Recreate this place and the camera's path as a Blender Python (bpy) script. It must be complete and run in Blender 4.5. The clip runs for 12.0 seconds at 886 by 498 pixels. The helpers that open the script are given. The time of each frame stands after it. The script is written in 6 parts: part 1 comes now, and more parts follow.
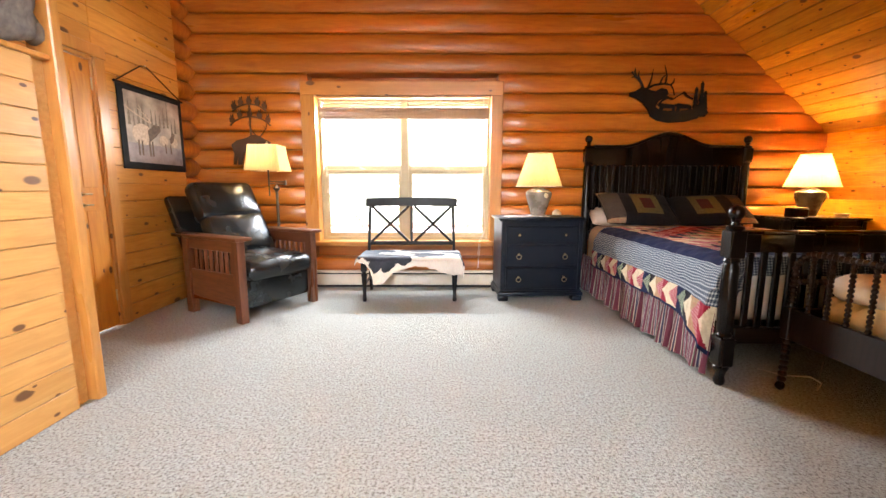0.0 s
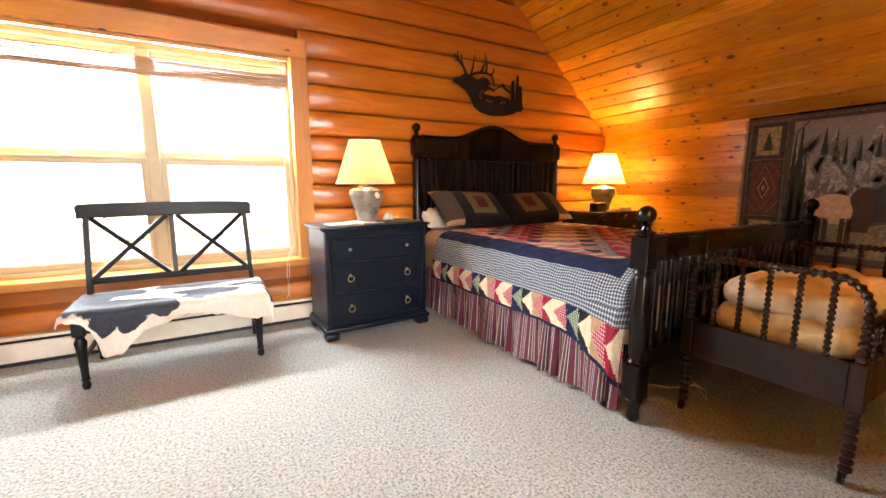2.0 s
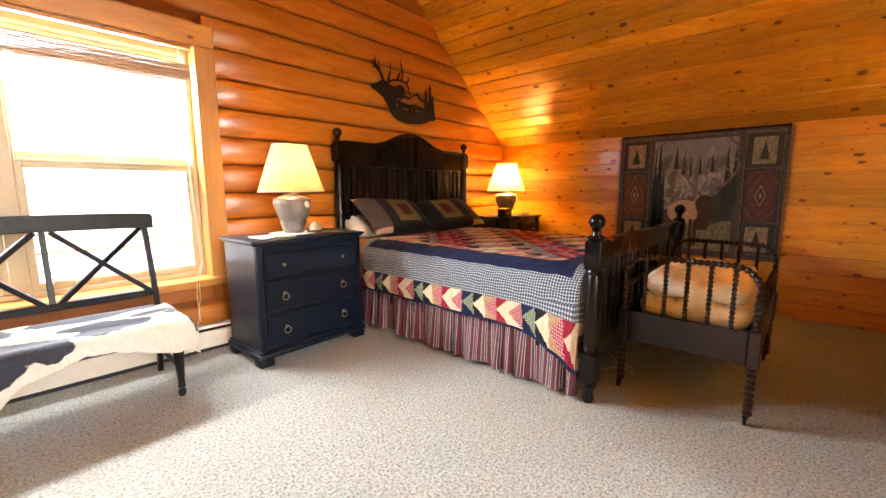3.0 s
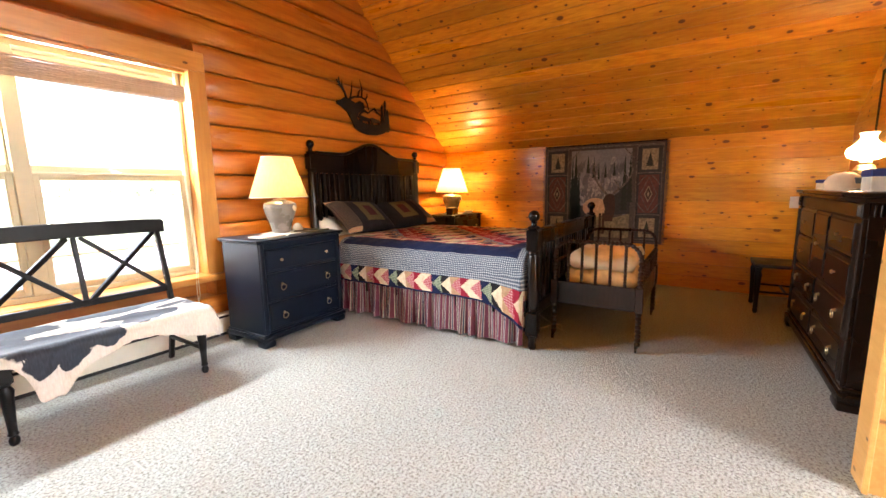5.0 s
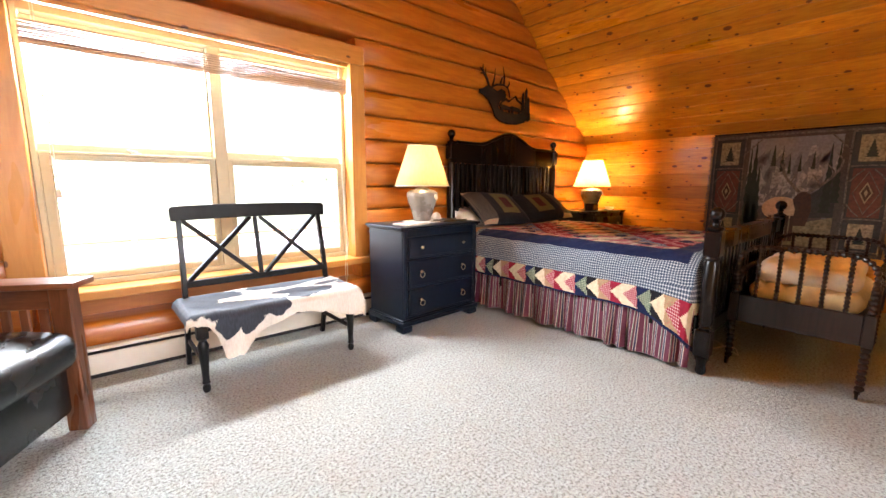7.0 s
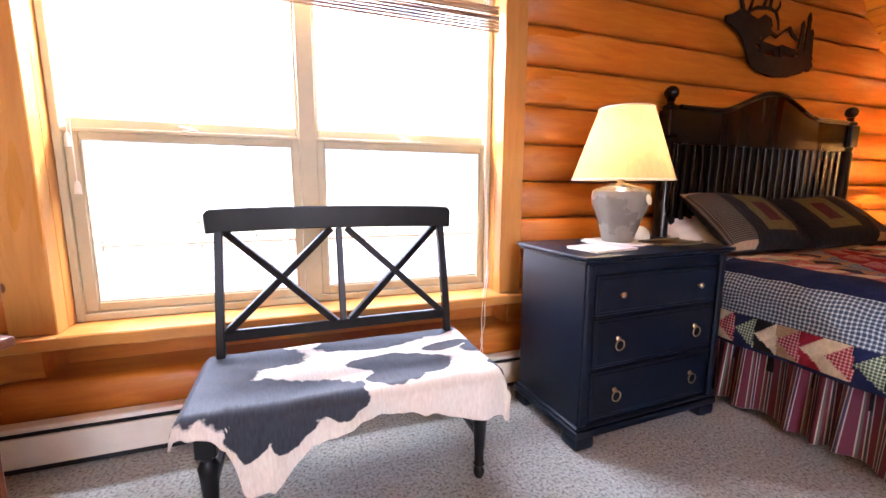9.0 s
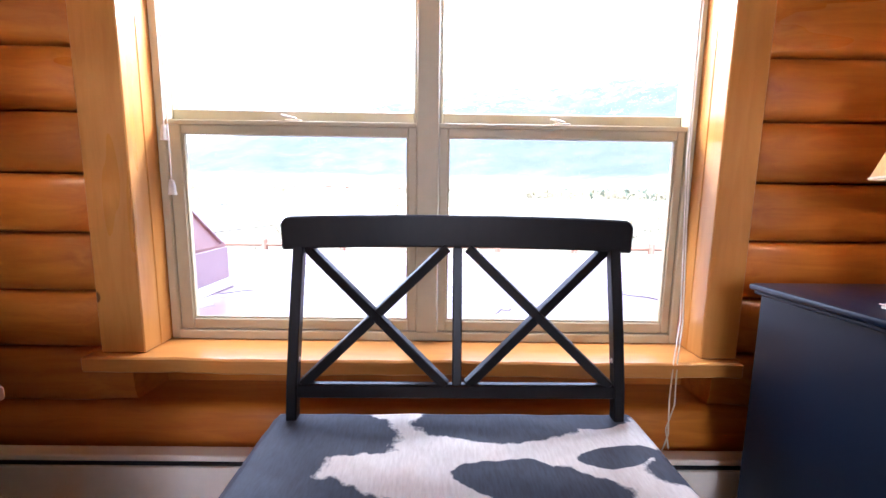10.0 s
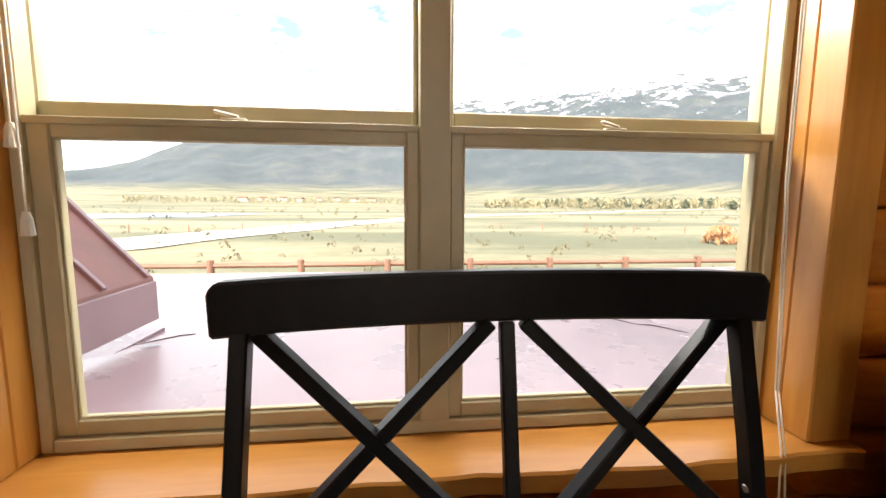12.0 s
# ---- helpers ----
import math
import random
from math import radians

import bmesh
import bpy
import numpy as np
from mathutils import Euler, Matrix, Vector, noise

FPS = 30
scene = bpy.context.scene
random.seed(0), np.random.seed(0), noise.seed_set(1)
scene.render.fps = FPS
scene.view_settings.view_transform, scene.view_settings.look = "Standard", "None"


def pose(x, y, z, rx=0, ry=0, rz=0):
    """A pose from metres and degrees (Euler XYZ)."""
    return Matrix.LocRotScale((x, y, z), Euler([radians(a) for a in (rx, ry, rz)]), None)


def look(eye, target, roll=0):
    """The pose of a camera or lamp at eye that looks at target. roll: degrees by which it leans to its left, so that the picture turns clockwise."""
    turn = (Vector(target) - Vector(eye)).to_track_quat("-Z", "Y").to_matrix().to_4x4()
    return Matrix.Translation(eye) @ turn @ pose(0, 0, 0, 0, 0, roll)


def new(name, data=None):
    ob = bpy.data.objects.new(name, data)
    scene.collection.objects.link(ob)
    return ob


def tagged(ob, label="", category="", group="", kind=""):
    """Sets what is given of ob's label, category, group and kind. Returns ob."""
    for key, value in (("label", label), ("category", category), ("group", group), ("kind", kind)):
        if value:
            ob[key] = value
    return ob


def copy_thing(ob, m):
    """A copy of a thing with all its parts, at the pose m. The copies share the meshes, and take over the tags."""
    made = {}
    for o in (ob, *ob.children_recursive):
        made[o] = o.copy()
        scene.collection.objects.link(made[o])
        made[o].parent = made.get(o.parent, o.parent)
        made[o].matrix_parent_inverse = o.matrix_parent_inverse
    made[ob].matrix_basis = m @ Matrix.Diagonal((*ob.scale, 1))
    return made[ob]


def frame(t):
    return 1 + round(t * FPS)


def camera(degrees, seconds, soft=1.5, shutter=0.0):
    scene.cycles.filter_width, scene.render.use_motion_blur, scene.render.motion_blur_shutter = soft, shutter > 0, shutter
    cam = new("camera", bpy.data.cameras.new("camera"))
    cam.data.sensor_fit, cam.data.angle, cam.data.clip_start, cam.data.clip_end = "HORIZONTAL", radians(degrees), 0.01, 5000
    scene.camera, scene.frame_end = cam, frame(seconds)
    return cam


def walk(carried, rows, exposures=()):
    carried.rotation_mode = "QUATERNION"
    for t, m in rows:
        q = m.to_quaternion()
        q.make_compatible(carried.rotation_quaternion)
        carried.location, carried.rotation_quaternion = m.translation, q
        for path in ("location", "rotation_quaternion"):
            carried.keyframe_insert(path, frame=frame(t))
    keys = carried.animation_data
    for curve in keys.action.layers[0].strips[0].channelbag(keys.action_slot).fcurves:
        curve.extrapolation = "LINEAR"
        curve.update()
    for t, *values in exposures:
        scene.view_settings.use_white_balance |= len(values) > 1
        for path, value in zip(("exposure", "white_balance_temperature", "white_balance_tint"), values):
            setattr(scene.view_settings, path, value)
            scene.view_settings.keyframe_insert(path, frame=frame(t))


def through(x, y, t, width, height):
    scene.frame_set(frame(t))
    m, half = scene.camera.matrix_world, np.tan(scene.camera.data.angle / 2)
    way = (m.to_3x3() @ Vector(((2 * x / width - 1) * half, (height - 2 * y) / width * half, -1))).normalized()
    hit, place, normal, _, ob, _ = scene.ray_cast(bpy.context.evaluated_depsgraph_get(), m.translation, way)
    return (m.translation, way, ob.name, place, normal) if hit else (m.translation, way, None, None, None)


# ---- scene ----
cam = camera(95.5, 12.0)
PATH = [
    (0, (0.343, -0.054, 1.103), (0.347, 1.924, 0.809), 0.1),
    (0.5, (0.374, 0.248, 1.104), (0.528, 2.22, 0.809), -0.2),
    (1, (0.401, 0.56, 1.095), (0.776, 2.502, 0.793), -0.5),
    (1.5, (0.363, 0.828, 1.091), (0.981, 2.706, 0.787), -0.5),
    (2, (0.263, 1.013, 1.107), (1.241, 2.73, 0.801), -0.2),
    (2.5, (0.109, 1.2, 1.117), (1.348, 2.74, 0.816), -0.2),
    (3, (-0.113, 1.312, 1.141), (1.348, 2.647, 0.852), -0.1),
    (3.2, (-0.22, 1.32, 1.153), (1.31, 2.576, 0.867), -0.1),
    (4.8, (-0.758, 1.121, 1.185), (0.924, 2.163, 0.893), -0.9),
    (5, (-0.799, 1.125, 1.179), (0.864, 2.195, 0.885), -0.9),
    (5.5, (-0.875, 1.142, 1.176), (0.72, 2.31, 0.875), -0.7),
    (6, (-0.898, 1.163, 1.174), (0.601, 2.451, 0.866), -0.3),
    (6.5, (-0.9, 1.226, 1.165), (0.49, 2.629, 0.849), 0.0),
    (6.7, (-0.881, 1.287, 1.154), (0.471, 2.726, 0.839), 0.1),
    (8.3, (-0.282, 2.056, 1.12), (0.688, 3.775, 0.798), 0.2),
    (8.5, (-0.254, 2.219, 1.114), (0.66, 3.968, 0.792), 0.0),
    (9, (-0.135, 2.566, 1.093), (0.53, 4.428, 0.79), 0.3),
    (9.5, (-0.022, 2.889, 1.094), (0.29, 4.843, 0.8), 0.3),
    (10, (-0.035, 3.151, 1.074), (-0.018, 5.133, 0.805), 0.8),
    (10.5, (-0.015, 3.356, 1.048), (-0.17, 5.333, 0.786), 1.0),
    (11, (-0.022, 3.488, 1.009), (-0.147, 5.47, 0.768), 1.0),
    (11.5, (-0.117, 3.572, 1.043), (-0.056, 5.559, 0.822), 0.8),
    (12, (-0.171, 3.605, 1.129), (0.044, 5.582, 0.91), 0.3),
]
walk(cam, [(t, look(eye, target, roll)) for t, eye, target, roll in PATH],
     exposures=[(0, 4.95, 6400, 9), (3, 5.22, 6900, 11), (5.5, 5.14, 6400, 9), (6.5, 5.12, 6400, 11), (8.5, 4.9, 6200, 18), (9, 4.78, 5900, 23), (9.5, 4.4, 5350, 24),
                (10, 3.95, 5450, 22), (10.5, 3.52, 5850, 24), (11, 3.17, 7100, 18), (12, 2.95, 7300, 11)])

# ---- light ----
world = bpy.data.worlds.new("sky")
scene.world = world
world.use_nodes = True
wn = world.node_tree
sky = wn.nodes.new("ShaderNodeTexSky")
sky.sky_type, sky.sun_disc = "NISHITA", False
sky.sun_elevation, sky.sun_rotation = radians(48), radians(205)
sky.air_density, sky.dust_density = 1.0, 1.5
# thin broken cloud over the whole sky
sky_at = wn.nodes.new("ShaderNodeTexCoord")
stretch = wn.nodes.new("ShaderNodeMapping")
stretch.inputs["Scale"].default_value = (1, 1, 2.6)
cloud_noise = wn.nodes.new("ShaderNodeTexNoise")
cloud_noise.inputs["Scale"].default_value, cloud_noise.inputs["Detail"].default_value, cloud_noise.inputs["Roughness"].default_value = 6.5, 6, 0.6
cover = wn.nodes.new("ShaderNodeMapRange")
cover.inputs["From Min"].default_value, cover.inputs["From Max"].default_value = 0.37, 0.56
cloud, clear = wn.nodes.new("ShaderNodeHueSaturation"), wn.nodes.new("ShaderNodeHueSaturation")
cloud.inputs["Saturation"].default_value, cloud.inputs["Value"].default_value = 0.3, 1.15
clear.inputs["Saturation"].default_value, clear.inputs["Value"].default_value = 0.9, 0.36
blend = wn.nodes.new("ShaderNodeMixRGB")
wn.links.new(sky_at.outputs["Generated"], stretch.inputs["Vector"])
wn.links.new(stretch.outputs["Vector"], cloud_noise.inputs["Vector"])
wn.links.new(cloud_noise.outputs["Fac"], cover.inputs["Value"])
wn.links.new(sky.outputs["Color"], cloud.inputs["Color"])
wn.links.new(sky.outputs["Color"], clear.inputs["Color"])
wn.links.new(cover.outputs["Result"], blend.inputs["Fac"])
wn.links.new(clear.outputs["Color"], blend.inputs["Color1"])
wn.links.new(cloud.outputs["Color"], blend.inputs["Color2"])
wn.links.new(blend.outputs["Color"], wn.nodes["Background"].inputs["Color"])
wn.nodes["Background"].inputs["Strength"].default_value = 0.15
sun = new("sun", bpy.data.lights.new("sun", "SUN"))
sun.data.energy, sun.data.angle, sun.data.color = 1.0, radians(10), (1, 0.95, 0.87)
sun.matrix_world = look((-20, -45, 55), (0, 0, 0))


def bulb(x, y, z, watts, colour=(1.0, 0.72, 0.40), size=0.03):
    ob = new("bulb_light", bpy.data.lights.new("bulb_light", "POINT"))
    ob.data.energy, ob.data.color, ob.data.shadow_soft_size = watts, colour, size
    ob.location = (x, y, z)
    return ob


bulb(1.335, 4.13, 1.28, 0.24)
bulb(4.16, 4.15, 1.28, 1.5, (1.0, 0.62, 0.24))
bulb(-1.44, 4.12, 1.42, 0.25)
bulb(3.14, 0.2, 1.39, 1.8)

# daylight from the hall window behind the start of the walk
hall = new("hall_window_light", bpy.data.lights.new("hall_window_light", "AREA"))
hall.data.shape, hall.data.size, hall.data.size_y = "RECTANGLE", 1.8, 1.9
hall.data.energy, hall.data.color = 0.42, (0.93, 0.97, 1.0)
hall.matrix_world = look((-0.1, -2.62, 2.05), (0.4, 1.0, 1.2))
# skylight in the opening of the room's window, below the blind
sash = new("window_light", bpy.data.lights.new("window_light", "AREA"))
sash.data.shape, sash.data.size, sash.data.size_y = "RECTANGLE", 1.76, 0.2
sash.data.energy, sash.data.color = 6.6, (0.94, 0.97, 1.0)
sash.matrix_world = look((-0.08, 4.95, 1.89), (-0.08, 2.6, 0.8))


# ---- materials ----
class Mat:
    """A small builder for node materials."""

    def __init__(self, name, colour=(0.5, 0.5, 0.5), rough=0.6, metal=0.0):
        self.m = bpy.data.materials.new(name)
        self.m.use_nodes = True
        self.t = self.m.node_tree
        self.b = self.t.nodes["Principled BSDF"]
        self.b.inputs["Base Color"].default_value = (*colour, 1)
        self.b.inputs["Roughness"].default_value = rough
        self.b.inputs["Metallic"].default_value = metal

    def node(self, kind, **values):
        n = self.t.nodes.new("ShaderNode" + kind)
        for k, v in values.items():
            n.inputs[k.replace("_", " ")].default_value = v
        return n

    def link(self, a, b):
        self.t.links.new(a, b)

    def coords(self, scale=(1, 1, 1), shift=True, turn=(0, 0, 0)):
        tc, mp = self.node("TexCoord"), self.node("Mapping")
        mp.inputs["Scale"].default_value = scale
        mp.inputs["Rotation"].default_value = [radians(a) for a in turn]
        self.link(tc.outputs["Object"], mp.inputs["Vector"])
        if shift:
            oi, mul = self.node("ObjectInfo"), self.node("Math")
            mul.operation = "MULTIPLY"
            mul.inputs[1].default_value = 37.0
            self.link(oi.outputs["Random"], mul.inputs[0])
            cmb = self.node("CombineXYZ")
            for a in "XYZ":
                self.link(mul.outputs[0], cmb.inputs[a])
            self.link(cmb.outputs[0], mp.inputs["Location"])
        return mp.outputs["Vector"]

    def noise(self, vec, scale=5.0, detail=4.0, rough=0.55, distortion=0.0):
        n = self.node("TexNoise", Scale=scale, Detail=detail, Roughness=rough, Distortion=distortion)
        self.link(vec, n.inputs["Vector"])
        return n.outputs["Fac"]

    def ramp(self, fac, *stops, constant=False):
        r = self.node("ValToRGB")
        r.color_ramp.interpolation = "CONSTANT" if constant else "LINEAR"
        e = r.color_ramp.elements
        while len(e) < len(stops):
            e.new(0.5)
        for q, (p, c) in zip(e, stops):
            q.position = p
            q.color = (*c, 1) if len(c) == 3 else c
        self.link(fac, r.inputs["Fac"])
        return r.outputs["Color"]

    def mix(self, fac, a, b, mode="MIX"):
        n = self.t.nodes.new("ShaderNodeMix")
        n.data_type, n.blend_type = "RGBA", mode
        for sock, v in ((n.inputs[0], fac), (n.inputs[6], a), (n.inputs[7], b)):
            if isinstance(v, (int, float)):
                sock.default_value = v
            elif isinstance(v, tuple):
                sock.default_value = (*v, 1)
            else:
                self.link(v, sock)
        return n.outputs[2]

    def bump(self, height, strength=0.2, distance=0.01):
        n = self.node("Bump", Strength=strength, Distance=distance)
        self.link(height, n.inputs["Height"])
        self.link(n.outputs[0], self.b.inputs["Normal"])

    def colour(self, c):
        self.link(c, self.b.inputs["Base Color"])

    def rough(self, r):
        self.link(r, self.b.inputs["Roughness"])


def wood(name, dark, light, rough=0.3, along="X", knots=0.0, grain=1.0, vary=0.25, coat=0.0, knot_colour=(0.10, 0.035, 0.012)):
    m = Mat(name, light, rough)
    k = {"X": (0.12, 1, 1), "Y": (1, 0.12, 1), "Z": (1, 1, 0.12)}[along]
    v = m.coords(tuple(a * 9 * grain for a in k))
    fine = m.noise(v, 4.0, 6, 0.6, 0.6)
    broad = m.noise(m.coords(tuple(a * 1.6 for a in k)), 2.2, 3)
    c = m.ramp(fine, (0.30, dark), (0.66, light))
    c = m.mix(m.ramp(broad, (0.35, (0, 0, 0)), (0.7, (0.55, 0.55, 0.55))), c, dark)
    oi = m.node("ObjectInfo")
    isl = m.node("NewGeometry")
    add = m.node("Math")
    m.link(oi.outputs["Random"], add.inputs[0])
    m.link(isl.outputs["Random Per Island"], add.inputs[1])
    fr = m.node("Math")
    fr.operation = "FRACT"
    m.link(add.outputs[0], fr.inputs[0])
    c = m.mix(1.0, c, m.ramp(fr.outputs[0], (0, (1 - vary, 1 - vary, 1 - vary)), (1, (1 + vary * 0.3, 1 + vary * 0.2, 1 + vary * 0.1))), "MULTIPLY")
    if knots:
        base = m.coords()
        sep, cmb = m.node("SeparateXYZ"), m.node("CombineXYZ")
        m.link(base, sep.inputs[0])
        half = m.node("Math")
        half.operation, half.inputs[1].default_value = "MULTIPLY", 0.5
        m.link(sep.outputs[along], half.inputs[0])
        m.link(half.outputs[0], cmb.inputs["X"])
        m.link(sep.outputs["Z" if along == "X" else "X"], cmb.inputs["Y"])
        vo = m.node("TexVoronoi", Scale=knots)
        vo.voronoi_dimensions = "2D"
        m.link(cmb.outputs[0], vo.inputs["Vector"])
        pick = m.node("SeparateXYZ")
        m.link(vo.outputs["Color"], pick.inputs[0])
        size = m.node("MapRange")
        size.inputs["From Min"].default_value, size.inputs["To Min"].default_value, size.inputs["To Max"].default_value = 0.15, 3.0, 0.68
        m.link(pick.outputs["X"], size.inputs["Value"])
        dist = m.node("Math")
        dist.operation = "MULTIPLY"
        m.link(vo.outputs["Distance"], dist.inputs[0])
        m.link(size.outputs[0], dist.inputs[1])
        c = m.mix(m.ramp(dist.outputs[0], (0.06, (0.6, 0.6, 0.6)), (0.28, (0, 0, 0))), c, dark)
        c = m.mix(m.ramp(dist.outputs[0], (0.075, (0.92, 0.92, 0.92)), (0.11, (0, 0, 0))), c, knot_colour)
    m.colour(c)
    m.bump(fine, 0.12, 0.004)
    m.rough(m.ramp(broad, (0.3, (rough * 0.75,) * 3), (0.75, (rough * 1.35,) * 3)))
    if coat:
        m.b.inputs["Coat Weight"].default_value = coat
        m.b.inputs["Coat Roughness"].default_value = 0.15
    if max(light) < 0.05:
        m.b.inputs["Specular IOR Level"].default_value = 0.22
    return m.m


def plain(name, colour, rough=0.5, metal=0.0, vary=0.15, scale=12.0, bump=0.05):
    m = Mat(name, colour, rough, metal)
    n = m.noise(m.coords(), scale, 5)
    a = tuple(x * (1 - vary) for x in colour)
    b = tuple(min(1, x * (1 + vary)) for x in colour)
    m.colour(m.ramp(n, (0.3, a), (0.7, b)))
    m.rough(m.ramp(n, (0.3, (rough * 0.85,) * 3), (0.7, (min(1, rough * 1.15),) * 3)))
    if bump:
        m.bump(m.noise(m.coords(), scale * 8, 4), bump, 0.003)
    if max(colour) < 0.03:
        m.b.inputs["Specular IOR Level"].default_value = 0.3
    return m.m


LOG = wood("log_varnish", (0.41, 0.112, 0.009), (0.60, 0.212, 0.022), 0.33, "X", 0, 0.8, 0.22, 0.18)
LOG_Y = wood("log_varnish_cross", (0.41, 0.112, 0.009), (0.60, 0.212, 0.022), 0.33, "Y", 0, 0.8, 0.22, 0.18)
PINE = wood("knotty_pine", (0.60, 0.215, 0.012), (0.87, 0.415, 0.030), 0.34, "Y", 8.0, 1.2, 0.32, 0.2, (0.12, 0.034, 0.010))
PINE_X = wood("knotty_pine_x", (0.60, 0.215, 0.012), (0.87, 0.415, 0.030), 0.34, "X", 8.0, 1.2, 0.32, 0.2, (0.12, 0.034, 0.010))
PINE_PALE = wood("pale_pine", (0.58, 0.29, 0.075), (0.72, 0.41, 0.13), 0.36, "X", 5.5, 0.9, 0.12)
TRIM = wood("pine_trim", (0.50, 0.205, 0.038), (0.62, 0.29, 0.065), 0.32, "Z", 3.5, 0.9, 0.10, 0.2)
PINE_MID = wood("amber_pine", (0.50, 0.195, 0.024), (0.66, 0.31, 0.055), 0.36, "X", 5.5, 0.9, 0.12)
PINE_DOOR = wood("pine_door", (0.56, 0.19, 0.012), (0.72, 0.31, 0.028), 0.55, "Z", 4.0, 0.9, 0.10)
TRIM_X = wood("pine_trim_x", (0.50, 0.205, 0.038), (0.62, 0.29, 0.065), 0.32, "X", 3.5, 0.9, 0.10, 0.2)


def carpet_material():
    m = Mat("carpet", (0.5, 0.45, 0.38), 0.95)
    v = m.coords(shift=False)
    fine = m.noise(v, 82, 4, 0.7)
    mid = m.noise(v, 24, 3, 0.6)
    big = m.noise(v, 1.6, 3)
    c = m.ramp(fine, (0.38, (0.135, 0.130, 0.118)), (0.48, (0.435, 0.475, 0.445)), (0.62, (0.60, 0.66, 0.625)))
    c = m.mix(m.ramp(mid, (0.35, (0.3, 0.3, 0.3)), (0.6, (0, 0, 0))), c, (0.36, 0.33, 0.27))
    c = m.mix(m.ramp(big, (0.35, (0.14, 0.14, 0.14)), (0.65, (0, 0, 0))), c, (0.42, 0.385, 0.31))
    m.colour(c)
    mx = m.node("Math")
    m.link(fine, mx.inputs[0])
    m.link(mid, mx.inputs[1])
    m.bump(mx.outputs[0], 1.0, 0.02)
    m.b.inputs["Sheen Weight"].default_value = 0.15
    return m.m


CARPET = carpet_material()
VINYL = plain("window_vinyl", (0.47, 0.41, 0.25), 0.45, vary=0.05)
ENAMEL = plain("cream_enamel", (0.72, 0.66, 0.54), 0.4, vary=0.05)
BLACK_SLOT = plain("dark_slot", (0.02, 0.02, 0.02), 0.6)


def glass_material(name="pane_glass"):
    m = Mat(name)
    tr, gl, mixer, fr = m.node("BsdfTransparent"), m.node("BsdfGlossy", Roughness=0.02), m.node("MixShader"), m.node("Fresnel", IOR=1.12)
    m.link(fr.outputs[0], mixer.inputs[0])
    m.link(tr.outputs[0], mixer.inputs[1])
    m.link(gl.outputs[0], mixer.inputs[2])
    m.link(mixer.outputs[0], m.t.nodes["Material Output"].inputs["Surface"])
    return m.m


GLASS = glass_material()


# ---- mesh helpers ----
def merge(dst, src, m=None):
    """Adds the bmesh src to dst, moved by the matrix m, and frees src."""
    if m is not None:
        bmesh.ops.transform(src, matrix=m, verts=src.verts)
    me = bpy.data.meshes.new("tmp")
    src.to_mesh(me)
    src.free()
    dst.from_mesh(me)
    bpy.data.meshes.remove(me)
    return dst


def bx(x0, x1, y0, y1, z0, z1, b=0.004, seg=1):
    """A bevelled box."""
    bm = bmesh.new()
    bmesh.ops.create_cube(bm, size=1, matrix=Matrix.Translation(((x0 + x1) / 2, (y0 + y1) / 2, (z0 + z1) / 2)) @ Matrix.Diagonal((abs(x1 - x0), abs(y1 - y0), abs(z1 - z0), 1)))
    if b:
        b = min(b, 0.45 * min(abs(x1 - x0), abs(y1 - y0), abs(z1 - z0)))
        bmesh.ops.bevel(bm, geom=bm.edges[:], offset=b, segments=seg, affect="EDGES", profile=0.5)
    return bm


def join(*bms):
    dst = bmesh.new()
    for b in bms:
        merge(dst, b)
    return dst


def moved(bm, m):
    bmesh.ops.transform(bm, matrix=m, verts=bm.verts)
    return bm


def lathe(profile, n=16):
    """A turned body from (radius, height) pairs, bottom to top, closed at both ends."""
    bm = bmesh.new()
    rings = [[bm.verts.new((r * math.cos(2 * math.pi * k / n), r * math.sin(2 * math.pi * k / n), z)) for k in range(n)] for r, z in profile]
    for a, b in zip(rings, rings[1:]):
        for k in range(n):
            bm.faces.new((a[k], a[(k + 1) % n], b[(k + 1) % n], b[k]))
    bm.faces.new(rings[0][::-1])
    bm.faces.new(rings[-1])
    return bm


def tube(points, r, n=8, radii=None):
    """A round bar along points."""
    bm = bmesh.new()
    pts = [Vector(p) for p in points]
    rings = []
    up = None
    for i, p in enumerate(pts):
        d = (pts[min(i + 1, len(pts) - 1)] - pts[max(i - 1, 0)]).normalized()
        if up is None:
            up = d.orthogonal().normalized()
        up = (up - d * up.dot(d)).normalized()
        side = d.cross(up)
        rr = radii[i] if radii else r
        rings.append([bm.verts.new(p + rr * (math.cos(2 * math.pi * k / n) * up + math.sin(2 * math.pi * k / n) * side)) for k in range(n)])
    for a, b in zip(rings, rings[1:]):
        for k in range(n):
            bm.faces.new((a[k], a[(k + 1) % n], b[(k + 1) % n], b[k]))
    bm.faces.new(rings[0][::-1])
    bm.faces.new(rings[-1])
    bmesh.ops.recalc_face_normals(bm, faces=bm.faces[:])
    return bm


def bar(a, b, w, h, bev=0.003):
    """A rectangular bar from a to b, w across and h thick."""
    a, b = Vector(a), Vector(b)
    d = b - a
    bm = bx(-w / 2, w / 2, -h / 2, h / 2, 0, d.length, bev)
    return moved(bm, Matrix.Translation(a) @ d.to_track_quat("Z", "Y").to_matrix().to_4x4())


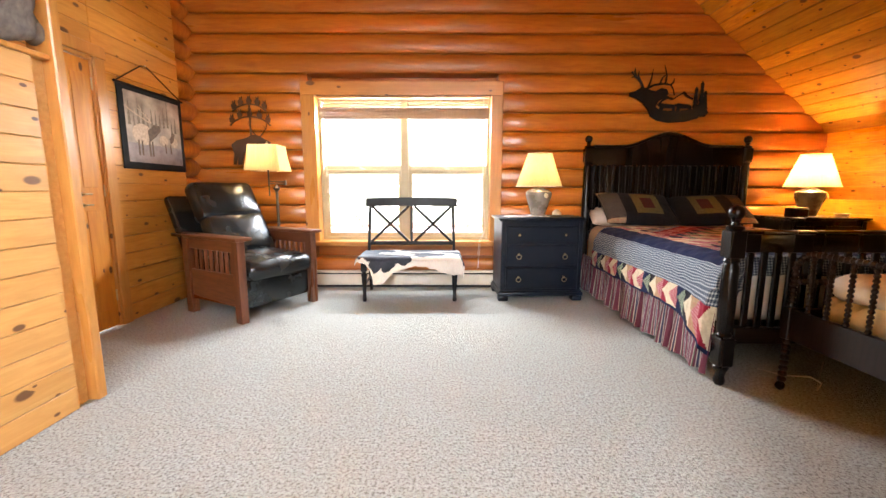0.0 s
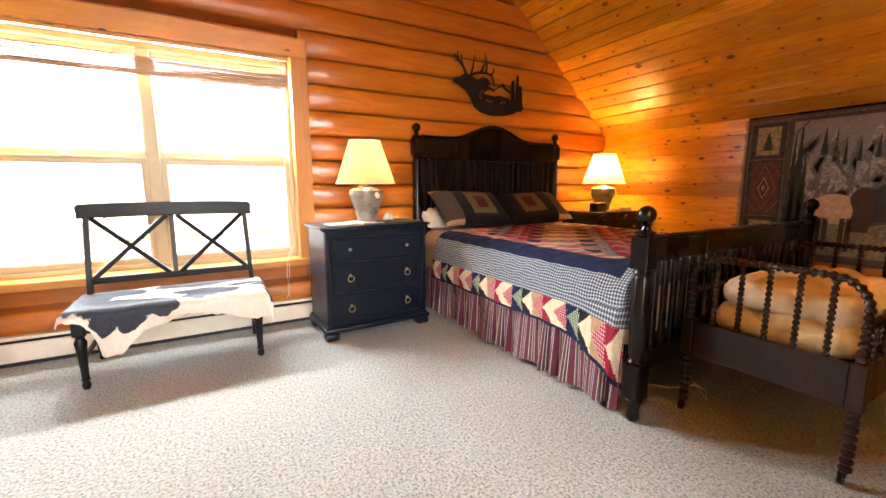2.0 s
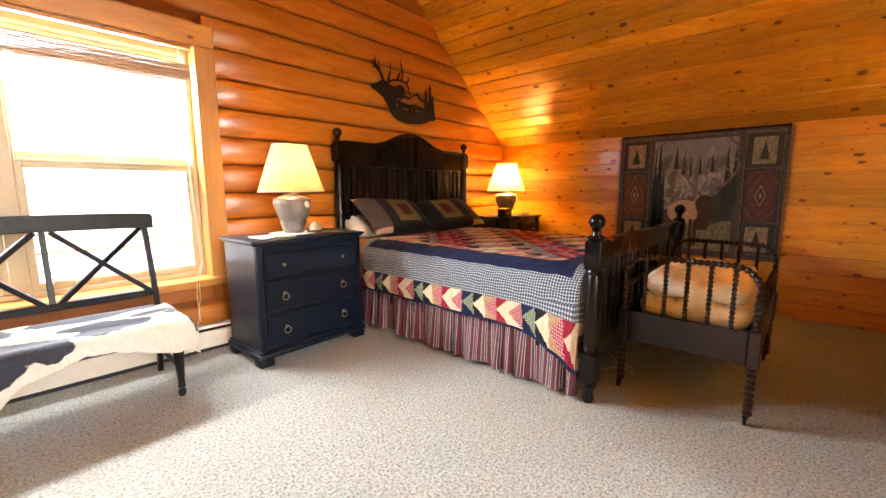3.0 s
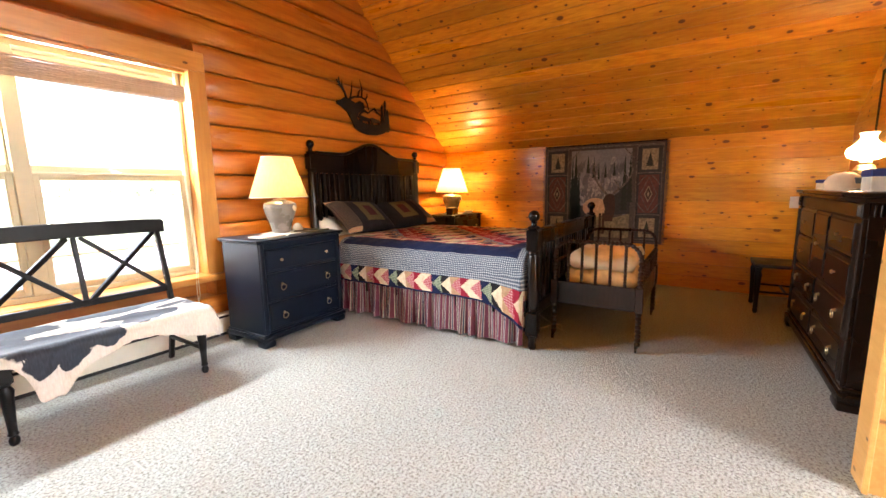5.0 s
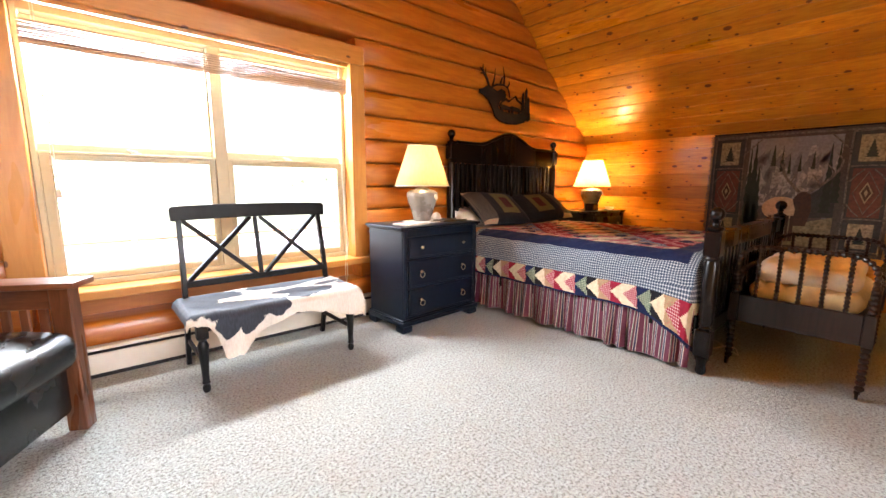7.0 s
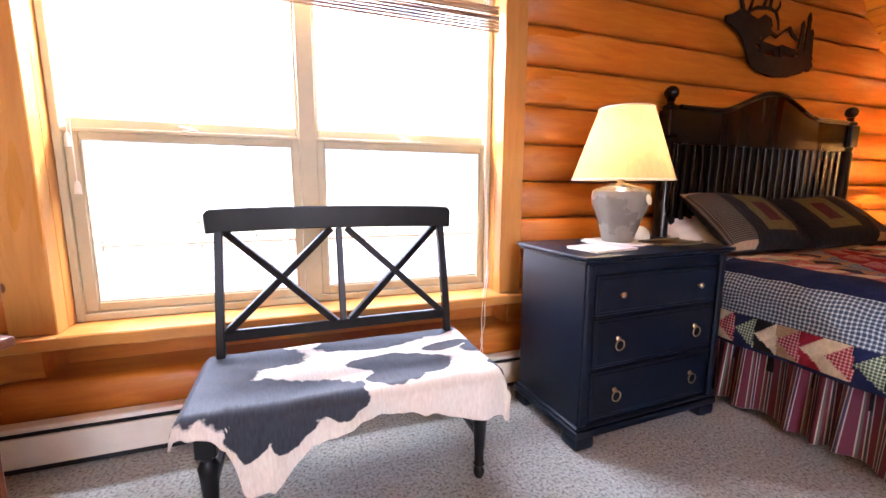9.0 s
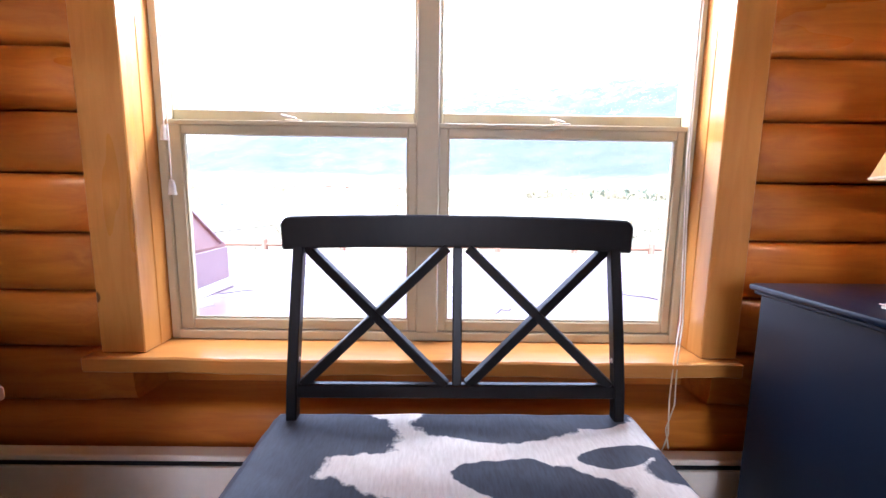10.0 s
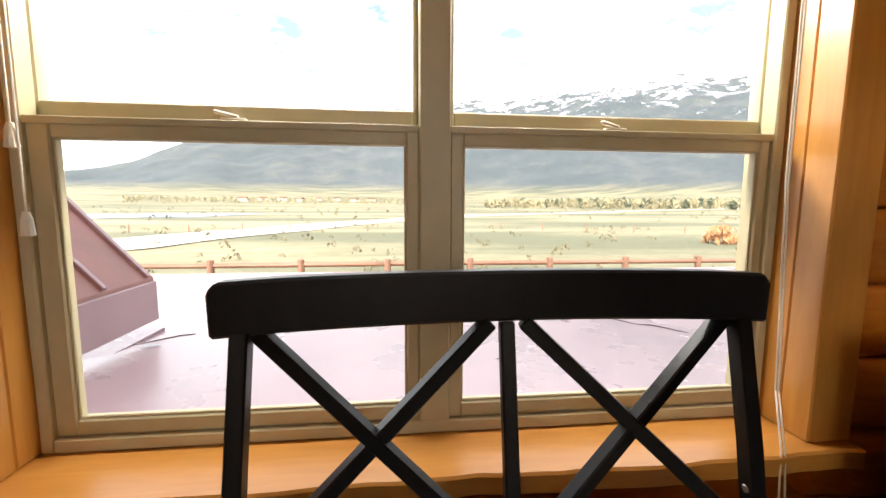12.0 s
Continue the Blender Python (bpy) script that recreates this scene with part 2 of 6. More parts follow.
def prism(outline, y0, y1, bev=0.0):
    """A flat outline in x and z, given thickness from y0 to y1."""
    bm = bmesh.new()
    f = bm.faces.new([bm.verts.new((x, y0, z)) for x, z in outline])
    r = bmesh.ops.extrude_face_region(bm, geom=[f])
    bmesh.ops.translate(bm, verts=[v for v in r["geom"] if isinstance(v, bmesh.types.BMVert)], vec=(0, y1 - y0, 0))
    bmesh.ops.recalc_face_normals(bm, faces=bm.faces[:])
    if bev:
        bmesh.ops.bevel(bm, geom=bm.edges[:], offset=bev, segments=1, affect="EDGES")
    return bm


def mesh_of(name, bm, mats, angle=35):
    me = bpy.data.meshes.new(name)
    bm.to_mesh(me)
    bm.free()
    for m in mats if isinstance(mats, (list, tuple)) else [mats]:
        me.materials.append(m)
    me.polygons.foreach_set("use_smooth", [True] * len(me.polygons))
    me.set_sharp_from_angle(angle=radians(angle))
    return me


def part(name, bm, mats, parent, label="", m=None):
    ob = new(name, mesh_of(name, bm, mats))
    ob.parent = parent
    if m is not None:
        ob.matrix_basis = m
    return tagged(ob, label)


def piece(name, me, mats, parent, m):
    """One of many alike pieces on shared mesh data."""
    ob = new(name, me)
    ob.parent = parent
    ob.matrix_basis = m
    return ob


def thing(name, label, category, m=None, group="", kind=""):
    ob = new(name)
    ob.empty_display_size = 0.1
    if m is not None:
        ob.matrix_basis = m
    return tagged(ob, label, category, group, kind)


def solid(name, bm, mats, label="", category="", kind="", group=""):
    return tagged(new(name, mesh_of(name, bm, mats)), label, category, group, kind)


# ---- structure ----
NORTH, EAST, WEST, SOUTH = 4.52, 4.57, -2.27, -0.03
KNEE, PITCH, TOP = 1.72, 0.846, 3.75
GROOVE, COURSE = 1.732, 0.2015
WX0, WX1, WZ0, WZ1 = -1.040, 0.875, 0.52, 2.105

solid("floor", bx(-4.2, 4.8, -2.6, 4.75, -0.2, 0, 0), CARPET, "beige speckled wall-to-wall frieze carpet", "floor", "structure")

wall_n = thing("wall_north", "varnished orange log wall with a window", "wall", kind="structure")


def log_piece(x0, x1, zc):
    """One horizontal log, flattened above and below, from x0 to x1."""
    bm = bmesh.new()
    n, r = 12, 0.5 * COURSE
    steps = max(2, int((x1 - x0) / 0.35))
    xs = [x0 + (x1 - x0) * i / steps for i in range(steps + 1)]
    ends = ()
    if abs(x1 + 1.12) < 0.01:
        xs, ends = xs[:-1] + [-1.26, -1.19, x1], (steps + 1, steps + 2)
    if abs(x0 - 0.95) < 0.01:
        xs, ends = [x0, 1.0, 1.07] + xs[1:], (0, 1)
    steps = len(xs) - 1
    rings = []
    rnd = random.Random(int(zc * 1000) + int(x0 * 100))
    for i in range(steps + 1):
        x = xs[i]
        w = rnd.uniform(-0.006, 0.006)
        ring = [bm.verts.new((x, 0.16, zc - r)), bm.verts.new((x, 0.16, zc + r))]
        for k in range(n + 1):
            a = math.pi / 2 - math.pi * k / n
            dy = -(0.058 + w) * abs(math.cos(a)) ** 0.55 * (0.45 if i in ends else 1)
            ring.append(bm.verts.new((x, dy, zc + (r - 0.002) * math.sin(a))))
        rings.append(ring)
    m = len(rings[0])
    for a, b in zip(rings, rings[1:]):
        for k in range(m):
            bm.faces.new((a[k], a[(k + 1) % m], b[(k + 1) % m], b[k]))
    bm.faces.new(rings[0])
    bm.faces.new(rings[-1][::-1])
    bmesh.ops.recalc_face_normals(bm, faces=bm.faces[:])
    return bm


kk = -8
while GROOVE + kk * COURSE < TOP:
    zc = GROOVE + (kk + 0.5) * COURSE
    lo, hi = zc - COURSE / 2, zc + COURSE / 2
    spans = [(-2.62, 4.75)]
    if hi > WZ0 - 0.05 and lo < WZ1 + 0.08:
        spans = [(-2.62, -1.12), (0.95, 4.75)]
    for a, b in spans:
        part("log", log_piece(a, b, zc), LOG, wall_n, m=Matrix.Translation((0, NORTH + 0.025, 0)))
    kk += 1
part("wall_core", join(bx(-2.7, -1.12, NORTH + 0.17, NORTH + 0.225, 0, TOP, 0), bx(0.96, 4.8, NORTH + 0.17, NORTH + 0.225, 0, TOP, 0),
                       bx(-1.12, 0.96, NORTH + 0.17, NORTH + 0.225, -0.1, WZ0 - 0.06, 0), bx(-1.12, 0.96, NORTH + 0.17, NORTH + 0.225, WZ1 + 0.06, TOP, 0)), LOG, wall_n)


def planks(parent, mat, length, zs, thick, m, name="plank"):
    """Courses of boards with a fine joint; each course one board of its own."""
    me = {}
    for z0, z1 in zs:
        key = round(z1 - z0, 4)
        if key not in me:
            me[key] = mesh_of(name, bx(0, length, 0, thick, 0.0015, z1 - z0 - 0.0015, 0.0035), mat)
        piece(name, me[key], mat, parent, m @ Matrix.Translation((0, 0, z0)))


def courses(z0, z1, step):
    out = []
    z = z0
    while z < z1 - 0.01:
        out.append((z, min(z + step, z1)))
        z += step
    return out


wall_e = thing("wall_east", "low knee wall of knotty pine boards", "wall", kind="structure")
part("wall_core", bx(EAST + 0.02, EAST + 0.12, -0.2, 4.8, 0, KNEE, 0), PINE, wall_e)
planks(wall_e, PINE_X, 4.75, courses(0, KNEE, 0.143), 0.02, pose(EAST, SOUTH - 0.1, 0, 0, 0, 90) @ Matrix.Translation((0, -0.02, 0)))

# sloping ceiling: boards along the room, one mesh
ceil = bmesh.new()
u = Vector((-1, 0, PITCH)).normalized()
nrm = Vector((PITCH, 0, 1)).normalized()
run = (TOP - KNEE) / u.z
k = 0
while k * 0.143 < run:
    a0, a1 = (k * 0.143 if k else -0.03) + 0.003, min((k + 1) * 0.143, run) - 0.003
    b = bx(0, a1 - a0, -0.15, 4.85, 0, 0.02, 0.005)
    rot = Matrix((( u.x, 0, nrm.x, EAST + u.x * a0), (u.y, 1, nrm.y, 0), (u.z, 0, nrm.z, KNEE + u.z * a0), (0, 0, 0, 1)))
    merge(ceil, b, rot)
    k += 1
slope_top = EAST + u.x * run
merge(ceil, moved(bx(-0.25, run + 0.1, -0.2, 4.85, 0.025, 0.12, 0), Matrix(((u.x, 0, nrm.x, EAST), (0, 1, 0, 0), (u.z, 0, nrm.z, KNEE), (0, 0, 0, 1)))))
solid("ceiling_slope", ceil, PINE, "sloping ceiling of knotty pine boards", "ceiling", "structure")
solid("ceiling", bx(-4.2, slope_top + 0.05, -2.6, 4.85, TOP, TOP + 0.1, 0), PINE, "flat pine ceiling over the middle of the room", "ceiling", "structure")

# west wall with a door opening
DY0, DY1, DZ = 2.84, 3.13, 2.07
wall_w = thing("wall_west", "amber knotty pine board wall with a doorway", "wall", kind="structure")
part("wall_core", join(bx(WEST - 0.12, WEST - 0.02, DY1 + 0.006, 4.12, 0, TOP, 0), bx(WEST - 0.12, WEST - 0.02, -2.6, DY0 - 0.006, 0, TOP, 0), bx(WEST - 0.12, WEST - 0.02, DY0 - 0.006, DY1 + 0.006, DZ + 0.011, TOP, 0)), PINE_MID, wall_w)
planks(wall_w, PINE_MID, 4.12 - DY1, courses(0, TOP, 0.143), 0.02, pose(WEST, DY1, 0, 0, 0, 90))
planks(wall_w, PINE_MID, DY0 + 0.6, courses(0, TOP, 0.143), 0.02, pose(WEST, -0.6, 0, 0, 0, 90))
planks(wall_w, PINE_MID, DY1 - DY0, [(z0, z1) for z0, z1 in courses(0, TOP, 0.143) if z0 > DZ - 0.02], 0.02, pose(WEST, DY0, 0, 0, 0, 90))
# the log corner where the cross wall meets the gable
corner = thing("log_corner", "stacked ends of crossing logs in the corner", "wall", kind="structure")
for k in range(-8, 11):
    zc = GROOVE + k * COURSE
    b = lathe([(0.085, 0), (0.098, 0.02), (0.1, 0.3), (0.1, 0.62)], 14)
    part("log_end", b, LOG_Y, corner, m=pose(-2.44 + 0.02 * (k % 2), 4.12, zc, -90))
part("corner_core", bx(-2.72, -2.46, 4.1, 4.85, 0, TOP, 0), LOG_Y, corner)

# door trim, jamb, leaf
frame_d = thing("door_frame", "pine door casing and jambs", "door frame", kind="structure")
part("casing", bx(WEST, WEST + 0.02, DY1 - 0.01, DY1 + 0.085, 0, DZ + 0.005), TRIM, frame_d)
part("casing", bx(WEST, WEST + 0.02, DY0 - 0.085, DY0 + 0.01, 0, DZ + 0.005), TRIM, frame_d)
part("casing", bx(WEST, WEST + 0.024, DY0 - 0.1, DY1 + 0.1, DZ + 0.005, DZ + 0.095), TRIM, frame_d)
part("jamb", bx(WEST - 0.14, WEST - 0.001, DY1 - 0.02, DY1 + 0.005, 0, DZ), TRIM, frame_d)
part("door_stop", bx(WEST - 0.10, WEST - 0.056, DY1 - 0.034, DY1 - 0.0205, 0, DZ - 0.02), TRIM, frame_d)
part("jamb", bx(WEST - 0.14, WEST - 0.001, DY0 - 0.005, DY0 + 0.02, 0, DZ), TRIM, frame_d)
part("jamb", bx(WEST - 0.14, WEST - 0.001, DY0 + 0.02, DY1 - 0.02, DZ - 0.02, DZ + 0.01), TRIM, frame_d)

# partition beside the entry
PX = -1.49
part_w = thing("wall_partition", "pale pine board partition with a trimmed end", "wall", kind="structure")
part("wall_core", bx(PX - 0.1, PX - 0.03, -2.6, 1.93, 0, 1.69, 0), PINE_PALE, part_w)
planks(part_w, PINE_PALE, 4.45, courses(0, 1.69, 0.121), 0.02, pose(PX, -2.6, 0, 0, 0, 90))
part("ledge", bx(PX - 0.13, PX + 0.012, -2.6, 1.928, 1.691, 1.715), TRIM, part_w)
part("end_post", bx(PX - 0.1, PX + 0.03, 1.93, 1.985, 0, TOP - 0.01, 0.006), TRIM, part_w)

# partition on the other side of the entry and the wall behind the dresser
part_e = thing("wall_entry", "pale pine wall end with trim beside the dresser", "wall", kind="structure")
part("wall_core", bx(1.24, 1.34, -2.6, 0.518, 0, 2.0, 0), PINE_PALE, part_e)
part("end_trim", bx(1.22, 1.36, 0.52, 0.54, 0, 2.02), PINE_PALE, part_e)
wall_s = thing("wall_south", "knotty pine end wall behind the dresser", "wall", kind="structure")
part("wall_core", bx(1.35, 4.7, SOUTH - 0.14, SOUTH - 0.025, 0, TOP, 0), PINE_X, wall_s)
planks(wall_s, PINE_X, 3.35, courses(0, TOP, 0.143), 0.02, pose(1.35, SOUTH - 0.02, 0))
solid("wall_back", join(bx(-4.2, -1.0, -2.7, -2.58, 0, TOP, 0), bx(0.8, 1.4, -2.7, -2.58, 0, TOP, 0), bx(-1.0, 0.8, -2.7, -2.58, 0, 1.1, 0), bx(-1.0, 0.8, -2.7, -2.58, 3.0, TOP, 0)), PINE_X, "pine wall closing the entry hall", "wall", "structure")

# ---- window ----
win = thing("window_1", "twin double-hung window with tan frames", "window", kind="structure")
part("casing", bx(-1.19, WX0, NORTH - 0.042, NORTH + 0.04, WZ0, WZ1), TRIM, win)
part("casing", bx(WX1, 1.0, NORTH - 0.042, NORTH + 0.04, WZ0, WZ1), TRIM, win)
part("head_casing", bx(-1.19, 1.0, NORTH - 0.046, NORTH + 0.04, WZ1, 2.25), TRIM_X, win)
part("jamb", bx(WX0 - 0.05, WX0 - 0.001, NORTH + 0.041, NORTH + 0.2, WZ0, WZ1 + 0.02), TRIM, win)
part("jamb", bx(WX1 + 0.001, WX1 + 0.05, NORTH + 0.041, NORTH + 0.2, WZ0, WZ1 + 0.02), TRIM, win)
part("jamb", bx(WX0, WX1, NORTH + 0.041, NORTH + 0.2, WZ1 - 0.001, WZ1 + 0.04), TRIM_X, win)
edge = [(-1.23 + 2.23 * k / 36, NORTH - 0.085 + 0.005 * math.sin(k * 0.41) + 0.003 * math.sin(k * 1.3 + 1) + 0.002 * math.sin(k * 2.9)) for k in range(37)]
part("window_sill", moved(prism(edge + [(1.0, NORTH + 0.2), (-1.23, NORTH + 0.2)], 0.001 - WZ0, 0.055 - WZ0, 0.006), pose(0, 0, 0, -90)), TRIM_X, win)
FY = NORTH + 0.10
part("window_frame", join(bx(WX0, WX0 + 0.03, FY, FY + 0.052, WZ0, WZ1), bx(WX1 - 0.03, WX1, FY, FY + 0.052, WZ0, WZ1), bx(WX0, WX0 + 0.01, FY + 0.0525, FY + 0.12, WZ0, WZ1), bx(WX1 - 0.01, WX1, FY + 0.0525, FY + 0.12, WZ0, WZ1),
                          bx(WX0 + 0.03, WX1 - 0.03, FY, FY + 0.12, WZ0, WZ0 + 0.035), bx(WX0 + 0.03, WX1 - 0.03, FY, FY + 0.12, WZ1 - 0.045, WZ1)), VINYL, win)
part("mullion", bx(-0.120, -0.042, FY - 0.004, FY + 0.12, WZ0 + 0.035, WZ1 - 0.045), VINYL, win)
for x0, x1, lo, ro, ux0, ux1 in ((WX0 + 0.03, -0.121, 0.049, 0.032, WX0 + 0.011, -0.1205), (-0.041, WX1 - 0.03, 0.032, 0.030, -0.0415, WX1 - 0.011)):
    y0, y1 = FY + 0.012, FY + 0.05
    s = part("lower_sash", join(bx(x0, x0 + lo, y0, y1, 0.556, 1.325), bx(x1 - ro, x1, y0, y1, 0.556, 1.325), bx(x0 + lo, x1 - ro, y0, y1, 0.556, 0.597),
                                bx(x0 + lo, x1 - ro, y0, y1, 1.275, 1.325), bx(x0, x1, y0 - 0.008, y0 - 0.0002, 1.306, 1.324, 0.002)), VINYL, win)
    part("pane", bx(x0 + lo - 0.01, x1 - ro + 0.01, FY + 0.028, FY + 0.034, 0.588, 1.285, 0), GLASS, s).visible_shadow = False
    part("glazing_bead", join(bx(x0 + lo, x0 + lo + 0.006, y0 + 0.006, y0 + 0.014, 0.597, 1.275, 0.002), bx(x1 - ro - 0.006, x1 - ro, y0 + 0.006, y0 + 0.014, 0.597, 1.275, 0.002), bx(x0 + lo + 0.006, x1 - ro - 0.006, y0 + 0.006, y0 + 0.014, 0.597, 0.604, 0.002)), VINYL, s)
    c = (x0 + x1) / 2
    part("sash_lock", join(bx(c - 0.03, c + 0.03, FY + 0.02, FY + 0.045, 1.3255, 1.334), moved(bx(-0.045, 0.012, -0.008, 0.008, 0, 0.008), pose(c, FY + 0.03, 1.3345, 0, 12, 10))), ENAMEL, s)
    s = part("upper_sash", join(bx(ux0, ux0 + 0.014, FY + 0.06, FY + 0.1, 1.30, 2.055), bx(ux1 - 0.014, ux1, FY + 0.06, FY + 0.1, 1.30, 2.055),
                                bx(ux0 + 0.014, ux1 - 0.014, FY + 0.06, FY + 0.1, 1.30, 1.37), bx(ux0 + 0.014, ux1 - 0.014, FY + 0.06, FY + 0.1, 2.02, 2.055)), VINYL, win)
    part("pane", bx(ux0 + 0.008, ux1 - 0.008, FY + 0.078, FY + 0.084, 1.362, 2.03, 0), GLASS, s).visible_shadow = False


# ---- fabrics, paints and metals ----
BLACK_PAINT = wood("black_painted_wood", (0.0035, 0.0033, 0.004), (0.008, 0.007, 0.0075), 0.36, "Z", 0, 1.0, 0.1)
NAVY_PAINT = plain("blue_black_paint", (0.0022, 0.0056, 0.0135), 0.36, vary=0.12, scale=3, bump=0.02)
EBONY = wood("dark_stained_wood", (0.0035, 0.0022, 0.002), (0.008, 0.0046, 0.0036), 0.28, "Z", 0, 1.0, 0.1, 0.08)
SPOOL = wood("spool_turned_wood", (0.012, 0.0055, 0.0035), (0.028, 0.012, 0.008), 0.30, "Z", 0, 1.2, 0.1, 0.3)
DRESSER = wood("dresser_wood", (0.008, 0.0045, 0.003), (0.018, 0.0095, 0.006), 0.28, "X", 0, 1.0, 0.1, 0.25)
OAK = wood("mission_oak", (0.085, 0.026, 0.010), (0.19, 0.065, 0.025), 0.35, "Z", 0, 1.2, 0.15, 0.2)
OAK_X = wood("mission_oak_x", (0.085, 0.026, 0.010), (0.19, 0.065, 0.025), 0.33, "Y", 0, 1.2, 0.15, 0.2)
BRASS = plain("aged_brass", (0.52, 0.40, 0.22), 0.35, 1.0)
STEEL = plain("brushed_steel", (0.45, 0.43, 0.42), 0.35, 1.0)
IRON = plain("black_iron", (0.010, 0.007, 0.006), 0.6, 0.2)
BRONZE = plain("bronze_lamp_metal", (0.10, 0.075, 0.06), 0.4, 0.8)
CREAM = plain("cream_paper", (0.75, 0.68, 0.55), 0.8)
WHITE_CLOTH = plain("white_cotton", (0.72, 0.68, 0.62), 0.9, vary=0.08)
BLUE_LID = plain("blue_card", (0.03, 0.05, 0.22), 0.6)
CAP_CLOTH = plain("khaki_cloth", (0.55, 0.48, 0.36), 0.9)
CORD = plain("cream_cord", (0.70, 0.64, 0.52), 0.8)
CERAMIC = plain("grey_glazed_ceramic", (0.19, 0.168, 0.14), 0.28, vary=0.18, scale=9)
FUR = plain("grey_fur", (0.16, 0.14, 0.125), 0.95, vary=0.4, scale=30, bump=0.6)


def leather_material():
    m = Mat("black_leather", (0.014, 0.016, 0.017), 0.3)
    v = m.coords()
    m.bump(m.noise(v, 60, 5, 0.7), 0.25, 0.004)
    n = m.noise(v, 5, 3)
    m.rough(m.ramp(n, (0.3, (0.16,) * 3), (0.7, (0.32,) * 3)))
    m.colour(m.ramp(n, (0.3, (0.006, 0.007, 0.008)), (0.7, (0.013, 0.015, 0.015))))
    return m.m


LEATHER = leather_material()


def shade_material(name, colour, through=0.6):
    m = Mat(name, colour, 0.9)
    di, tr, mixer = m.node("BsdfDiffuse"), m.node("BsdfTranslucent"), m.node("MixShader")
    n = m.noise(m.coords((1, 1, 0.05), shift=False), 60, 3)
    c = m.ramp(n, (0.3, tuple(a * 0.86 for a in colour)), (0.7, colour))
    for s in (di, tr):
        m.link(c, s.inputs["Color"])
    mixer.inputs[0].default_value = through
    m.link(di.outputs[0], mixer.inputs[1])
    m.link(tr.outputs[0], mixer.inputs[2])
    m.link(mixer.outputs[0], m.t.nodes["Material Output"].inputs["Surface"])
    return m.m


SHADE = shade_material("pleated_lampshade", (0.70, 0.52, 0.26))
REED = shade_material("woven_reed", (0.56, 0.41, 0.29), 0.30)
OPAL = shade_material("opal_glass", (0.88, 0.84, 0.76))


def cloth(name, base, check=None, size=0.02, second=None, printed=False):
    """Cotton in one colour, or checked in two, along its own UV in metres."""
    m = Mat(name, base, 0.92)
    tc = m.node("TexCoord")
    uv = tc.outputs["UV"]
    c = None
    if check:
        fac = []
        for direction in ("X", "Y"):
            w = m.node("TexWave", Scale=1.0 / size / 3.1416 * 1.57)
            w.bands_direction = direction
            m.link(uv, w.inputs["Vector"])
            fac.append(m.ramp(w.outputs["Fac"], (0.58, (0, 0, 0)), (0.80, (1, 1, 1))))
        c = m.mix(0.5, fac[0], fac[1])
        c = m.ramp(c, (0.1, base), (0.5, second or tuple((a + b) / 2 for a, b in zip(base, check))), (0.95, check))
    n = m.noise(uv, 40, 4)
    if c is None:
        c = m.ramp(n, (0.3, tuple(a * 0.8 for a in base)), (0.7, tuple(min(1, a * 1.15) for a in base)))
    if printed:
        c = m.mix(m.ramp(m.noise(uv, 90, 2), (0.55, (0, 0, 0)), (0.62, (0.7, 0.7, 0.7))), c, (0.45, 0.12, 0.10))
    m.colour(c)
    m.bump(m.noise(uv, 26, 3), 0.5, 0.012)
    m.b.inputs["Sheen Weight"].default_value = 0.02
    m.b.inputs["Specular IOR Level"].default_value = 0.2
    return m.m


Q_NAVY = cloth("navy_cotton", (0.008, 0.013, 0.050))
Q_PLAID = cloth("blue_plaid_cotton", (0.034, 0.052, 0.088), (0.50, 0.54, 0.55), 0.027, (0.19, 0.225, 0.26))
Q_REDCHECK = cloth("red_check_cotton", (0.27, 0.022, 0.042), (0.62, 0.48, 0.45), 0.021, (0.42, 0.16, 0.17))
Q_RED = cloth("burgundy_cotton", (0.24, 0.012, 0.030))
Q_CREAM = cloth("cream_cotton", (0.60, 0.52, 0.36))
Q_GREEN = cloth("green_check_cotton", (0.035, 0.07, 0.05), (0.50, 0.52, 0.38), 0.020, (0.22, 0.27, 0.18))
Q_TAN = cloth("tan_print_cotton", (0.36, 0.25, 0.14), printed=True)
Q_BLACK = cloth("dark_print_cotton", (0.010, 0.009, 0.012))
Q_GOLD = cloth("olive_gold_cotton", (0.115, 0.090, 0.034))
Q_BROWN = cloth("brown_check_cotton", (0.022, 0.017, 0.017), (0.15, 0.115, 0.085), 0.020)
Q_MAROON = cloth("maroon_print_cotton", (0.060, 0.012, 0.012))
QUILT = [Q_NAVY, Q_PLAID, Q_REDCHECK, Q_RED, Q_CREAM, Q_GREEN, Q_TAN, Q_BLACK, Q_GOLD, Q_BROWN]


def ruffle_material():
    m = Mat("striped_ruffle", (0.2, 0.05, 0.08), 0.92)
    tc, sep = m.node("TexCoord"), m.node("SeparateXYZ")
    m.link(tc.outputs["UV"], sep.inputs[0])
    mul, fr = m.node("Math"), m.node("Math")
    mul.operation, fr.operation = "MULTIPLY", "FRACT"
    mul.inputs[1].default_value = 11.0
    m.link(sep.outputs["X"], mul.inputs[0])
    m.link(mul.outputs[0], fr.inputs[0])
    wine, cream, blue, green = (0.115, 0.022, 0.045), (0.46, 0.41, 0.35), (0.04, 0.042, 0.085), (0.085, 0.10, 0.08)
    m.colour(m.ramp(fr.outputs[0], (0.0, wine), (0.34, cream), (0.40, blue), (0.54, cream), (0.60, wine), (0.74, green), (0.84, cream), (0.90, wine), constant=True))
    return m.m


RUFFLE = ruffle_material()


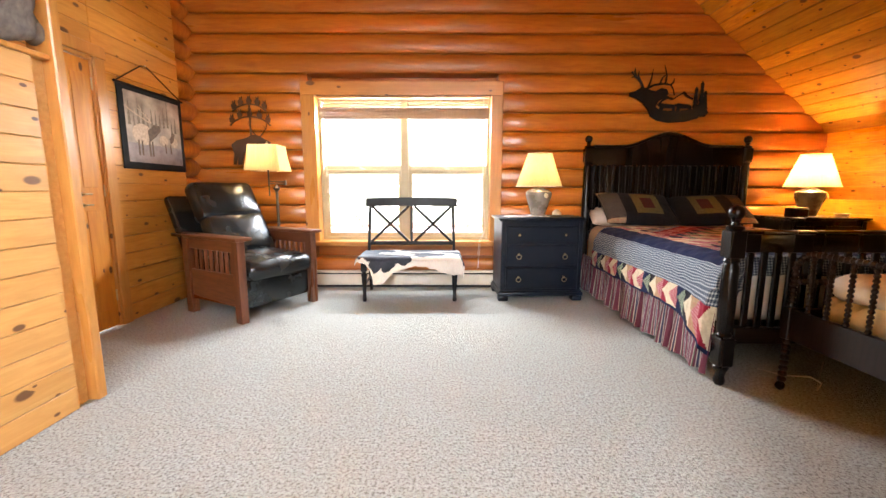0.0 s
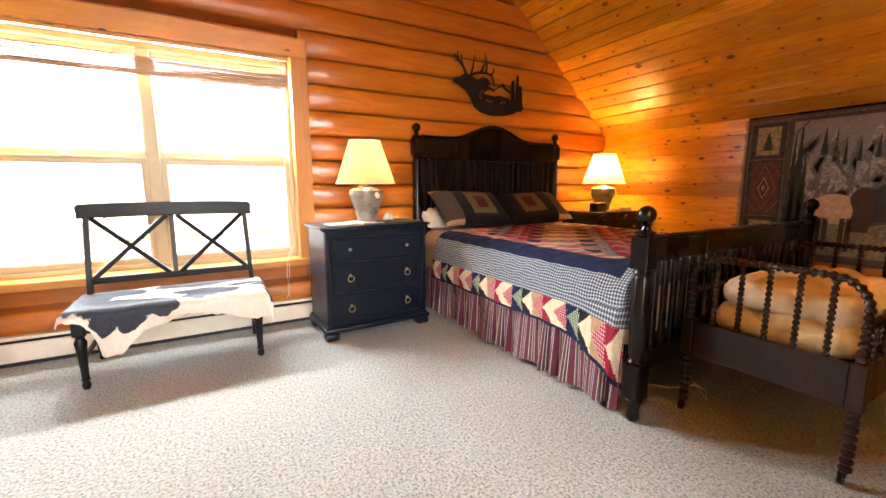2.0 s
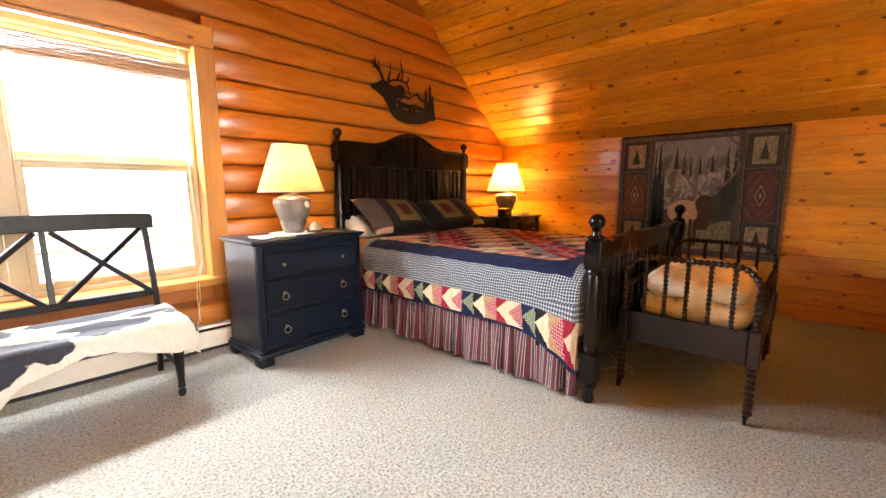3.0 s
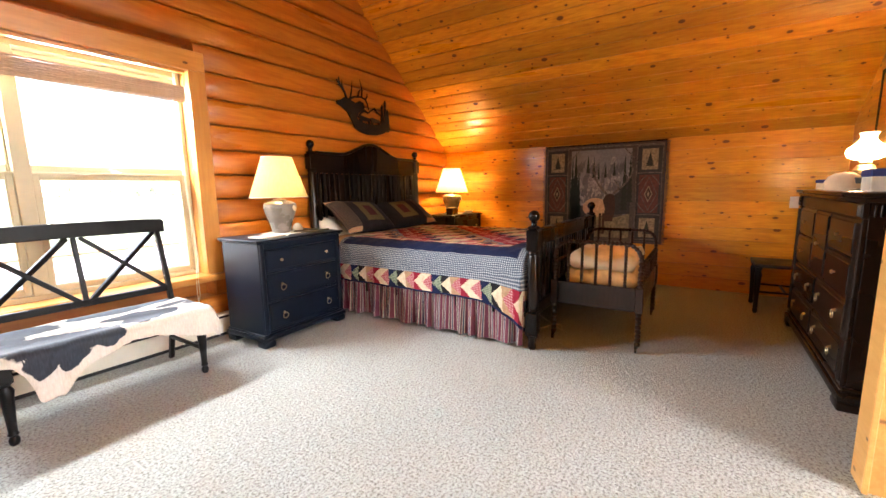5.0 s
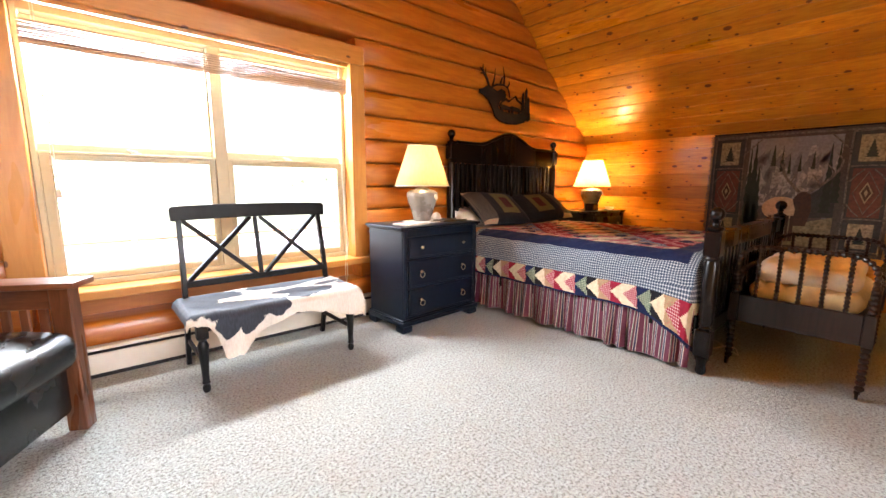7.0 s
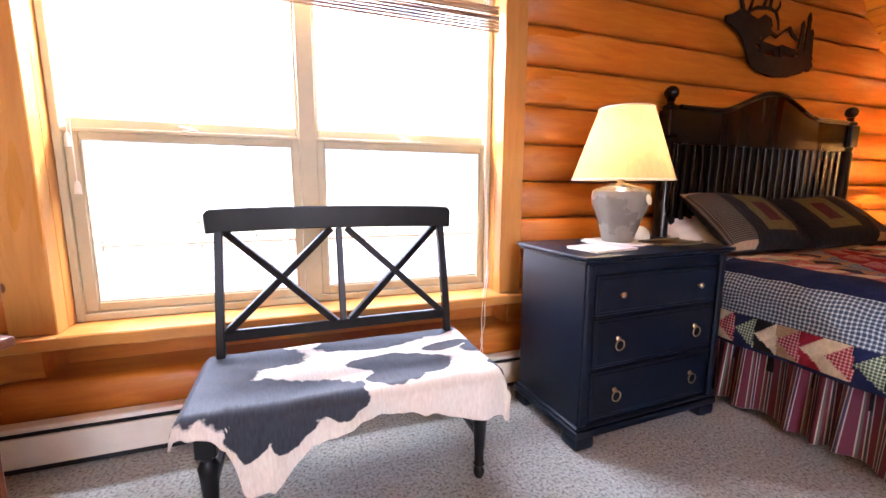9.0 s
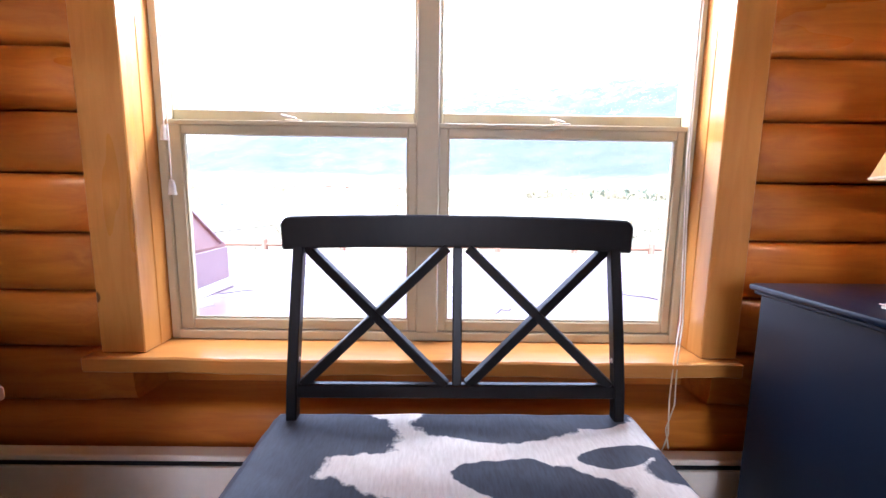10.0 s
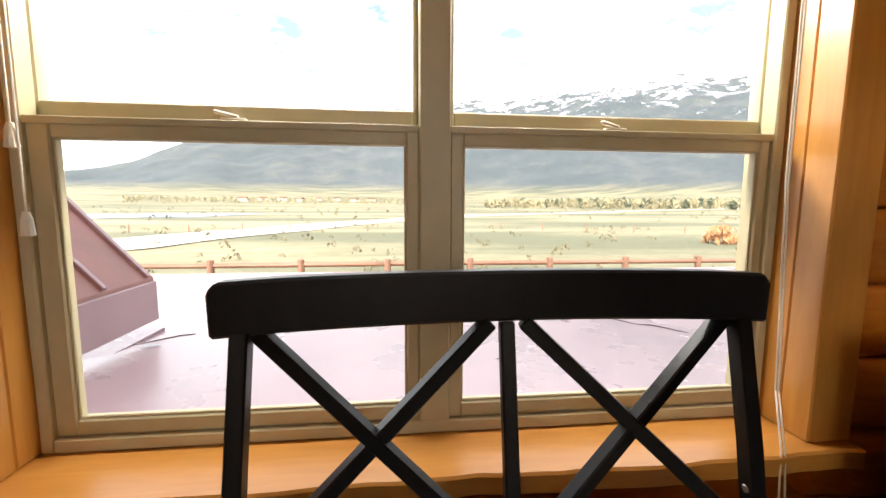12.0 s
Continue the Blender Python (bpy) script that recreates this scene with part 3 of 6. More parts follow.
def hide_material():
    m = Mat("cow_hide", (0.8, 0.75, 0.66), 0.7)
    at = m.node("Attribute")
    at.attribute_name = "patch"
    n = m.noise(m.coords(shift=False), 30, 4)
    nm = m.node("Math")
    nm.operation = "MULTIPLY_ADD"
    nm.inputs[1].default_value, nm.inputs[2].default_value = 0.22, -0.11
    m.link(n, nm.inputs[0])
    add = m.node("Math")
    m.link(at.outputs["Fac"], add.inputs[0])
    m.link(nm.outputs[0], add.inputs[1])
    hair = m.noise(m.coords((1, 0.2, 0.2), shift=False), 160, 4)
    dark = m.ramp(hair, (0.3, (0.006, 0.009, 0.016)), (0.7, (0.020, 0.027, 0.043)))
    pale = m.ramp(hair, (0.3, (0.58, 0.52, 0.43)), (0.7, (0.70, 0.65, 0.56)))
    m.colour(m.mix(m.ramp(add.outputs[0], (0.37, (0, 0, 0)), (0.41, (1, 1, 1))), pale, dark))
    m.bump(hair, 0.2, 0.003)
    m.b.inputs["Sheen Weight"].default_value = 0.06
    return m.m


HIDE = hide_material()


def uv_grid(name, nu, nv, place, pick, mats, parent=None, uvscale=(1, 1), label="", attr=None, keep=None):
    """A sheet of nu x nv quads: place(u, v) gives the point, pick(u, v) the material's number."""
    verts = [place(i / nu, j / nv) for j in range(nv + 1) for i in range(nu + 1)]
    cells = [(i, j) for j in range(nv) for i in range(nu) if keep is None or keep((i + 0.5) / nu, (j + 0.5) / nv)]
    faces = [(j * (nu + 1) + i, j * (nu + 1) + i + 1, (j + 1) * (nu + 1) + i + 1, (j + 1) * (nu + 1) + i) for i, j in cells]
    me = bpy.data.meshes.new(name)
    me.from_pydata(verts, [], faces)
    for m in mats:
        me.materials.append(m)
    if pick:
        me.polygons.foreach_set("material_index", [pick((i + 0.5) / nu, (j + 0.5) / nv) for i, j in cells])
    me.polygons.foreach_set("use_smooth", [True] * len(faces))
    layer = me.uv_layers.new(name="UVMap")
    flat = []
    for f in faces:
        for q in f:
            flat += [(q % (nu + 1)) / nu * uvscale[0], (q // (nu + 1)) / nv * uvscale[1]]
    layer.data.foreach_set("uv", flat)
    if attr:
        a = me.attributes.new("patch", "FLOAT", "POINT")
        a.data.foreach_set("value", [attr(i / nu, j / nv) for j in range(nv + 1) for i in range(nu + 1)])
    me.update()
    ob = new(name, me)
    ob.parent = parent
    return tagged(ob, label)


def lerp(pairs, x):
    """Linear reading of a short table of (x, y)."""
    for (a, b), (c, d) in zip(pairs, pairs[1:]):
        if x <= c:
            return b + (d - b) * (x - a) / (c - a)
    return pairs[-1][1]


# ---- baseboard heater ----
heater = thing("baseboard_heater", "cream enamel baseboard heater along the log wall", "heater", pose(0, 4.40, 0))
part("cover", prism([(-2.2, 0.03), (1.9, 0.03), (1.9, 0.15), (-2.2, 0.15)], 0.0, 0.012, 0.002), ENAMEL, heater)
part("top_rail", bx(-2.2, 1.9, 0.004, 0.06, 0.168, 0.19, 0.004), ENAMEL, heater)
part("back_plate", bx(-2.2, 1.9, 0.055, 0.0645, 0.0, 0.167, 0.001), ENAMEL, heater)
part("damper", bx(-2.19, 1.89, 0.014, 0.054, 0.14, 0.155, 0.002), BLACK_SLOT, heater, "dark slot of the damper")
part("foot_rail", bx(-2.19, 1.89, 0.016, 0.05, 0.0, 0.03, 0.002), BLACK_SLOT, heater)

# ---- blind ----
blind = thing("roman_blind", "raised woven reed blind at the window head", "blind")
part("headrail", bx(-1.02, 0.86, 4.495, 4.535, 2.078, 2.103, 0.003), TRIM_X, blind)
slat = mesh_of("reed", moved(lathe([(0.005, 0), (0.005, 1.86)], 6), pose(-1.01, 0, 0, 0, 90, 0)), REED)
rnd = random.Random(3)
for k in range(26):
    piece("reed", slat, REED, blind, pose(0, 4.512 + 0.016 * (k % 3 == 1) - 0.01 * (k % 3 == 2) + rnd.uniform(-0.002, 0.002), 1.866 + 0.0047 * k, 0, rnd.uniform(-0.12, 0.12), 0))
for x, z in ((-0.952, 1.29), (-0.940, 1.11)):
    part("cord", tube([(x, 4.53, 2.08), (x + 0.002, 4.528, 1.6), (x, 4.53, z)], 0.0022, 6), CORD, blind)
    part("tassel", moved(lathe([(0.006, 0.05), (0.010, 0.035), (0.012, 0.01), (0.013, 0.0)][::-1], 10), pose(x, 4.53, z - 0.05)), CORD, blind, "cream wooden cord tassel")
part("cord", tube([(0.79, 4.53, 2.08), (0.795, 4.53, 1.2), (0.825, 4.53, 0.64), (0.76, 4.44, 0.53), (0.745, 4.42, 0.40), (0.755, 4.425, 0.27), (0.735, 4.42, 0.21)], 0.0025, 6), CORD, blind)
part("cord", tube([(0.80, 4.53, 2.08), (0.803, 4.53, 1.2), (0.834, 4.53, 0.64), (0.772, 4.44, 0.52), (0.764, 4.42, 0.38), (0.745, 4.425, 0.29), (0.758, 4.42, 0.22)], 0.0025, 6), CORD, blind)

# ---- bench ----
bench = thing("bench", "black painted bench with crossed back braces below the window", "bench", pose(0.022, 3.795, 0, 0, 0, 0.7))
L, R = -0.475, 0.475


def turned_leg(h):
    return lathe([(0.014, 0), (0.020, 0.012), (0.021, 0.03), (0.014, 0.045), (0.022, 0.055), (0.017, 0.065), (0.018, 0.10), (0.026, 0.24 / 0.42 * h), (0.030, 0.27 / 0.42 * h), (0.018, 0.295 / 0.42 * h), (0.029, 0.31 / 0.42 * h), (0.029, 0.32 / 0.42 * h)], 14)


for x in (L + 0.03, R - 0.03):
    leg = join(turned_leg(0.42), bx(x * 0 - 0.028, 0.028, -0.028, 0.028, 0.31, 0.415, 0.004))
    part("front_leg", leg, BLACK_PAINT, bench, m=pose(x, 0.03, 0))
for s in (-1, 1):
    x = s * 0.452
    prof = [(0, 0.50, 0.0), (0, 0.440, 0.22), (0, 0.402, 0.44), (0, 0.410, 0.55), (0, 0.432, 0.70), (0, 0.474, 0.928)]
    b = bmesh.new()
    rings = []
    for xa, ya, za in prof:
        px = x - s * 0.012 * max(0, (za - 0.44) / 0.48)
        rings.append([b.verts.new((px + dx * 0.0145, ya + dy * 0.017, za)) for dx, dy in ((-1, -1), (1, -1), (1, 1), (-1, 1))])
    for ra, rb in zip(rings, rings[1:]):
        for q in range(4):
            b.faces.new((ra[q], ra[(q + 1) % 4], rb[(q + 1) % 4], rb[q]))
    b.faces.new(rings[0][::-1])
    b.faces.new(rings[-1])
    bmesh.ops.bevel(b, geom=b.edges[:], offset=0.003, segments=1, affect="EDGES")
    part("back_post", b, BLACK_PAINT, bench)
    part("side_stretcher", bar((s * 0.445, 0.045, 0.17), (s * 0.447, 0.45, 0.17), 0.02, 0.024), BLACK_PAINT, bench)
    part("seat_rail", bx(s * 0.44 - 0.013, s * 0.44 + 0.013, 0.06, 0.43, 0.36, 0.415), BLACK_PAINT, bench)
part("seat_rail", bx(L + 0.06, R - 0.06, 0.015, 0.04, 0.36, 0.415), BLACK_PAINT, bench)
part("seat_rail", bx(L + 0.03, R - 0.03, 0.400, 0.425, 0.36, 0.415), BLACK_PAINT, bench)
part("seat", bx(L, R, 0.0, 0.42, 0.416, 0.442, 0.008, 2), BLACK_PAINT, bench)
crest = prism([(L - 0.008, 0.918)] + [(L + 0.095 * k, 0.920 + 0.006 * (1 - (k / 5 - 1) ** 2)) for k in range(1, 10)] + [(R + 0.008, 0.918), (R + 0.010, 0.992), (R - 0.004, 1.008)]
              + [(R - 0.095 * k, 1.010 + 0.006 * (1 - (k / 5 - 1) ** 2)) for k in range(1, 10)] + [(L + 0.004, 1.008), (L - 0.010, 0.992)], 0.472, 0.505, 0.005)
for v in crest.verts:
    v.co.y += 0.008 - 0.026 * (v.co.x / R) ** 2
part("top_rail", crest, BLACK_PAINT, bench)
part("lower_rail", bx(L + 0.03, R - 0.03, 0.398, 0.423, 0.515, 0.556, 0.005), BLACK_PAINT, bench)
part("centre_post", bar((0, 0.411, 0.55), (0, 0.488, 0.925), 0.026, 0.022), BLACK_PAINT, bench)
for x0, x1 in ((L + 0.05, -0.03), (0.03, R - 0.05)):
    part("cross_brace", bar((x0, 0.414, 0.55), (x1, 0.490, 0.925), 0.027, 0.027), BLACK_PAINT, bench)
    part("cross_brace", bar((x1, 0.410, 0.55), (x0, 0.486, 0.925), 0.026, 0.026), BLACK_PAINT, bench)
for s in (-1, 1):
    part("bolt", moved(lathe([(0.008, 0), (0.009, 0.003), (0.005, 0.006)], 10), pose(s * 0.437, 0.420, 0.62, 0, -90 * s, 0)), STEEL, bench)

HX, HY = 0.49, 0.425


def hide_front(u):
    return lerp([(0, 0.03), (0.08, 0.05), (0.14, 0.11), (0.18, 0.25), (0.25, 0.275), (0.29, 0.22), (0.36, 0.15), (0.46, 0.115), (0.55, 0.085), (0.66, 0.095), (0.76, 0.145), (0.88, 0.175), (0.95, 0.165), (1, 0.13)], u)


def hide_place(u, v):
    wob = noise.noise(Vector((u * 9, v * 7, 2.0)))
    w2 = noise.noise(Vector((u * 23, 5.0, 1.0)))
    side = 0.05 + 0.015 * w2 if u < 0.5 else 0.095 + 0.02 * w2
    x = (u - 0.5) * 2 * (HX + side)
    y = HY - v * (HY + hide_front(u) + 0.018 * w2) if v < 1 else -hide_front(u) - 0.018 * w2
    z = 0.452 + 0.004 * wob
    over = max(0, abs(x) - HX)
    if over > 0:
        z -= over * 0.9
        x = math.copysign(HX + min(over, 0.02) + 0.35 * max(0, over - 0.02), x)
    if y < 0:
        d = -y
        z -= d if d > 0.03 else d * d / 0.06 + d * 0.5
        y = -min(0.03, d) - 0.012 * math.sin(u * 31) * min(1, d / 0.12)
    return (x, y - 0.002, z)


SPOTS = [(0.12, 0.15, 0.20, 0.15), (0.05, 0.40, 0.15, 0.20), (0.12, 0.58, 0.18, 0.12), (0.29, 0.65, 0.19, 0.12), (0.60, 0.06, 0.16, 0.12), (0.80, 0.02, 0.12, 0.07), (0.59, 0.40, 0.085, 0.085),
         (0.69, 0.49, 0.11, 0.11), (0.61, 0.62, 0.06, 0.09), (0.82, 0.30, 0.055, 0.045), (0.96, 0.38, 0.075, 0.13), (0.99, 0.58, 0.05, 0.11), (0.30, 0.80, 0.05, 0.09), (0.43, 0.72, 0.06, 0.07), (0.20, 0.82, 0.04, 0.09)]


def hide_patch(u, v):
    w = v * (HY + hide_front(u)) / 0.62
    a = u + 0.05 * noise.noise(Vector((u * 6, w * 6, 0)))
    b = w + 0.05 * noise.noise(Vector((u * 6, w * 6, 7)))
    best = min(math.hypot((a - x) / rx, (b - y) / ry) for x, y, rx, ry in SPOTS)
    return 1.0 - 0.5 * best


hide = uv_grid("cow_hide", 150, 100, hide_place, None, [HIDE], label="black and white cow hide draped over the bench seat", attr=hide_patch)
hide.matrix_basis = pose(0.022, 3.795, 0, 0, 0, 0.7)
sol = hide.modifiers.new("thick", "SOLIDIFY")
sol.thickness, sol.offset = 0.005, -1
tagged(hide, category="hide")


# ---- chests ----
def ring_pull(parent, x, y, z):
    h = part("ring_pull", moved(lathe([(0.011, 0), (0.012, 0.003), (0.008, 0.006), (0.006, 0.014), (0.004, 0.017)], 12), pose(x, y, z, 90, 0, 0)), BRASS, parent, "aged brass ring pull")
    pts = [(x + 0.0225 * math.sin(a), y - 0.015, z - 0.0225 + 0.0225 * math.cos(a)) for a in [2 * math.pi * k / 16 for k in range(17)]]
    part("ring", tube(pts, 0.0032, 6), BRASS, h)


def knob(parent, x, y, z, mat):
    part("knob", moved(lathe([(0.006, 0), (0.006, 0.008), (0.012, 0.012), (0.013, 0.018), (0.007, 0.023)], 12), pose(x, y, z, 90, 0, 0)), mat, parent, "small brass knob")


def nightstand(m, w, d, h, mat, label):
    """Three-drawer bedside chest; its front is at y = 0 and it reaches back to y = d."""
    t = thing("nightstand", label, "nightstand", m, "chests beside the bed")
    part("carcass", bx(0.02, w - 0.02, 0.015, d - 0.01, 0.09, h - 0.03, 0.004), mat, t)
    part("top", join(bx(-0.012, w + 0.012, -0.02, d, h - 0.018, h, 0.006, 2), bx(0.0, w, -0.008, d - 0.005, h - 0.031, h - 0.0182, 0.004)), mat, t)
    part("base_moulding", join(bx(-0.005, w + 0.005, -0.01, d, 0.055, 0.088, 0.006, 2), bx(0.005, w - 0.005, 0.0, d - 0.005, 0.0885, 0.105, 0.006)), mat, t)
    for x in (0.0, w - 0.10):
        for y in (-0.008, d - 0.1):
            part("bracket_foot", moved(bx(x, x + 0.10, y, y + 0.10, 0.0, 0.054, 0.014, 2), Matrix.Identity(4)), mat, t)
    for x in (0.022, w - 0.057):
        part("corner_post", bx(x, x + 0.035, -0.004, 0.0145, 0.106, h - 0.032, 0.005), mat, t)
    z = 0.125
    for k, hh in enumerate((0.215, 0.215, 0.17)):
        f = part("drawer", join(bx(0.07, w - 0.07, 0.002, 0.02, z, z + hh, 0.004), bx(0.085, w - 0.085, -0.002, 0.003, z + 0.015, z + hh - 0.015, 0.005)), mat, t)
        for x in (0.23 * w, 0.77 * w):
            if k < 2:
                ring_pull(f, x, -0.002, z + hh * 0.56)
            else:
                knob(f, x, -0.002, z + hh * 0.5, BRASS)
        z += hh + 0.012
    return t


nightstand(pose(0.90, 3.825, 0, 0, 0, 2.0), 0.84, 0.475, 0.83, NAVY_PAINT, "blue-black painted three-drawer nightstand with brass ring pulls")
nightstand(pose(3.755, 3.87, 0), 0.77, 0.52, 0.83, EBONY, "dark stained nightstand beside the knee wall")


def table_lamp(m, label, k=1.0):
    """Ribbed ceramic lamp with a pleated cone shade."""
    t = thing("table_lamp", label, "table lamp", m, "lamps on the nightstands")
    n, prof = 48, [(0.066, 0), (0.074, 0.008), (0.078, 0.03), (0.098, 0.10), (0.126, 0.175), (0.134, 0.215), (0.129, 0.243), (0.098, 0.262), (0.066, 0.268), (0.062, 0.275)]
    b = lathe([(r * k, z * k) for r, z in prof], n)
    for v in b.verts:
        a = math.atan2(v.co.y, v.co.x)
        f = 1 - 0.035 * abs(math.sin(a * 8)) ** 3 * (0.03 * k < v.co.z < 0.255 * k) if abs(v.co.x) + abs(v.co.y) > 0.001 else 1
        v.co.x, v.co.y = v.co.x * f, v.co.y * f
    part("base", b, CERAMIC, t)
    part("neck", lathe([(0.05, 0.275 * k), (0.05, 0.281 * k), (0.018, 0.284 * k), (0.014, 0.34 * k), (0.02, 0.345 * k), (0.02, 0.37 * k)], 16), BRASS, t)
    med = part("medallion", moved(lathe([(0.022, 0), (0.026, 0.004), (0.020, 0.008)], 14), pose(0.045 * k, -0.125 * k, 0.205 * k, 75, 0, 20)), CREAM, t, "cream tag hung on the base")
    sh = bmesh.new()
    n = 96
    z0, z1, r0, r1 = 0.298 * k, 0.625 * k, 0.230 * k, 0.120 * k
    rows = []
    for j in range(7):
        f = j / 6
        rows.append([sh.verts.new(((r0 + (r1 - r0) * f) * (1 + 0.006 * (i % 2)) * math.cos(2 * math.pi * i / n), (r0 + (r1 - r0) * f) * (1 + 0.006 * (i % 2)) * math.sin(2 * math.pi * i / n), z0 + (z1 - z0) * f)) for i in range(n)])
    for a, b2 in zip(rows, rows[1:]):
        for i in range(n):
            sh.faces.new((a[i], a[(i + 1) % n], b2[(i + 1) % n], b2[i]))
    s = part("shade", sh, SHADE, t, "cream pleated fabric shade")
    for z, r in ((z0, r0), (z1, r1)):
        part("shade_ring", tube([(r * math.cos(2 * math.pi * i / 40), r * math.sin(2 * math.pi * i / 40), z) for i in range(41)], 0.004, 6), CORD, s)
    part("harp", tube([(0.0, 0.03, 0.345 * k), (0, 0.06, 0.48 * k), (0, 0.04, 0.60 * k), (0, 0, 0.620 * k), (0, -0.04, 0.60 * k), (0, -0.06, 0.48 * k), (0, -0.03, 0.345 * k)], 0.002, 5), BRASS, t)
    return t


table_lamp(pose(1.335, 4.13, 0.836, 0, 0, 0), "lit table lamp with ribbed grey ceramic base")
table_lamp(pose(4.16, 4.15, 0.836, 0, 0, 15), "lit table lamp with ribbed base on the far nightstand")

# small things on the nightstands
doily = bmesh.new()
ring = [doily.verts.new(((0.17 + 0.008 * math.cos(k * 12 * 2 * math.pi / 48)) * math.cos(2 * math.pi * k / 48), (0.15 + 0.008 * math.cos(k * 12 * 2 * math.pi / 48)) * math.sin(2 * math.pi * k / 48), 0)) for k in range(48)]
f = doily.faces.new(ring)
r = bmesh.ops.extrude_face_region(doily, geom=[f])
bmesh.ops.translate(doily, verts=[v for v in r["geom"] if isinstance(v, bmesh.types.BMVert)], vec=(0, 0, 0.004))
d1 = solid("doily", doily, WHITE_CLOTH, "white lace doily under the table lamp", "doily")
d1.location = (1.335, 4.13, 0.831)
d2 = copy_thing(d1, pose(4.16, 4.15, 0.831))
mag = thing("magazine", "thin pink-edged magazine lying on the nightstand", "magazine", pose(1.10, 3.965, 0.831, 0, 0, 8))
part("pages", bx(-0.12, 0.12, -0.085, 0.085, 0, 0.008, 0.001), CREAM, mag)
part("cover", bx(-0.123, 0.123, -0.088, 0.088, 0.0081, 0.0105, 0.001), plain("magazine_cover", (0.55, 0.42, 0.38), 0.4), mag)
part("print_block", bx(-0.05, 0.06, -0.05, 0.05, 0.0106, 0.0112, 0), plain("print", (0.62, 0.56, 0.52), 0.4), mag)
tray = thing("tray", "dark shallow tray lying on the nightstand", "tray", pose(1.56, 4.02, 0.831, 0, 0, 4))
part("dish", bx(-0.14, 0.14, -0.06, 0.06, 0, 0.008, 0.003), plain("olive_tray", (0.09, 0.07, 0.03), 0.4), tray)
part("rim", join(bx(-0.145, 0.145, -0.066, -0.061, 0, 0.014), bx(-0.145, 0.145, 0.061, 0.066, 0, 0.014)), plain("olive_rim", (0.12, 0.09, 0.04), 0.4), tray)
shell = lathe([(0.045, 0), (0.048, 0.012), (0.042, 0.035), (0.028, 0.055), (0.010, 0.066)], 14)
solid("soap_stone", moved(shell, pose(1.55, 4.20, 0.831)), plain("pale_stone", (0.62, 0.55, 0.45), 0.6), "small pale rounded stone on the nightstand", "stone")
clock = thing("alarm_clock", "dark wooden alarm clock on the far nightstand", "clock", pose(3.90, 3.99, 0.831, 0, 0, 5))
part("case", bx(-0.09, 0.09, -0.05, 0.05, 0, 0.095, 0.012, 2), EBONY, clock)
part("face", bx(-0.072, 0.072, -0.054, -0.0505, 0.014, 0.080, 0.003), plain("clock_face", (0.03, 0.02, 0.02), 0.2), clock)
part("top_plate", bx(-0.08, 0.08, -0.042, 0.042, 0.0955, 0.099, 0.002), BRASS, clock)
solid("small_dish", moved(lathe([(0.03, 0), (0.05, 0.01), (0.062, 0.035), (0.058, 0.037), (0.045, 0.014), (0.01, 0.010)], 18), pose(4.36, 3.99, 0.831)), CREAM, "small cream dish on the far nightstand", "dish")

# ---- bed ----
bed = thing("bed", "dark stained four-post bed with slatted headboard", "bed", pose(0, 0, 0))
BX0, BX1, BH, BF = 1.928, 3.652, 4.42, 2.113


def bed_post(h, square):
    p = [(0.020, 0), (0.028, 0.010), (0.031, 0.03), (0.025, 0.055), (0.032, 0.085), (0.041, 0.100), (0.041, 0.110), (0.034, 0.118)]
    b = lathe(p, 16)
    merge(b, bx(-0.043, 0.043, -0.043, 0.043, 0.118, 0.285, 0.006))
    merge(b, lathe([(0.036, 0.285), (0.042, 0.297), (0.034, 0.31), (0.040, 0.33), (0.042, 0.45), (0.040, square - 0.05), (0.033, square - 0.03), (0.042, square - 0.015), (0.036, square)], 16))
    merge(b, bx(-0.043, 0.043, -0.043, 0.043, square, square + 0.15, 0.006))
    top = square + 0.15
    merge(b, lathe([(0.036, top), (0.046, top + 0.012), (0.040, top + 0.022), (0.022, top + 0.03), (0.018, top + 0.045), (0.026, top + 0.055), (0.018, top + 0.06)], 16))
    r = (h - top - 0.055) / 2
    merge(b, lathe([(max(0.004, r * math.sin(math.pi * k / 10)), top + 0.055 + r - r * math.cos(math.pi * k / 10)) for k in range(11)], 18))
    return b


foot_mesh = mesh_of("foot_post", bed_post(1.022, 0.735), EBONY)
head_mesh = mesh_of("head_post", bed_post(1.68, 1.395), EBONY)
for x in (BX0, BX1):
    piece("foot_post", foot_mesh, EBONY, bed, pose(x, BF, 0))
    piece("head_post", head_mesh, EBONY, bed, pose(x, BH, 0))
w = BX1 - BX0 - 0.086
cx = (BX0 + BX1) / 2
outline = [(-w / 2, 1.36), (w / 2, 1.36), (w / 2, 1.565)]
for k in range(31):
    u2 = 1 - k / 15
    z = 1.563 + 0.135 * (0.5 + 0.5 * math.cos(math.pi * min(1, abs(u2) / 0.62))) + 0.012 * (abs(u2) > 0.62)
    outline.append((u2 * (w / 2 - 0.01), z))
outline.append((-w / 2, 1.565))
part("headboard_panel", moved(prism(outline, -0.018, 0.018, 0.003), Matrix.Translation((cx, BH, 0))), EBONY, bed)
part("headboard_moulding", tube([(cx + (1 - k / 15) * (w / 2 - 0.02), BH - 0.016, 1.563 + 0.135 * (0.5 + 0.5 * math.cos(math.pi * min(1, abs(1 - k / 15) / 0.62)))) for k in range(31)], 0.016, 8), EBONY, bed)
part("headboard_rail", bx(BX0 + 0.043, BX1 - 0.043, BH - 0.02, BH + 0.02, 0.55, 0.65), EBONY, bed)
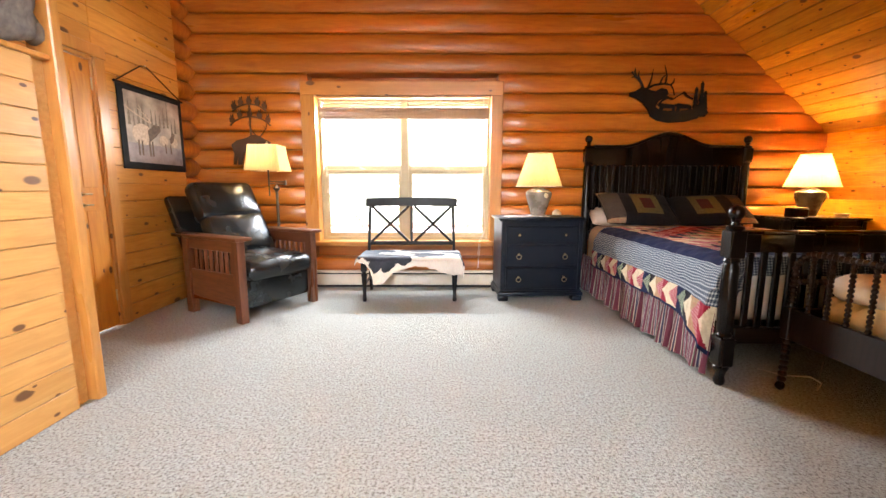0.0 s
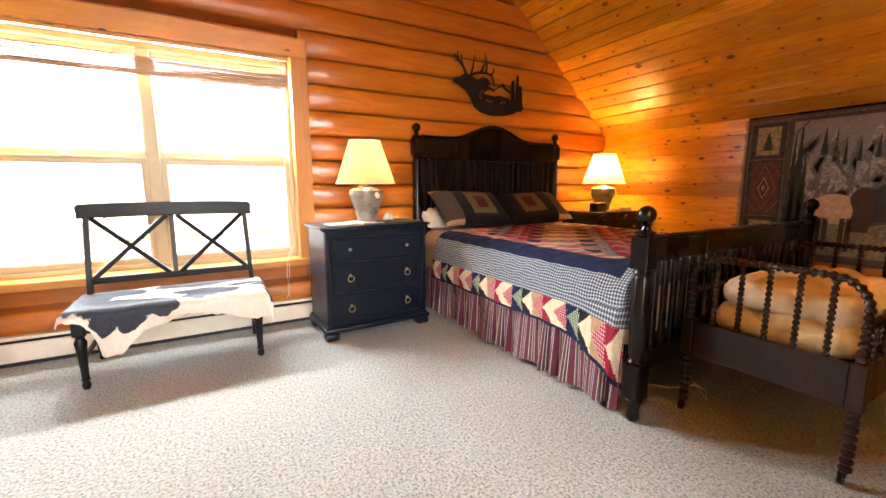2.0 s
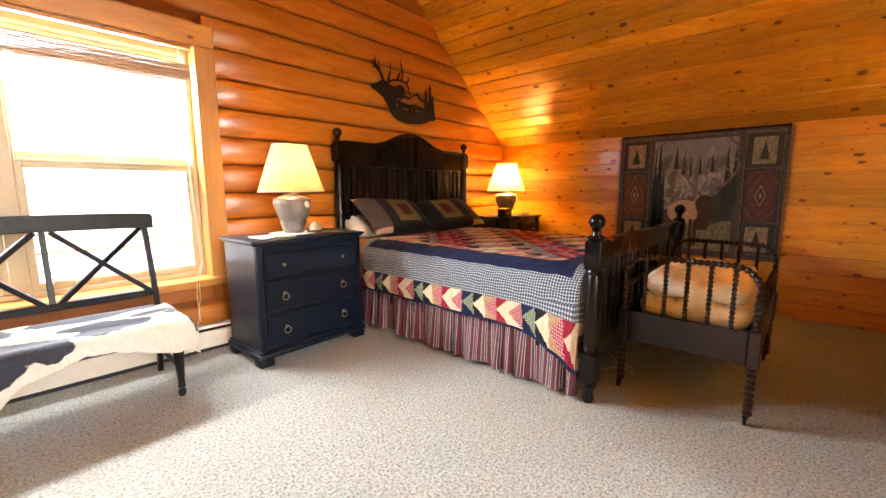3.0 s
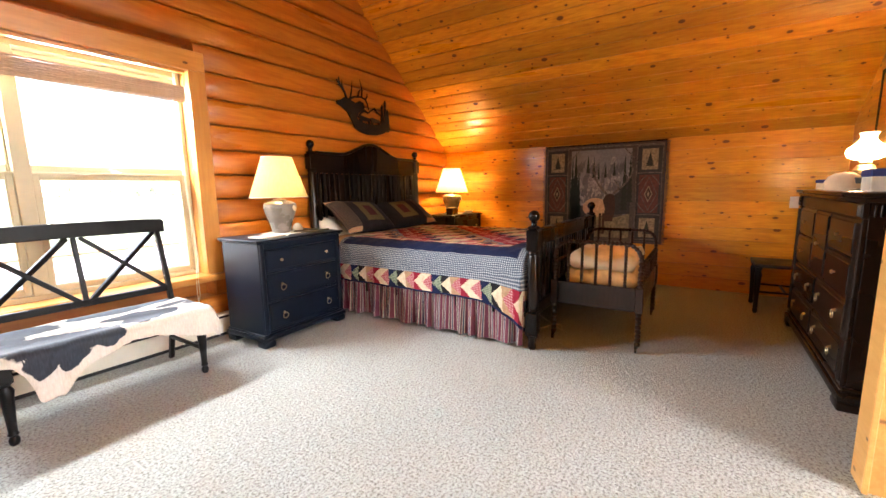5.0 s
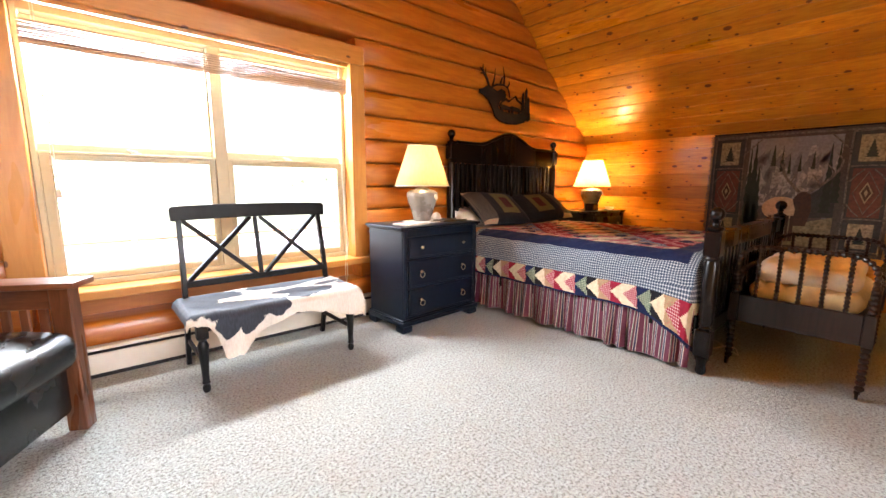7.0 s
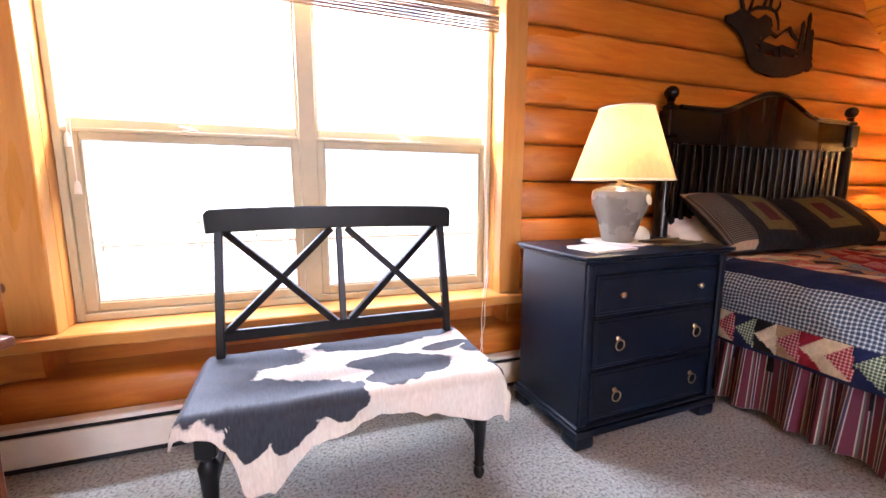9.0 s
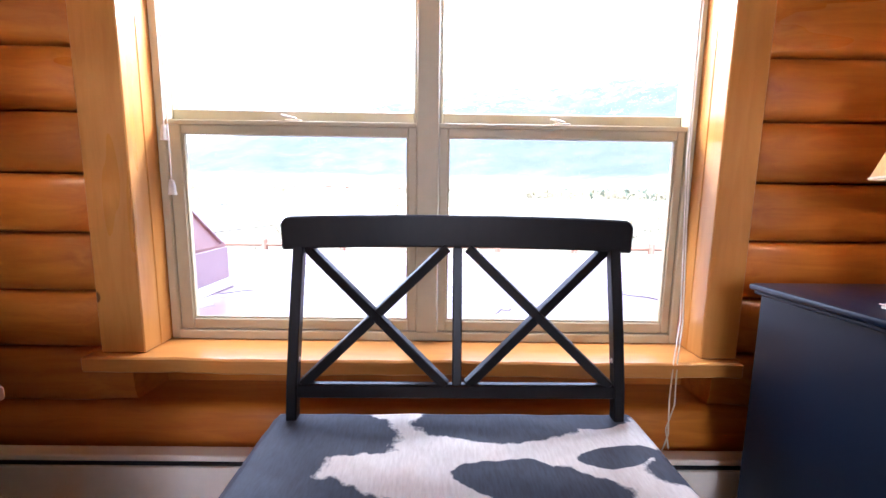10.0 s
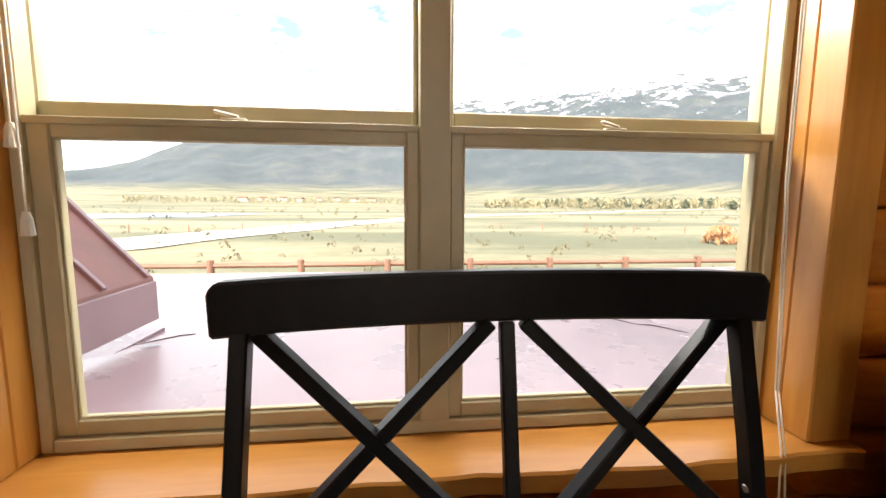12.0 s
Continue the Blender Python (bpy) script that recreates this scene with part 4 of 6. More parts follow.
part("headboard_back", bx(BX0 + 0.043, BX1 - 0.043, BH + 0.0115, BH + 0.0165, 0.652, 1.358, 0.001), EBONY, bed)
spin = mesh_of("headboard_slat", bx(-0.016, 0.016, -0.010, 0.010, 0.65, 1.365, 0.004), EBONY)
for k in range(23):
    piece("headboard_slat", spin, EBONY, bed, pose(BX0 + 0.09 + k * (BX1 - BX0 - 0.18) / 22, BH, 0))
part("footboard_rail", join(bx(BX0 + 0.043, BX1 - 0.043, BF - 0.02, BF + 0.02, 0.765, 0.865, 0.008, 2), bx(BX0 + 0.043, BX1 - 0.043, BF - 0.032, BF + 0.032, 0.8655, 0.885, 0.007, 2)), EBONY, bed)
part("footboard_rail", bx(BX0 + 0.043, BX1 - 0.043, BF - 0.02, BF + 0.02, 0.25, 0.34), EBONY, bed)
spin = mesh_of("footboard_slat", bx(-0.018, 0.018, -0.010, 0.010, 0.34, 0.765, 0.004), EBONY)
for k in range(21):
    piece("footboard_slat", spin, EBONY, bed, pose(BX0 + 0.10 + k * (BX1 - BX0 - 0.20) / 20, BF, 0))
for x in (BX0, BX1):
    part("side_rail", bx(x - 0.014, x + 0.014, BF + 0.043, BH - 0.043, 0.24, 0.36), EBONY, bed)
part("slat_base", bx(BX0 + 0.02, BX1 - 0.02, BF + 0.06, BH - 0.06, 0.30, 0.33, 0), EBONY, bed)
matt = solid("mattress", bx(BX0 + 0.05, BX1 - 0.05, BF + 0.06, BH - 0.05, 0.331, 0.705, 0.12, 6), WHITE_CLOTH, "white mattress under a patchwork quilt", "mattress")

# bed skirt, gathered, on the two long sides
for x, s in ((BX0 - 0.008, -1), (BX1 + 0.008, 1)):
    def skirt_place(u, v, x=x, s=s):
        y = BF + 0.06 + u * (BH - BF - 0.12)
        flare = 0.010 + 0.022 * v
        return (x + s * (flare + (0.004 + 0.023 * v) * math.sin(u * 104 + 2.2 * math.sin(u * 31))), y + 0.008 * v * math.sin(u * 90), 0.40 - 0.37 * v + 0.006 * math.sin(u * 47) * v)
    sk = uv_grid("bed_skirt", 360, 10, skirt_place, None, [RUFFLE], uvscale=(3.4, 0.4), label="gathered burgundy striped bed skirt with cream stripes")
    tagged(sk, category="bed skirt", group="bed skirts")

# quilt: s runs across the bed from hem to hem, t from the head to the foot hem
DROP, HALF, LEN = 0.346, (BX1 - BX0) / 2 - 0.005, BH - BF - 0.30
WID = 2 * (HALF + DROP)


def quilt_place(u, v):
    a = (u - 0.5) * WID
    y = BH - 0.36 - v * (LEN - 0.02)
    turn = max(0.0, BF + 0.075 - y)
    y = max(y, BF + 0.075 - 0.2 * turn)
    over = abs(a) - HALF
    puff = 0.006 * noise.noise(Vector((a * 9, y * 9, 0))) + 0.004 * math.sin(a * 40) * math.sin(y * 40)
    z, x = 0.728 + puff, cx + a
    slump = 0.045 * max(0, (v - 0.75) / 0.25) * max(0, min(1, (over + 0.1) / 0.3))
    if over > -0.16:
        d = over + 0.16
        if d < 0.298:
            th = d / 0.19
            x, z = cx + math.copysign(HALF - 0.16 + 0.19 * math.sin(th), a), 0.538 + 0.19 * math.cos(th) + puff
        else:
            e = d - 0.298
            x = cx + math.copysign(HALF + 0.03 + 0.05 * (e / DROP) + (0.012 * math.sin(y * 15) + 0.016 * math.sin(y * 27 + 1) * v ** 3) * e / DROP + slump, a) + puff
            z = 0.538 - e * (1.0 + 1.1 * max(0, (v - 0.72) / 0.28) ** 2)
    if over > -0.10:
        x -= math.copysign(0.9 * turn + 4 * turn * turn, a) * min(1, (over + 0.10) / 0.12)
    z -= turn * (0.9 if over < -0.1 else 0.9 * max(0, 1 - (over + 0.10) / 0.12))
    return (x, y, z)


def quilt_pick(u, v):
    a = abs((u - 0.5) * WID)
    t = v * (LEN - 0.02)
    e = WID / 2 - a
    foot = LEN - 0.02 - t
    if e < 0.012:
        return 0
    if e < 0.155:
        tri = abs((e - 0.012) / 0.143 - 0.5) * 2
        unit, f = divmod(t / 0.092 + 0.25 * (e / 0.143), 1)
        goose, ground_cloth = ((4, 3), (2, 4), (5, 0), (4, 7), (2, 6))[int(unit) % 5]
        return goose if tri < f else ground_cloth
    if e < 0.35 or foot < 0.17:
        return 1
    if e < 0.485 or foot < 0.30:
        return 0
    # pieced middle
    p, q = (u - 0.5) * WID / 0.17, t / 0.17
    i, j = math.floor(p), math.floor(q)
    fx, fy = p - i, q - j
    if e < 0.58:
        return 4 if (t * 8 + a * 3) % 1 < 0.45 else 2
    if (i + j) % 3 == 0:
        return (2 if fx > fy else 4) if (i * 7 + j) % 2 else (3 if fx + fy > 1 else 2)
    if (i + j) % 3 == 1:
        return 0 if abs(fx - 0.5) + abs(fy - 0.5) < 0.42 else (2 if (i * 3 + j) % 2 else 6)
    return (3 if fx + fy > 1 else 1) if (i * 5 + j * 3) % 2 else (4 if fx > fy else 5)


def quilt_zone(u, v):
    e, foot = WID / 2 - abs((u - 0.5) * WID), (LEN - 0.02) * (1 - v)
    if e < 0.012:
        return "binding"
    if e < 0.155:
        return "pieced_border"
    if e < 0.35 or foot < 0.17:
        return "plaid_band"
    return "navy_band" if e < 0.485 or foot < 0.30 else "patchwork_centre"


quilt = thing("quilt", "navy and burgundy patchwork quilt spread over the bed", "quilt")
ZONES = (("binding", "navy edge binding", (0, 1)), ("pieced_border", "border of red, cream and green triangles", (0, 1)), ("plaid_band", "blue and white plaid band", (2,)),
         ("navy_band", "plain navy band", (2,)), ("patchwork_centre", "pieced red, cream and navy centre", (2,)))
for zone, say, side in [(z, w, k) for z, w, sides in ZONES for k in sides]:
    cloth_part = uv_grid(zone, 330, 240, quilt_place, quilt_pick, QUILT, quilt, (WID, LEN), say, keep=lambda u, v, zone=zone, side=side: quilt_zone(u, v) == zone and (side == 2 or (u > 0.5) == side))
    loose = bmesh.new()
    loose.from_mesh(cloth_part.data)
    bmesh.ops.delete(loose, geom=[v for v in loose.verts if not v.link_faces], context="VERTS")
    loose.to_mesh(cloth_part.data)
    loose.free()
# the tan sheet turned out above the quilt
def sheet_place(u, v):
    a = (u - 0.5) * WID * 0.93
    over = abs(a) - HALF
    x, z = cx + a, 0.715
    d = over + 0.16
    if d > 0:
        th = min(d / 0.13, math.pi / 2)
        x, z = cx + math.copysign(HALF - 0.16 + 0.13 * math.sin(th), a), 0.585 + 0.13 * math.cos(th) - max(0, d - 0.2042)
    return (x, BH - 0.055 - v * 0.36, z + 0.003 * math.sin(v * 20))


sh_pick = lambda u, v: 6 if v < 0.6 else 1
sheet = uv_grid("bed_sheet", 90, 16, sheet_place, sh_pick, QUILT, uvscale=(2.2, 0.36), label="tan sheet showing at the head of the bed")
tagged(sheet, category="sheet")


def pillow(name, w2, h2, thick, m, pick, label, category):
    """A stuffed pillow; both faces are one closed sheet."""
    nu, nv = 44, 26

    def place(side):
        def inner(u, v):
            a, b = 2 * u - 1, 2 * v - 1
            edge = (1 - abs(a) ** 3.2) * (1 - abs(b) ** 3.2)
            pinch = 1 - 0.05 * (a * a) * (1 - b * b) - 0.05
            return (a * w2 / 2 * (1 - 0.06 * (1 - b * b) * abs(a) ** 4), side * thick / 2 * max(0, edge) ** 0.5 + 0.004 * noise.noise(Vector((a * 4, b * 4, side))), h2 / 2 + b * h2 / 2 * (1 - 0.05 * (1 - a * a) * abs(b) ** 3))
        return inner

    t = thing(name, label, category, m, "pillows on the bed")
    uv_grid("front", nu, nv, place(-1), pick, QUILT + [WHITE_CLOTH, Q_MAROON], t, (w2, h2))
    uv_grid("back", nu, nv, place(1), (lambda u, v: 10) if pick(0.5, 0.5) == 10 else (lambda u, v: 7), QUILT + [WHITE_CLOTH, Q_MAROON], t, (w2, h2))
    return t


def sham_pick(flip):
    def pick(u, v):
        if flip:
            u = 1 - u
        if u < 0.26:
            return 9 if 0.06 < v < 0.94 else 6
        c, d = abs(u - 0.60), abs(v - 0.52)
        if c < 0.08 and d < 0.17:
            return 11
        if c < 0.18 and d < 0.34:
            return 8
        return 7
    return pick


pillow("pillow", 0.62, 0.36, 0.16, pose(2.27, 4.26, 0.742, -62), lambda u, v: 10, "white cotton pillow against the headboard", "pillow")
pillow("pillow", 0.62, 0.36, 0.16, pose(3.33, 4.26, 0.742, -62), lambda u, v: 10, "white cotton pillow against the headboard", "pillow")
pillow("pillow_sham", 0.78, 0.46, 0.17, pose(2.41, 4.05, 0.752, -50, 2, 3), sham_pick(False), "patchwork pillow sham with a gold square centre", "pillow")
pillow("pillow_sham", 0.78, 0.46, 0.17, pose(3.19, 4.06, 0.752, -54, -2, -3), sham_pick(True), "patchwork pillow sham with a gold square centre", "pillow")


# ---- spool crib ----
def spool(length, r=0.013, bead=0.024, n=8):
    """A bar of turned beads, standing on z."""
    k = max(2, int(length / bead))
    st = length / k
    prof = [(r * 0.62, 0)]
    for i in range(k):
        prof += [(r * 0.62, (i + 0.05) * st), (r, (i + 0.32) * st), (r, (i + 0.68) * st), (r * 0.62, (i + 0.95) * st)]
    prof.append((r * 0.62, length))
    return lathe(prof, n)


def spool_path(points, r=0.018):
    """A bead-turned rail along a polyline."""
    pts = [Vector(p) for p in points]
    dense, radii, dist = [], [], 0.0
    for a, b in zip(pts, pts[1:]):
        n = max(1, int((b - a).length / 0.006))
        for k in range(n):
            dense.append(a + (b - a) * k / n)
            radii.append(r * (0.78 + 0.22 * math.sin((dist + (b - a).length * k / n) * 2 * math.pi / 0.028)))
        dist += (b - a).length
    dense.append(pts[-1])
    radii.append(r * 0.8)
    return tube(dense, r, 10, radii)


crib = thing("spool_crib", "dark spool-turned wooden crib at the foot of the bed", "crib", pose(2.228, 1.45, 0))
CL, CW = 1.02, 0.597
for x in (0, CL):
    for y in (0, CW):
        part("leg", join(moved(spool(0.25, 0.021, 0.028, 10), pose(0, 0, 0.05)), bx(-0.025, 0.025, -0.025, 0.025, 0.299, 0.476, 0.004), moved(spool(0.14, 0.019, 0.026, 10), pose(0, 0, 0.476))), SPOOL, crib, m=pose(x, y, 0))
        part("caster", join(moved(lathe([(0.005, -0.008), (0.024, -0.007), (0.024, 0.007), (0.005, 0.008)], 14), pose(0, 0.006, 0.024, 90, 0, 0)), bx(-0.008, 0.008, -0.006, 0.018, 0.03, 0.052)), EBONY, crib, m=pose(x, y, 0))
    arch = [(x, 0, 0.61)]
    for k in range(9):
        a = math.pi / 2 * k / 8
        arch.append((x, 0.11 - 0.11 * math.cos(a), 0.67 + 0.11 * math.sin(a)))
    for k in range(9):
        a = math.pi / 2 * k / 8
        arch.append((x, CW - 0.11 + 0.11 * math.sin(a), 0.78 - 0.11 + 0.11 * math.cos(a)))
    arch.append((x, CW, 0.61))
    part("end_rail", spool_path(arch), SPOOL, crib)
    part("end_board", bx(x - 0.012, x + 0.012, 0.026, CW - 0.026, 0.30, 0.47), SPOOL, crib)
    for k in range(5):
        y = CW * (k + 1) / 6
        part("spindle", moved(spool(0.30, 0.0125, 0.022), pose(x, y, 0.468)), SPOOL, crib)
for y in (0, CW):
    part("side_board", bx(0.026, CL - 0.026, y - 0.012, y + 0.012, 0.30, 0.47), SPOOL, crib)
    part("side_rail", moved(spool_path([(0.02, 0, 0), (CL - 0.02, 0, 0)]), pose(0, y, 0.615)), SPOOL, crib)
    for k in range(8):
        part("spindle", moved(spool(0.14, 0.0115, 0.022), pose(CL * (k + 1) / 9, y, 0.468)), SPOOL, crib)
part("bottom", bx(0.013, CL - 0.013, 0.013, CW - 0.013, 0.40, 0.42, 0), SPOOL, crib)


def folded(name, w2, d2, h2, m, mat, label, layers=3, seed=1):
    """A folded blanket: soft layers, each rounded at its folds."""
    t = thing(name, label, "blanket", m, "folded blankets")
    rr = random.Random(seed)
    for k in range(layers):
        hh = h2 / layers
        b = bx(-w2 / 2 + rr.uniform(0, 0.02), w2 / 2 - rr.uniform(0, 0.02), -d2 / 2 + rr.uniform(0, 0.02), d2 / 2 - rr.uniform(0, 0.015), 0, hh, hh * 0.44, 4)
        bmesh.ops.subdivide_edges(b, edges=[e for e in b.edges if e.calc_length() > 0.2], cuts=15, use_grid_fill=True)
        for v in b.verts:
            q = Vector((v.co.x * 3.5, v.co.y * 9, v.co.z * 4)) + Vector((seed, k, 0))
            v.co.z -= 0.026 * (1 - abs(noise.noise(q)) * 2.2) ** 2 * (0.4 if v.co.z < hh / 2 else 1)
            v.co.y += 0.014 * noise.noise(Vector((v.co.x * 14, v.co.z * 18, seed)))
            v.co.z += 0.022 * noise.noise(v.co * 6 + Vector((0, 0, seed * 5 + k)))
            v.co.x += 0.008 * noise.noise(v.co * 9 + Vector((9, 0, seed * 3 + k)))
        part("fold", moved(b, Matrix.Translation((0, 0, k * hh * 0.97))), mat, t)
    return t


YELLOW_WOOL = plain("pale_yellow_wool", (0.82, 0.68, 0.38), 0.95, vary=0.1, scale=20, bump=0.4)
CREAM_WOOL = plain("cream_wool", (0.84, 0.78, 0.64), 0.95, vary=0.08, scale=20, bump=0.4)
folded("blanket", 0.86, 0.53, 0.13, pose(2.735, 1.748, 0.424), YELLOW_WOOL, "pale yellow folded blanket in the crib", 1, 2)
folded("blanket", 0.82, 0.51, 0.13, pose(2.74, 1.755, 0.552, 0, 0, 1.5), CREAM_WOOL, "cream folded blanket lying on the yellow one", 1, 5)

solid("power_cord", tube([(2.30, 2.30, 0.006), (2.36, 2.18, 0.02), (2.44, 2.10, 0.05), (2.47, 2.06, 0.03), (2.42, 2.03, 0.006), (2.55, 2.16, 0.005), (2.8, 2.4, 0.005)], 0.004, 6), WHITE_CLOTH, "white power cord curled on the carpet under the bed", "cord")

# ---- dresser ----
dr = thing("dresser", "tall dark wooden dresser with brass pulls", "dresser", pose(3.56, 0.45, 0, 0, 0, 180))
DW, DD, DH = 1.60, 0.45, 1.13
part("carcass", bx(0.02, DW - 0.02, 0.015, DD, 0.10, DH - 0.05, 0.004), DRESSER, dr)
part("top", join(bx(-0.03, DW + 0.03, -0.03, DD, DH - 0.022, DH, 0.008, 2), bx(-0.012, DW + 0.012, -0.012, DD, DH - 0.05, DH - 0.0225, 0.006, 2)), DRESSER, dr)
part("plinth", join(bx(-0.02, DW + 0.02, -0.022, DD, 0.05, 0.099, 0.012, 2), bx(-0.005, DW + 0.005, -0.008, DD, 0.0995, 0.125, 0.008)), DRESSER, dr)
for x in (-0.02, DW - 0.11):
    part("bracket_foot", bx(x, x + 0.13, -0.02, 0.11, 0, 0.0495, 0.014, 2), DRESSER, dr)
for x in (0.02, DW - 0.09):
    part("pilaster", join(bx(x, x + 0.07, -0.006, 0.0148, 0.126, DH - 0.13, 0.004), *[moved(lathe([(0.008, 0), (0.008, DH - 0.30)], 8), pose(x + 0.015 + 0.02 * k, -0.006, 0.15)) for k in range(3)]), DRESSER, dr)
    part("fluted_block", join(bx(x - 0.004, x + 0.074, -0.012, 0.0148, DH - 0.129, DH - 0.051, 0.004), *[bx(x + 0.008 + 0.018 * k, x + 0.018 + 0.018 * k, -0.017, -0.0118, DH - 0.12, DH - 0.06, 0.003) for k in range(4)]), DRESSER, dr)
part("frieze", bx(0.095, DW - 0.095, 0.0, 0.0148, DH - 0.125, DH - 0.055, 0.003), DRESSER, dr)
side_flutes = [bx(DW - 0.0195, DW - 0.012, 0.03 + 0.022 * k, 0.042 + 0.022 * k, DH - 0.12, DH - 0.06, 0.003) for k in range(18)]
part("side_fluting", join(*side_flutes), DRESSER, dr)


def dresser_front(x0, x1, z0, z1, pulls, ring):
    f = part("drawer", join(bx(x0, x1, 0.0, 0.0148, z0, z1, 0.004), bx(x0 + 0.02, x1 - 0.02, -0.008, 0.001, z0 + 0.02, z1 - 0.02, 0.006)), DRESSER, dr)
    for u3 in pulls:
        if ring:
            ring_pull(f, x0 + (x1 - x0) * u3, -0.008, (z0 + z1) / 2 + 0.02)
        else:
            knob(f, x0 + (x1 - x0) * u3, -0.008, (z0 + z1) / 2, BRASS)


a0, a1, a2, a3 = 0.10, 0.60, 0.98, DW - 0.10
for z0, z1 in ((0.14, 0.34), (0.352, 0.56)):
    dresser_front(a0, DW / 2 - 0.005, z0, z1, (0.22, 0.78), True)
    dresser_front(DW / 2 + 0.005, a3, z0, z1, (0.22, 0.78), True)
for z0, z1 in ((0.572, 0.78), (0.792, 0.995)):
    dresser_front(a0, a1 - 0.006, z0, z1, (0.5,), False)
    dresser_front(a2 + 0.006, a3, z0, z1, (0.5,), False)
dresser_front(a1 + 0.006, a2 - 0.006, 0.572, 0.995, (0.5,), False)

oil = thing("oil_lamp", "lit oil-style lamp with white opal glass shade", "table lamp", pose(3.14, 0.20, DH + 0.001))
part("foot", lathe([(0.075, 0), (0.08, 0.012), (0.05, 0.03), (0.02, 0.05), (0.018, 0.08), (0.045, 0.10), (0.06, 0.135), (0.045, 0.165), (0.025, 0.175)], 20), BRASS, oil)
part("burner", lathe([(0.03, 0.176), (0.035, 0.185), (0.03, 0.20), (0.02, 0.21)], 16), BRASS, oil)
gl = lathe([(0.055, 0.205), (0.096, 0.222), (0.108, 0.255), (0.098, 0.285), (0.062, 0.312), (0.042, 0.335), (0.040, 0.36), (0.052, 0.385)], 28)
bmesh.ops.delete(gl, geom=[f for f in gl.faces if len(f.verts) > 4], context="FACES_ONLY")
part("shade", gl, OPAL, oil, "white opal glass shade")


def lidded_box(m, w2, d2, h2, label):
    t = thing("keepsake_box", label, "box", m, "boxes on the dresser")
    part("body", bx(-w2 / 2, w2 / 2, -d2 / 2, d2 / 2, 0, h2 * 0.66, 0.004), CREAM, t)
    part("lid", bx(-w2 / 2 - 0.004, w2 / 2 + 0.004, -d2 / 2 - 0.004, d2 / 2 + 0.004, h2 * 0.661, h2, 0.004), BLUE_LID, t, "blue lid")


lidded_box(pose(3.44, 0.26, DH + 0.001, 0, 0, 4), 0.18, 0.22, 0.075, "low cream box with a blue lid")
lidded_box(pose(2.36, 0.27, DH + 0.001, 0, 0, -5), 0.26, 0.20, 0.12, "cream box with a blue lid on the dresser")
cap = thing("baseball_cap", "khaki cloth baseball cap lying on the dresser", "cap", pose(2.98, 0.33, DH + 0.001, 0, 0, -55))
crown = lathe([(0.095, 0.0), (0.097, 0.02), (0.094, 0.055), (0.078, 0.09), (0.045, 0.112), (0.01, 0.118)], 24)
for v in crown.verts:
    v.co.y *= 1.12
part("crown", crown, CAP_CLOTH, cap)
part("button", lathe([(0.008, 0.117), (0.009, 0.121), (0.004, 0.124)], 10), CAP_CLOTH, cap)
brim = bmesh.new()
top = [brim.verts.new((0.09 * math.cos(a), -0.07 - 0.115 * math.sin(a), 0.018 - 0.02 * math.cos(a) ** 2)) for a in [math.pi * k / 14 for k in range(15)]]
f = brim.faces.new(top)
r = bmesh.ops.extrude_face_region(brim, geom=[f])
bmesh.ops.translate(brim, verts=[v for v in r["geom"] if isinstance(v, bmesh.types.BMVert)], vec=(0, 0, 0.005))
bmesh.ops.recalc_face_normals(brim, faces=brim.faces[:])
part("brim", brim, CAP_CLOTH, cap)
part("patch", moved(bx(-0.035, 0.035, -0.002, 0.002, -0.02, 0.02, 0.001), pose(0, -0.1045, 0.062, -18)), plain("blue_patch", (0.10, 0.16, 0.30), 0.8), cap, "blue embroidered patch")
fr = thing("framed_picture", "gilt-edged dark picture hung on the end wall", "picture", pose(3.72, SOUTH - 0.0185, 1.75, 0, 0, 180))
part("frame", join(bx(-0.26, -0.225, -0.025, -0.001, -0.32, 0.32), bx(0.225, 0.26, -0.025, -0.001, -0.32, 0.32), bx(-0.225, 0.225, -0.025, -0.001, 0.285, 0.32), bx(-0.225, 0.225, -0.025, -0.001, -0.32, -0.285)), IRON, fr)
part("print", bx(-0.226, 0.226, -0.014, -0.001, -0.286, 0.286, 0), plain("dark_print", (0.03, 0.025, 0.03), 0.3), fr)

plate = thing("switch_plate", "small white switch plate on the knee wall", "switch", pose(EAST - 0.0215, 0.345, 0.993, 0, 0, -90))
part("cover", bx(-0.036, 0.036, -0.006, 0.0, -0.058, 0.058, 0.003), WHITE_CLOTH, plate)
part("toggle", bx(-0.006, 0.006, -0.018, -0.0062, -0.012, 0.012, 0.002), WHITE_CLOTH, plate)

# ---- chair ----
ch = thing("side_chair", "black painted side chair between dresser and knee wall", "chair", pose(3.99, 0.44, 0, 0, 0, 180))
for x in (-0.19, 0.19):
    part("front_leg", turned_leg(0.56), BLACK_PAINT, ch, m=pose(x, -0.21, 0))
    part("back_leg", join(bar((x * 0.9, 0.20, 0), (x * 0.9, 0.18, 0.44), 0.03, 0.03), bar((x * 0.9, 0.18, 0.436), (x * 0.88, 0.27, 0.98), 0.028, 0.03)), BLACK_PAINT, ch)
    part("stretcher", bar((x, -0.2, 0.2), (x * 0.9, 0.19, 0.2), 0.018, 0.018), BLACK_PAINT, ch)
part("stretcher", bar((-0.19, 0, 0.2), (0.19, 0, 0.2), 0.018, 0.018), BLACK_PAINT, ch)
part("seat", bx(-0.225, 0.225, -0.245, 0.205, 0.428, 0.46, 0.012, 3), BLACK_PAINT, ch)
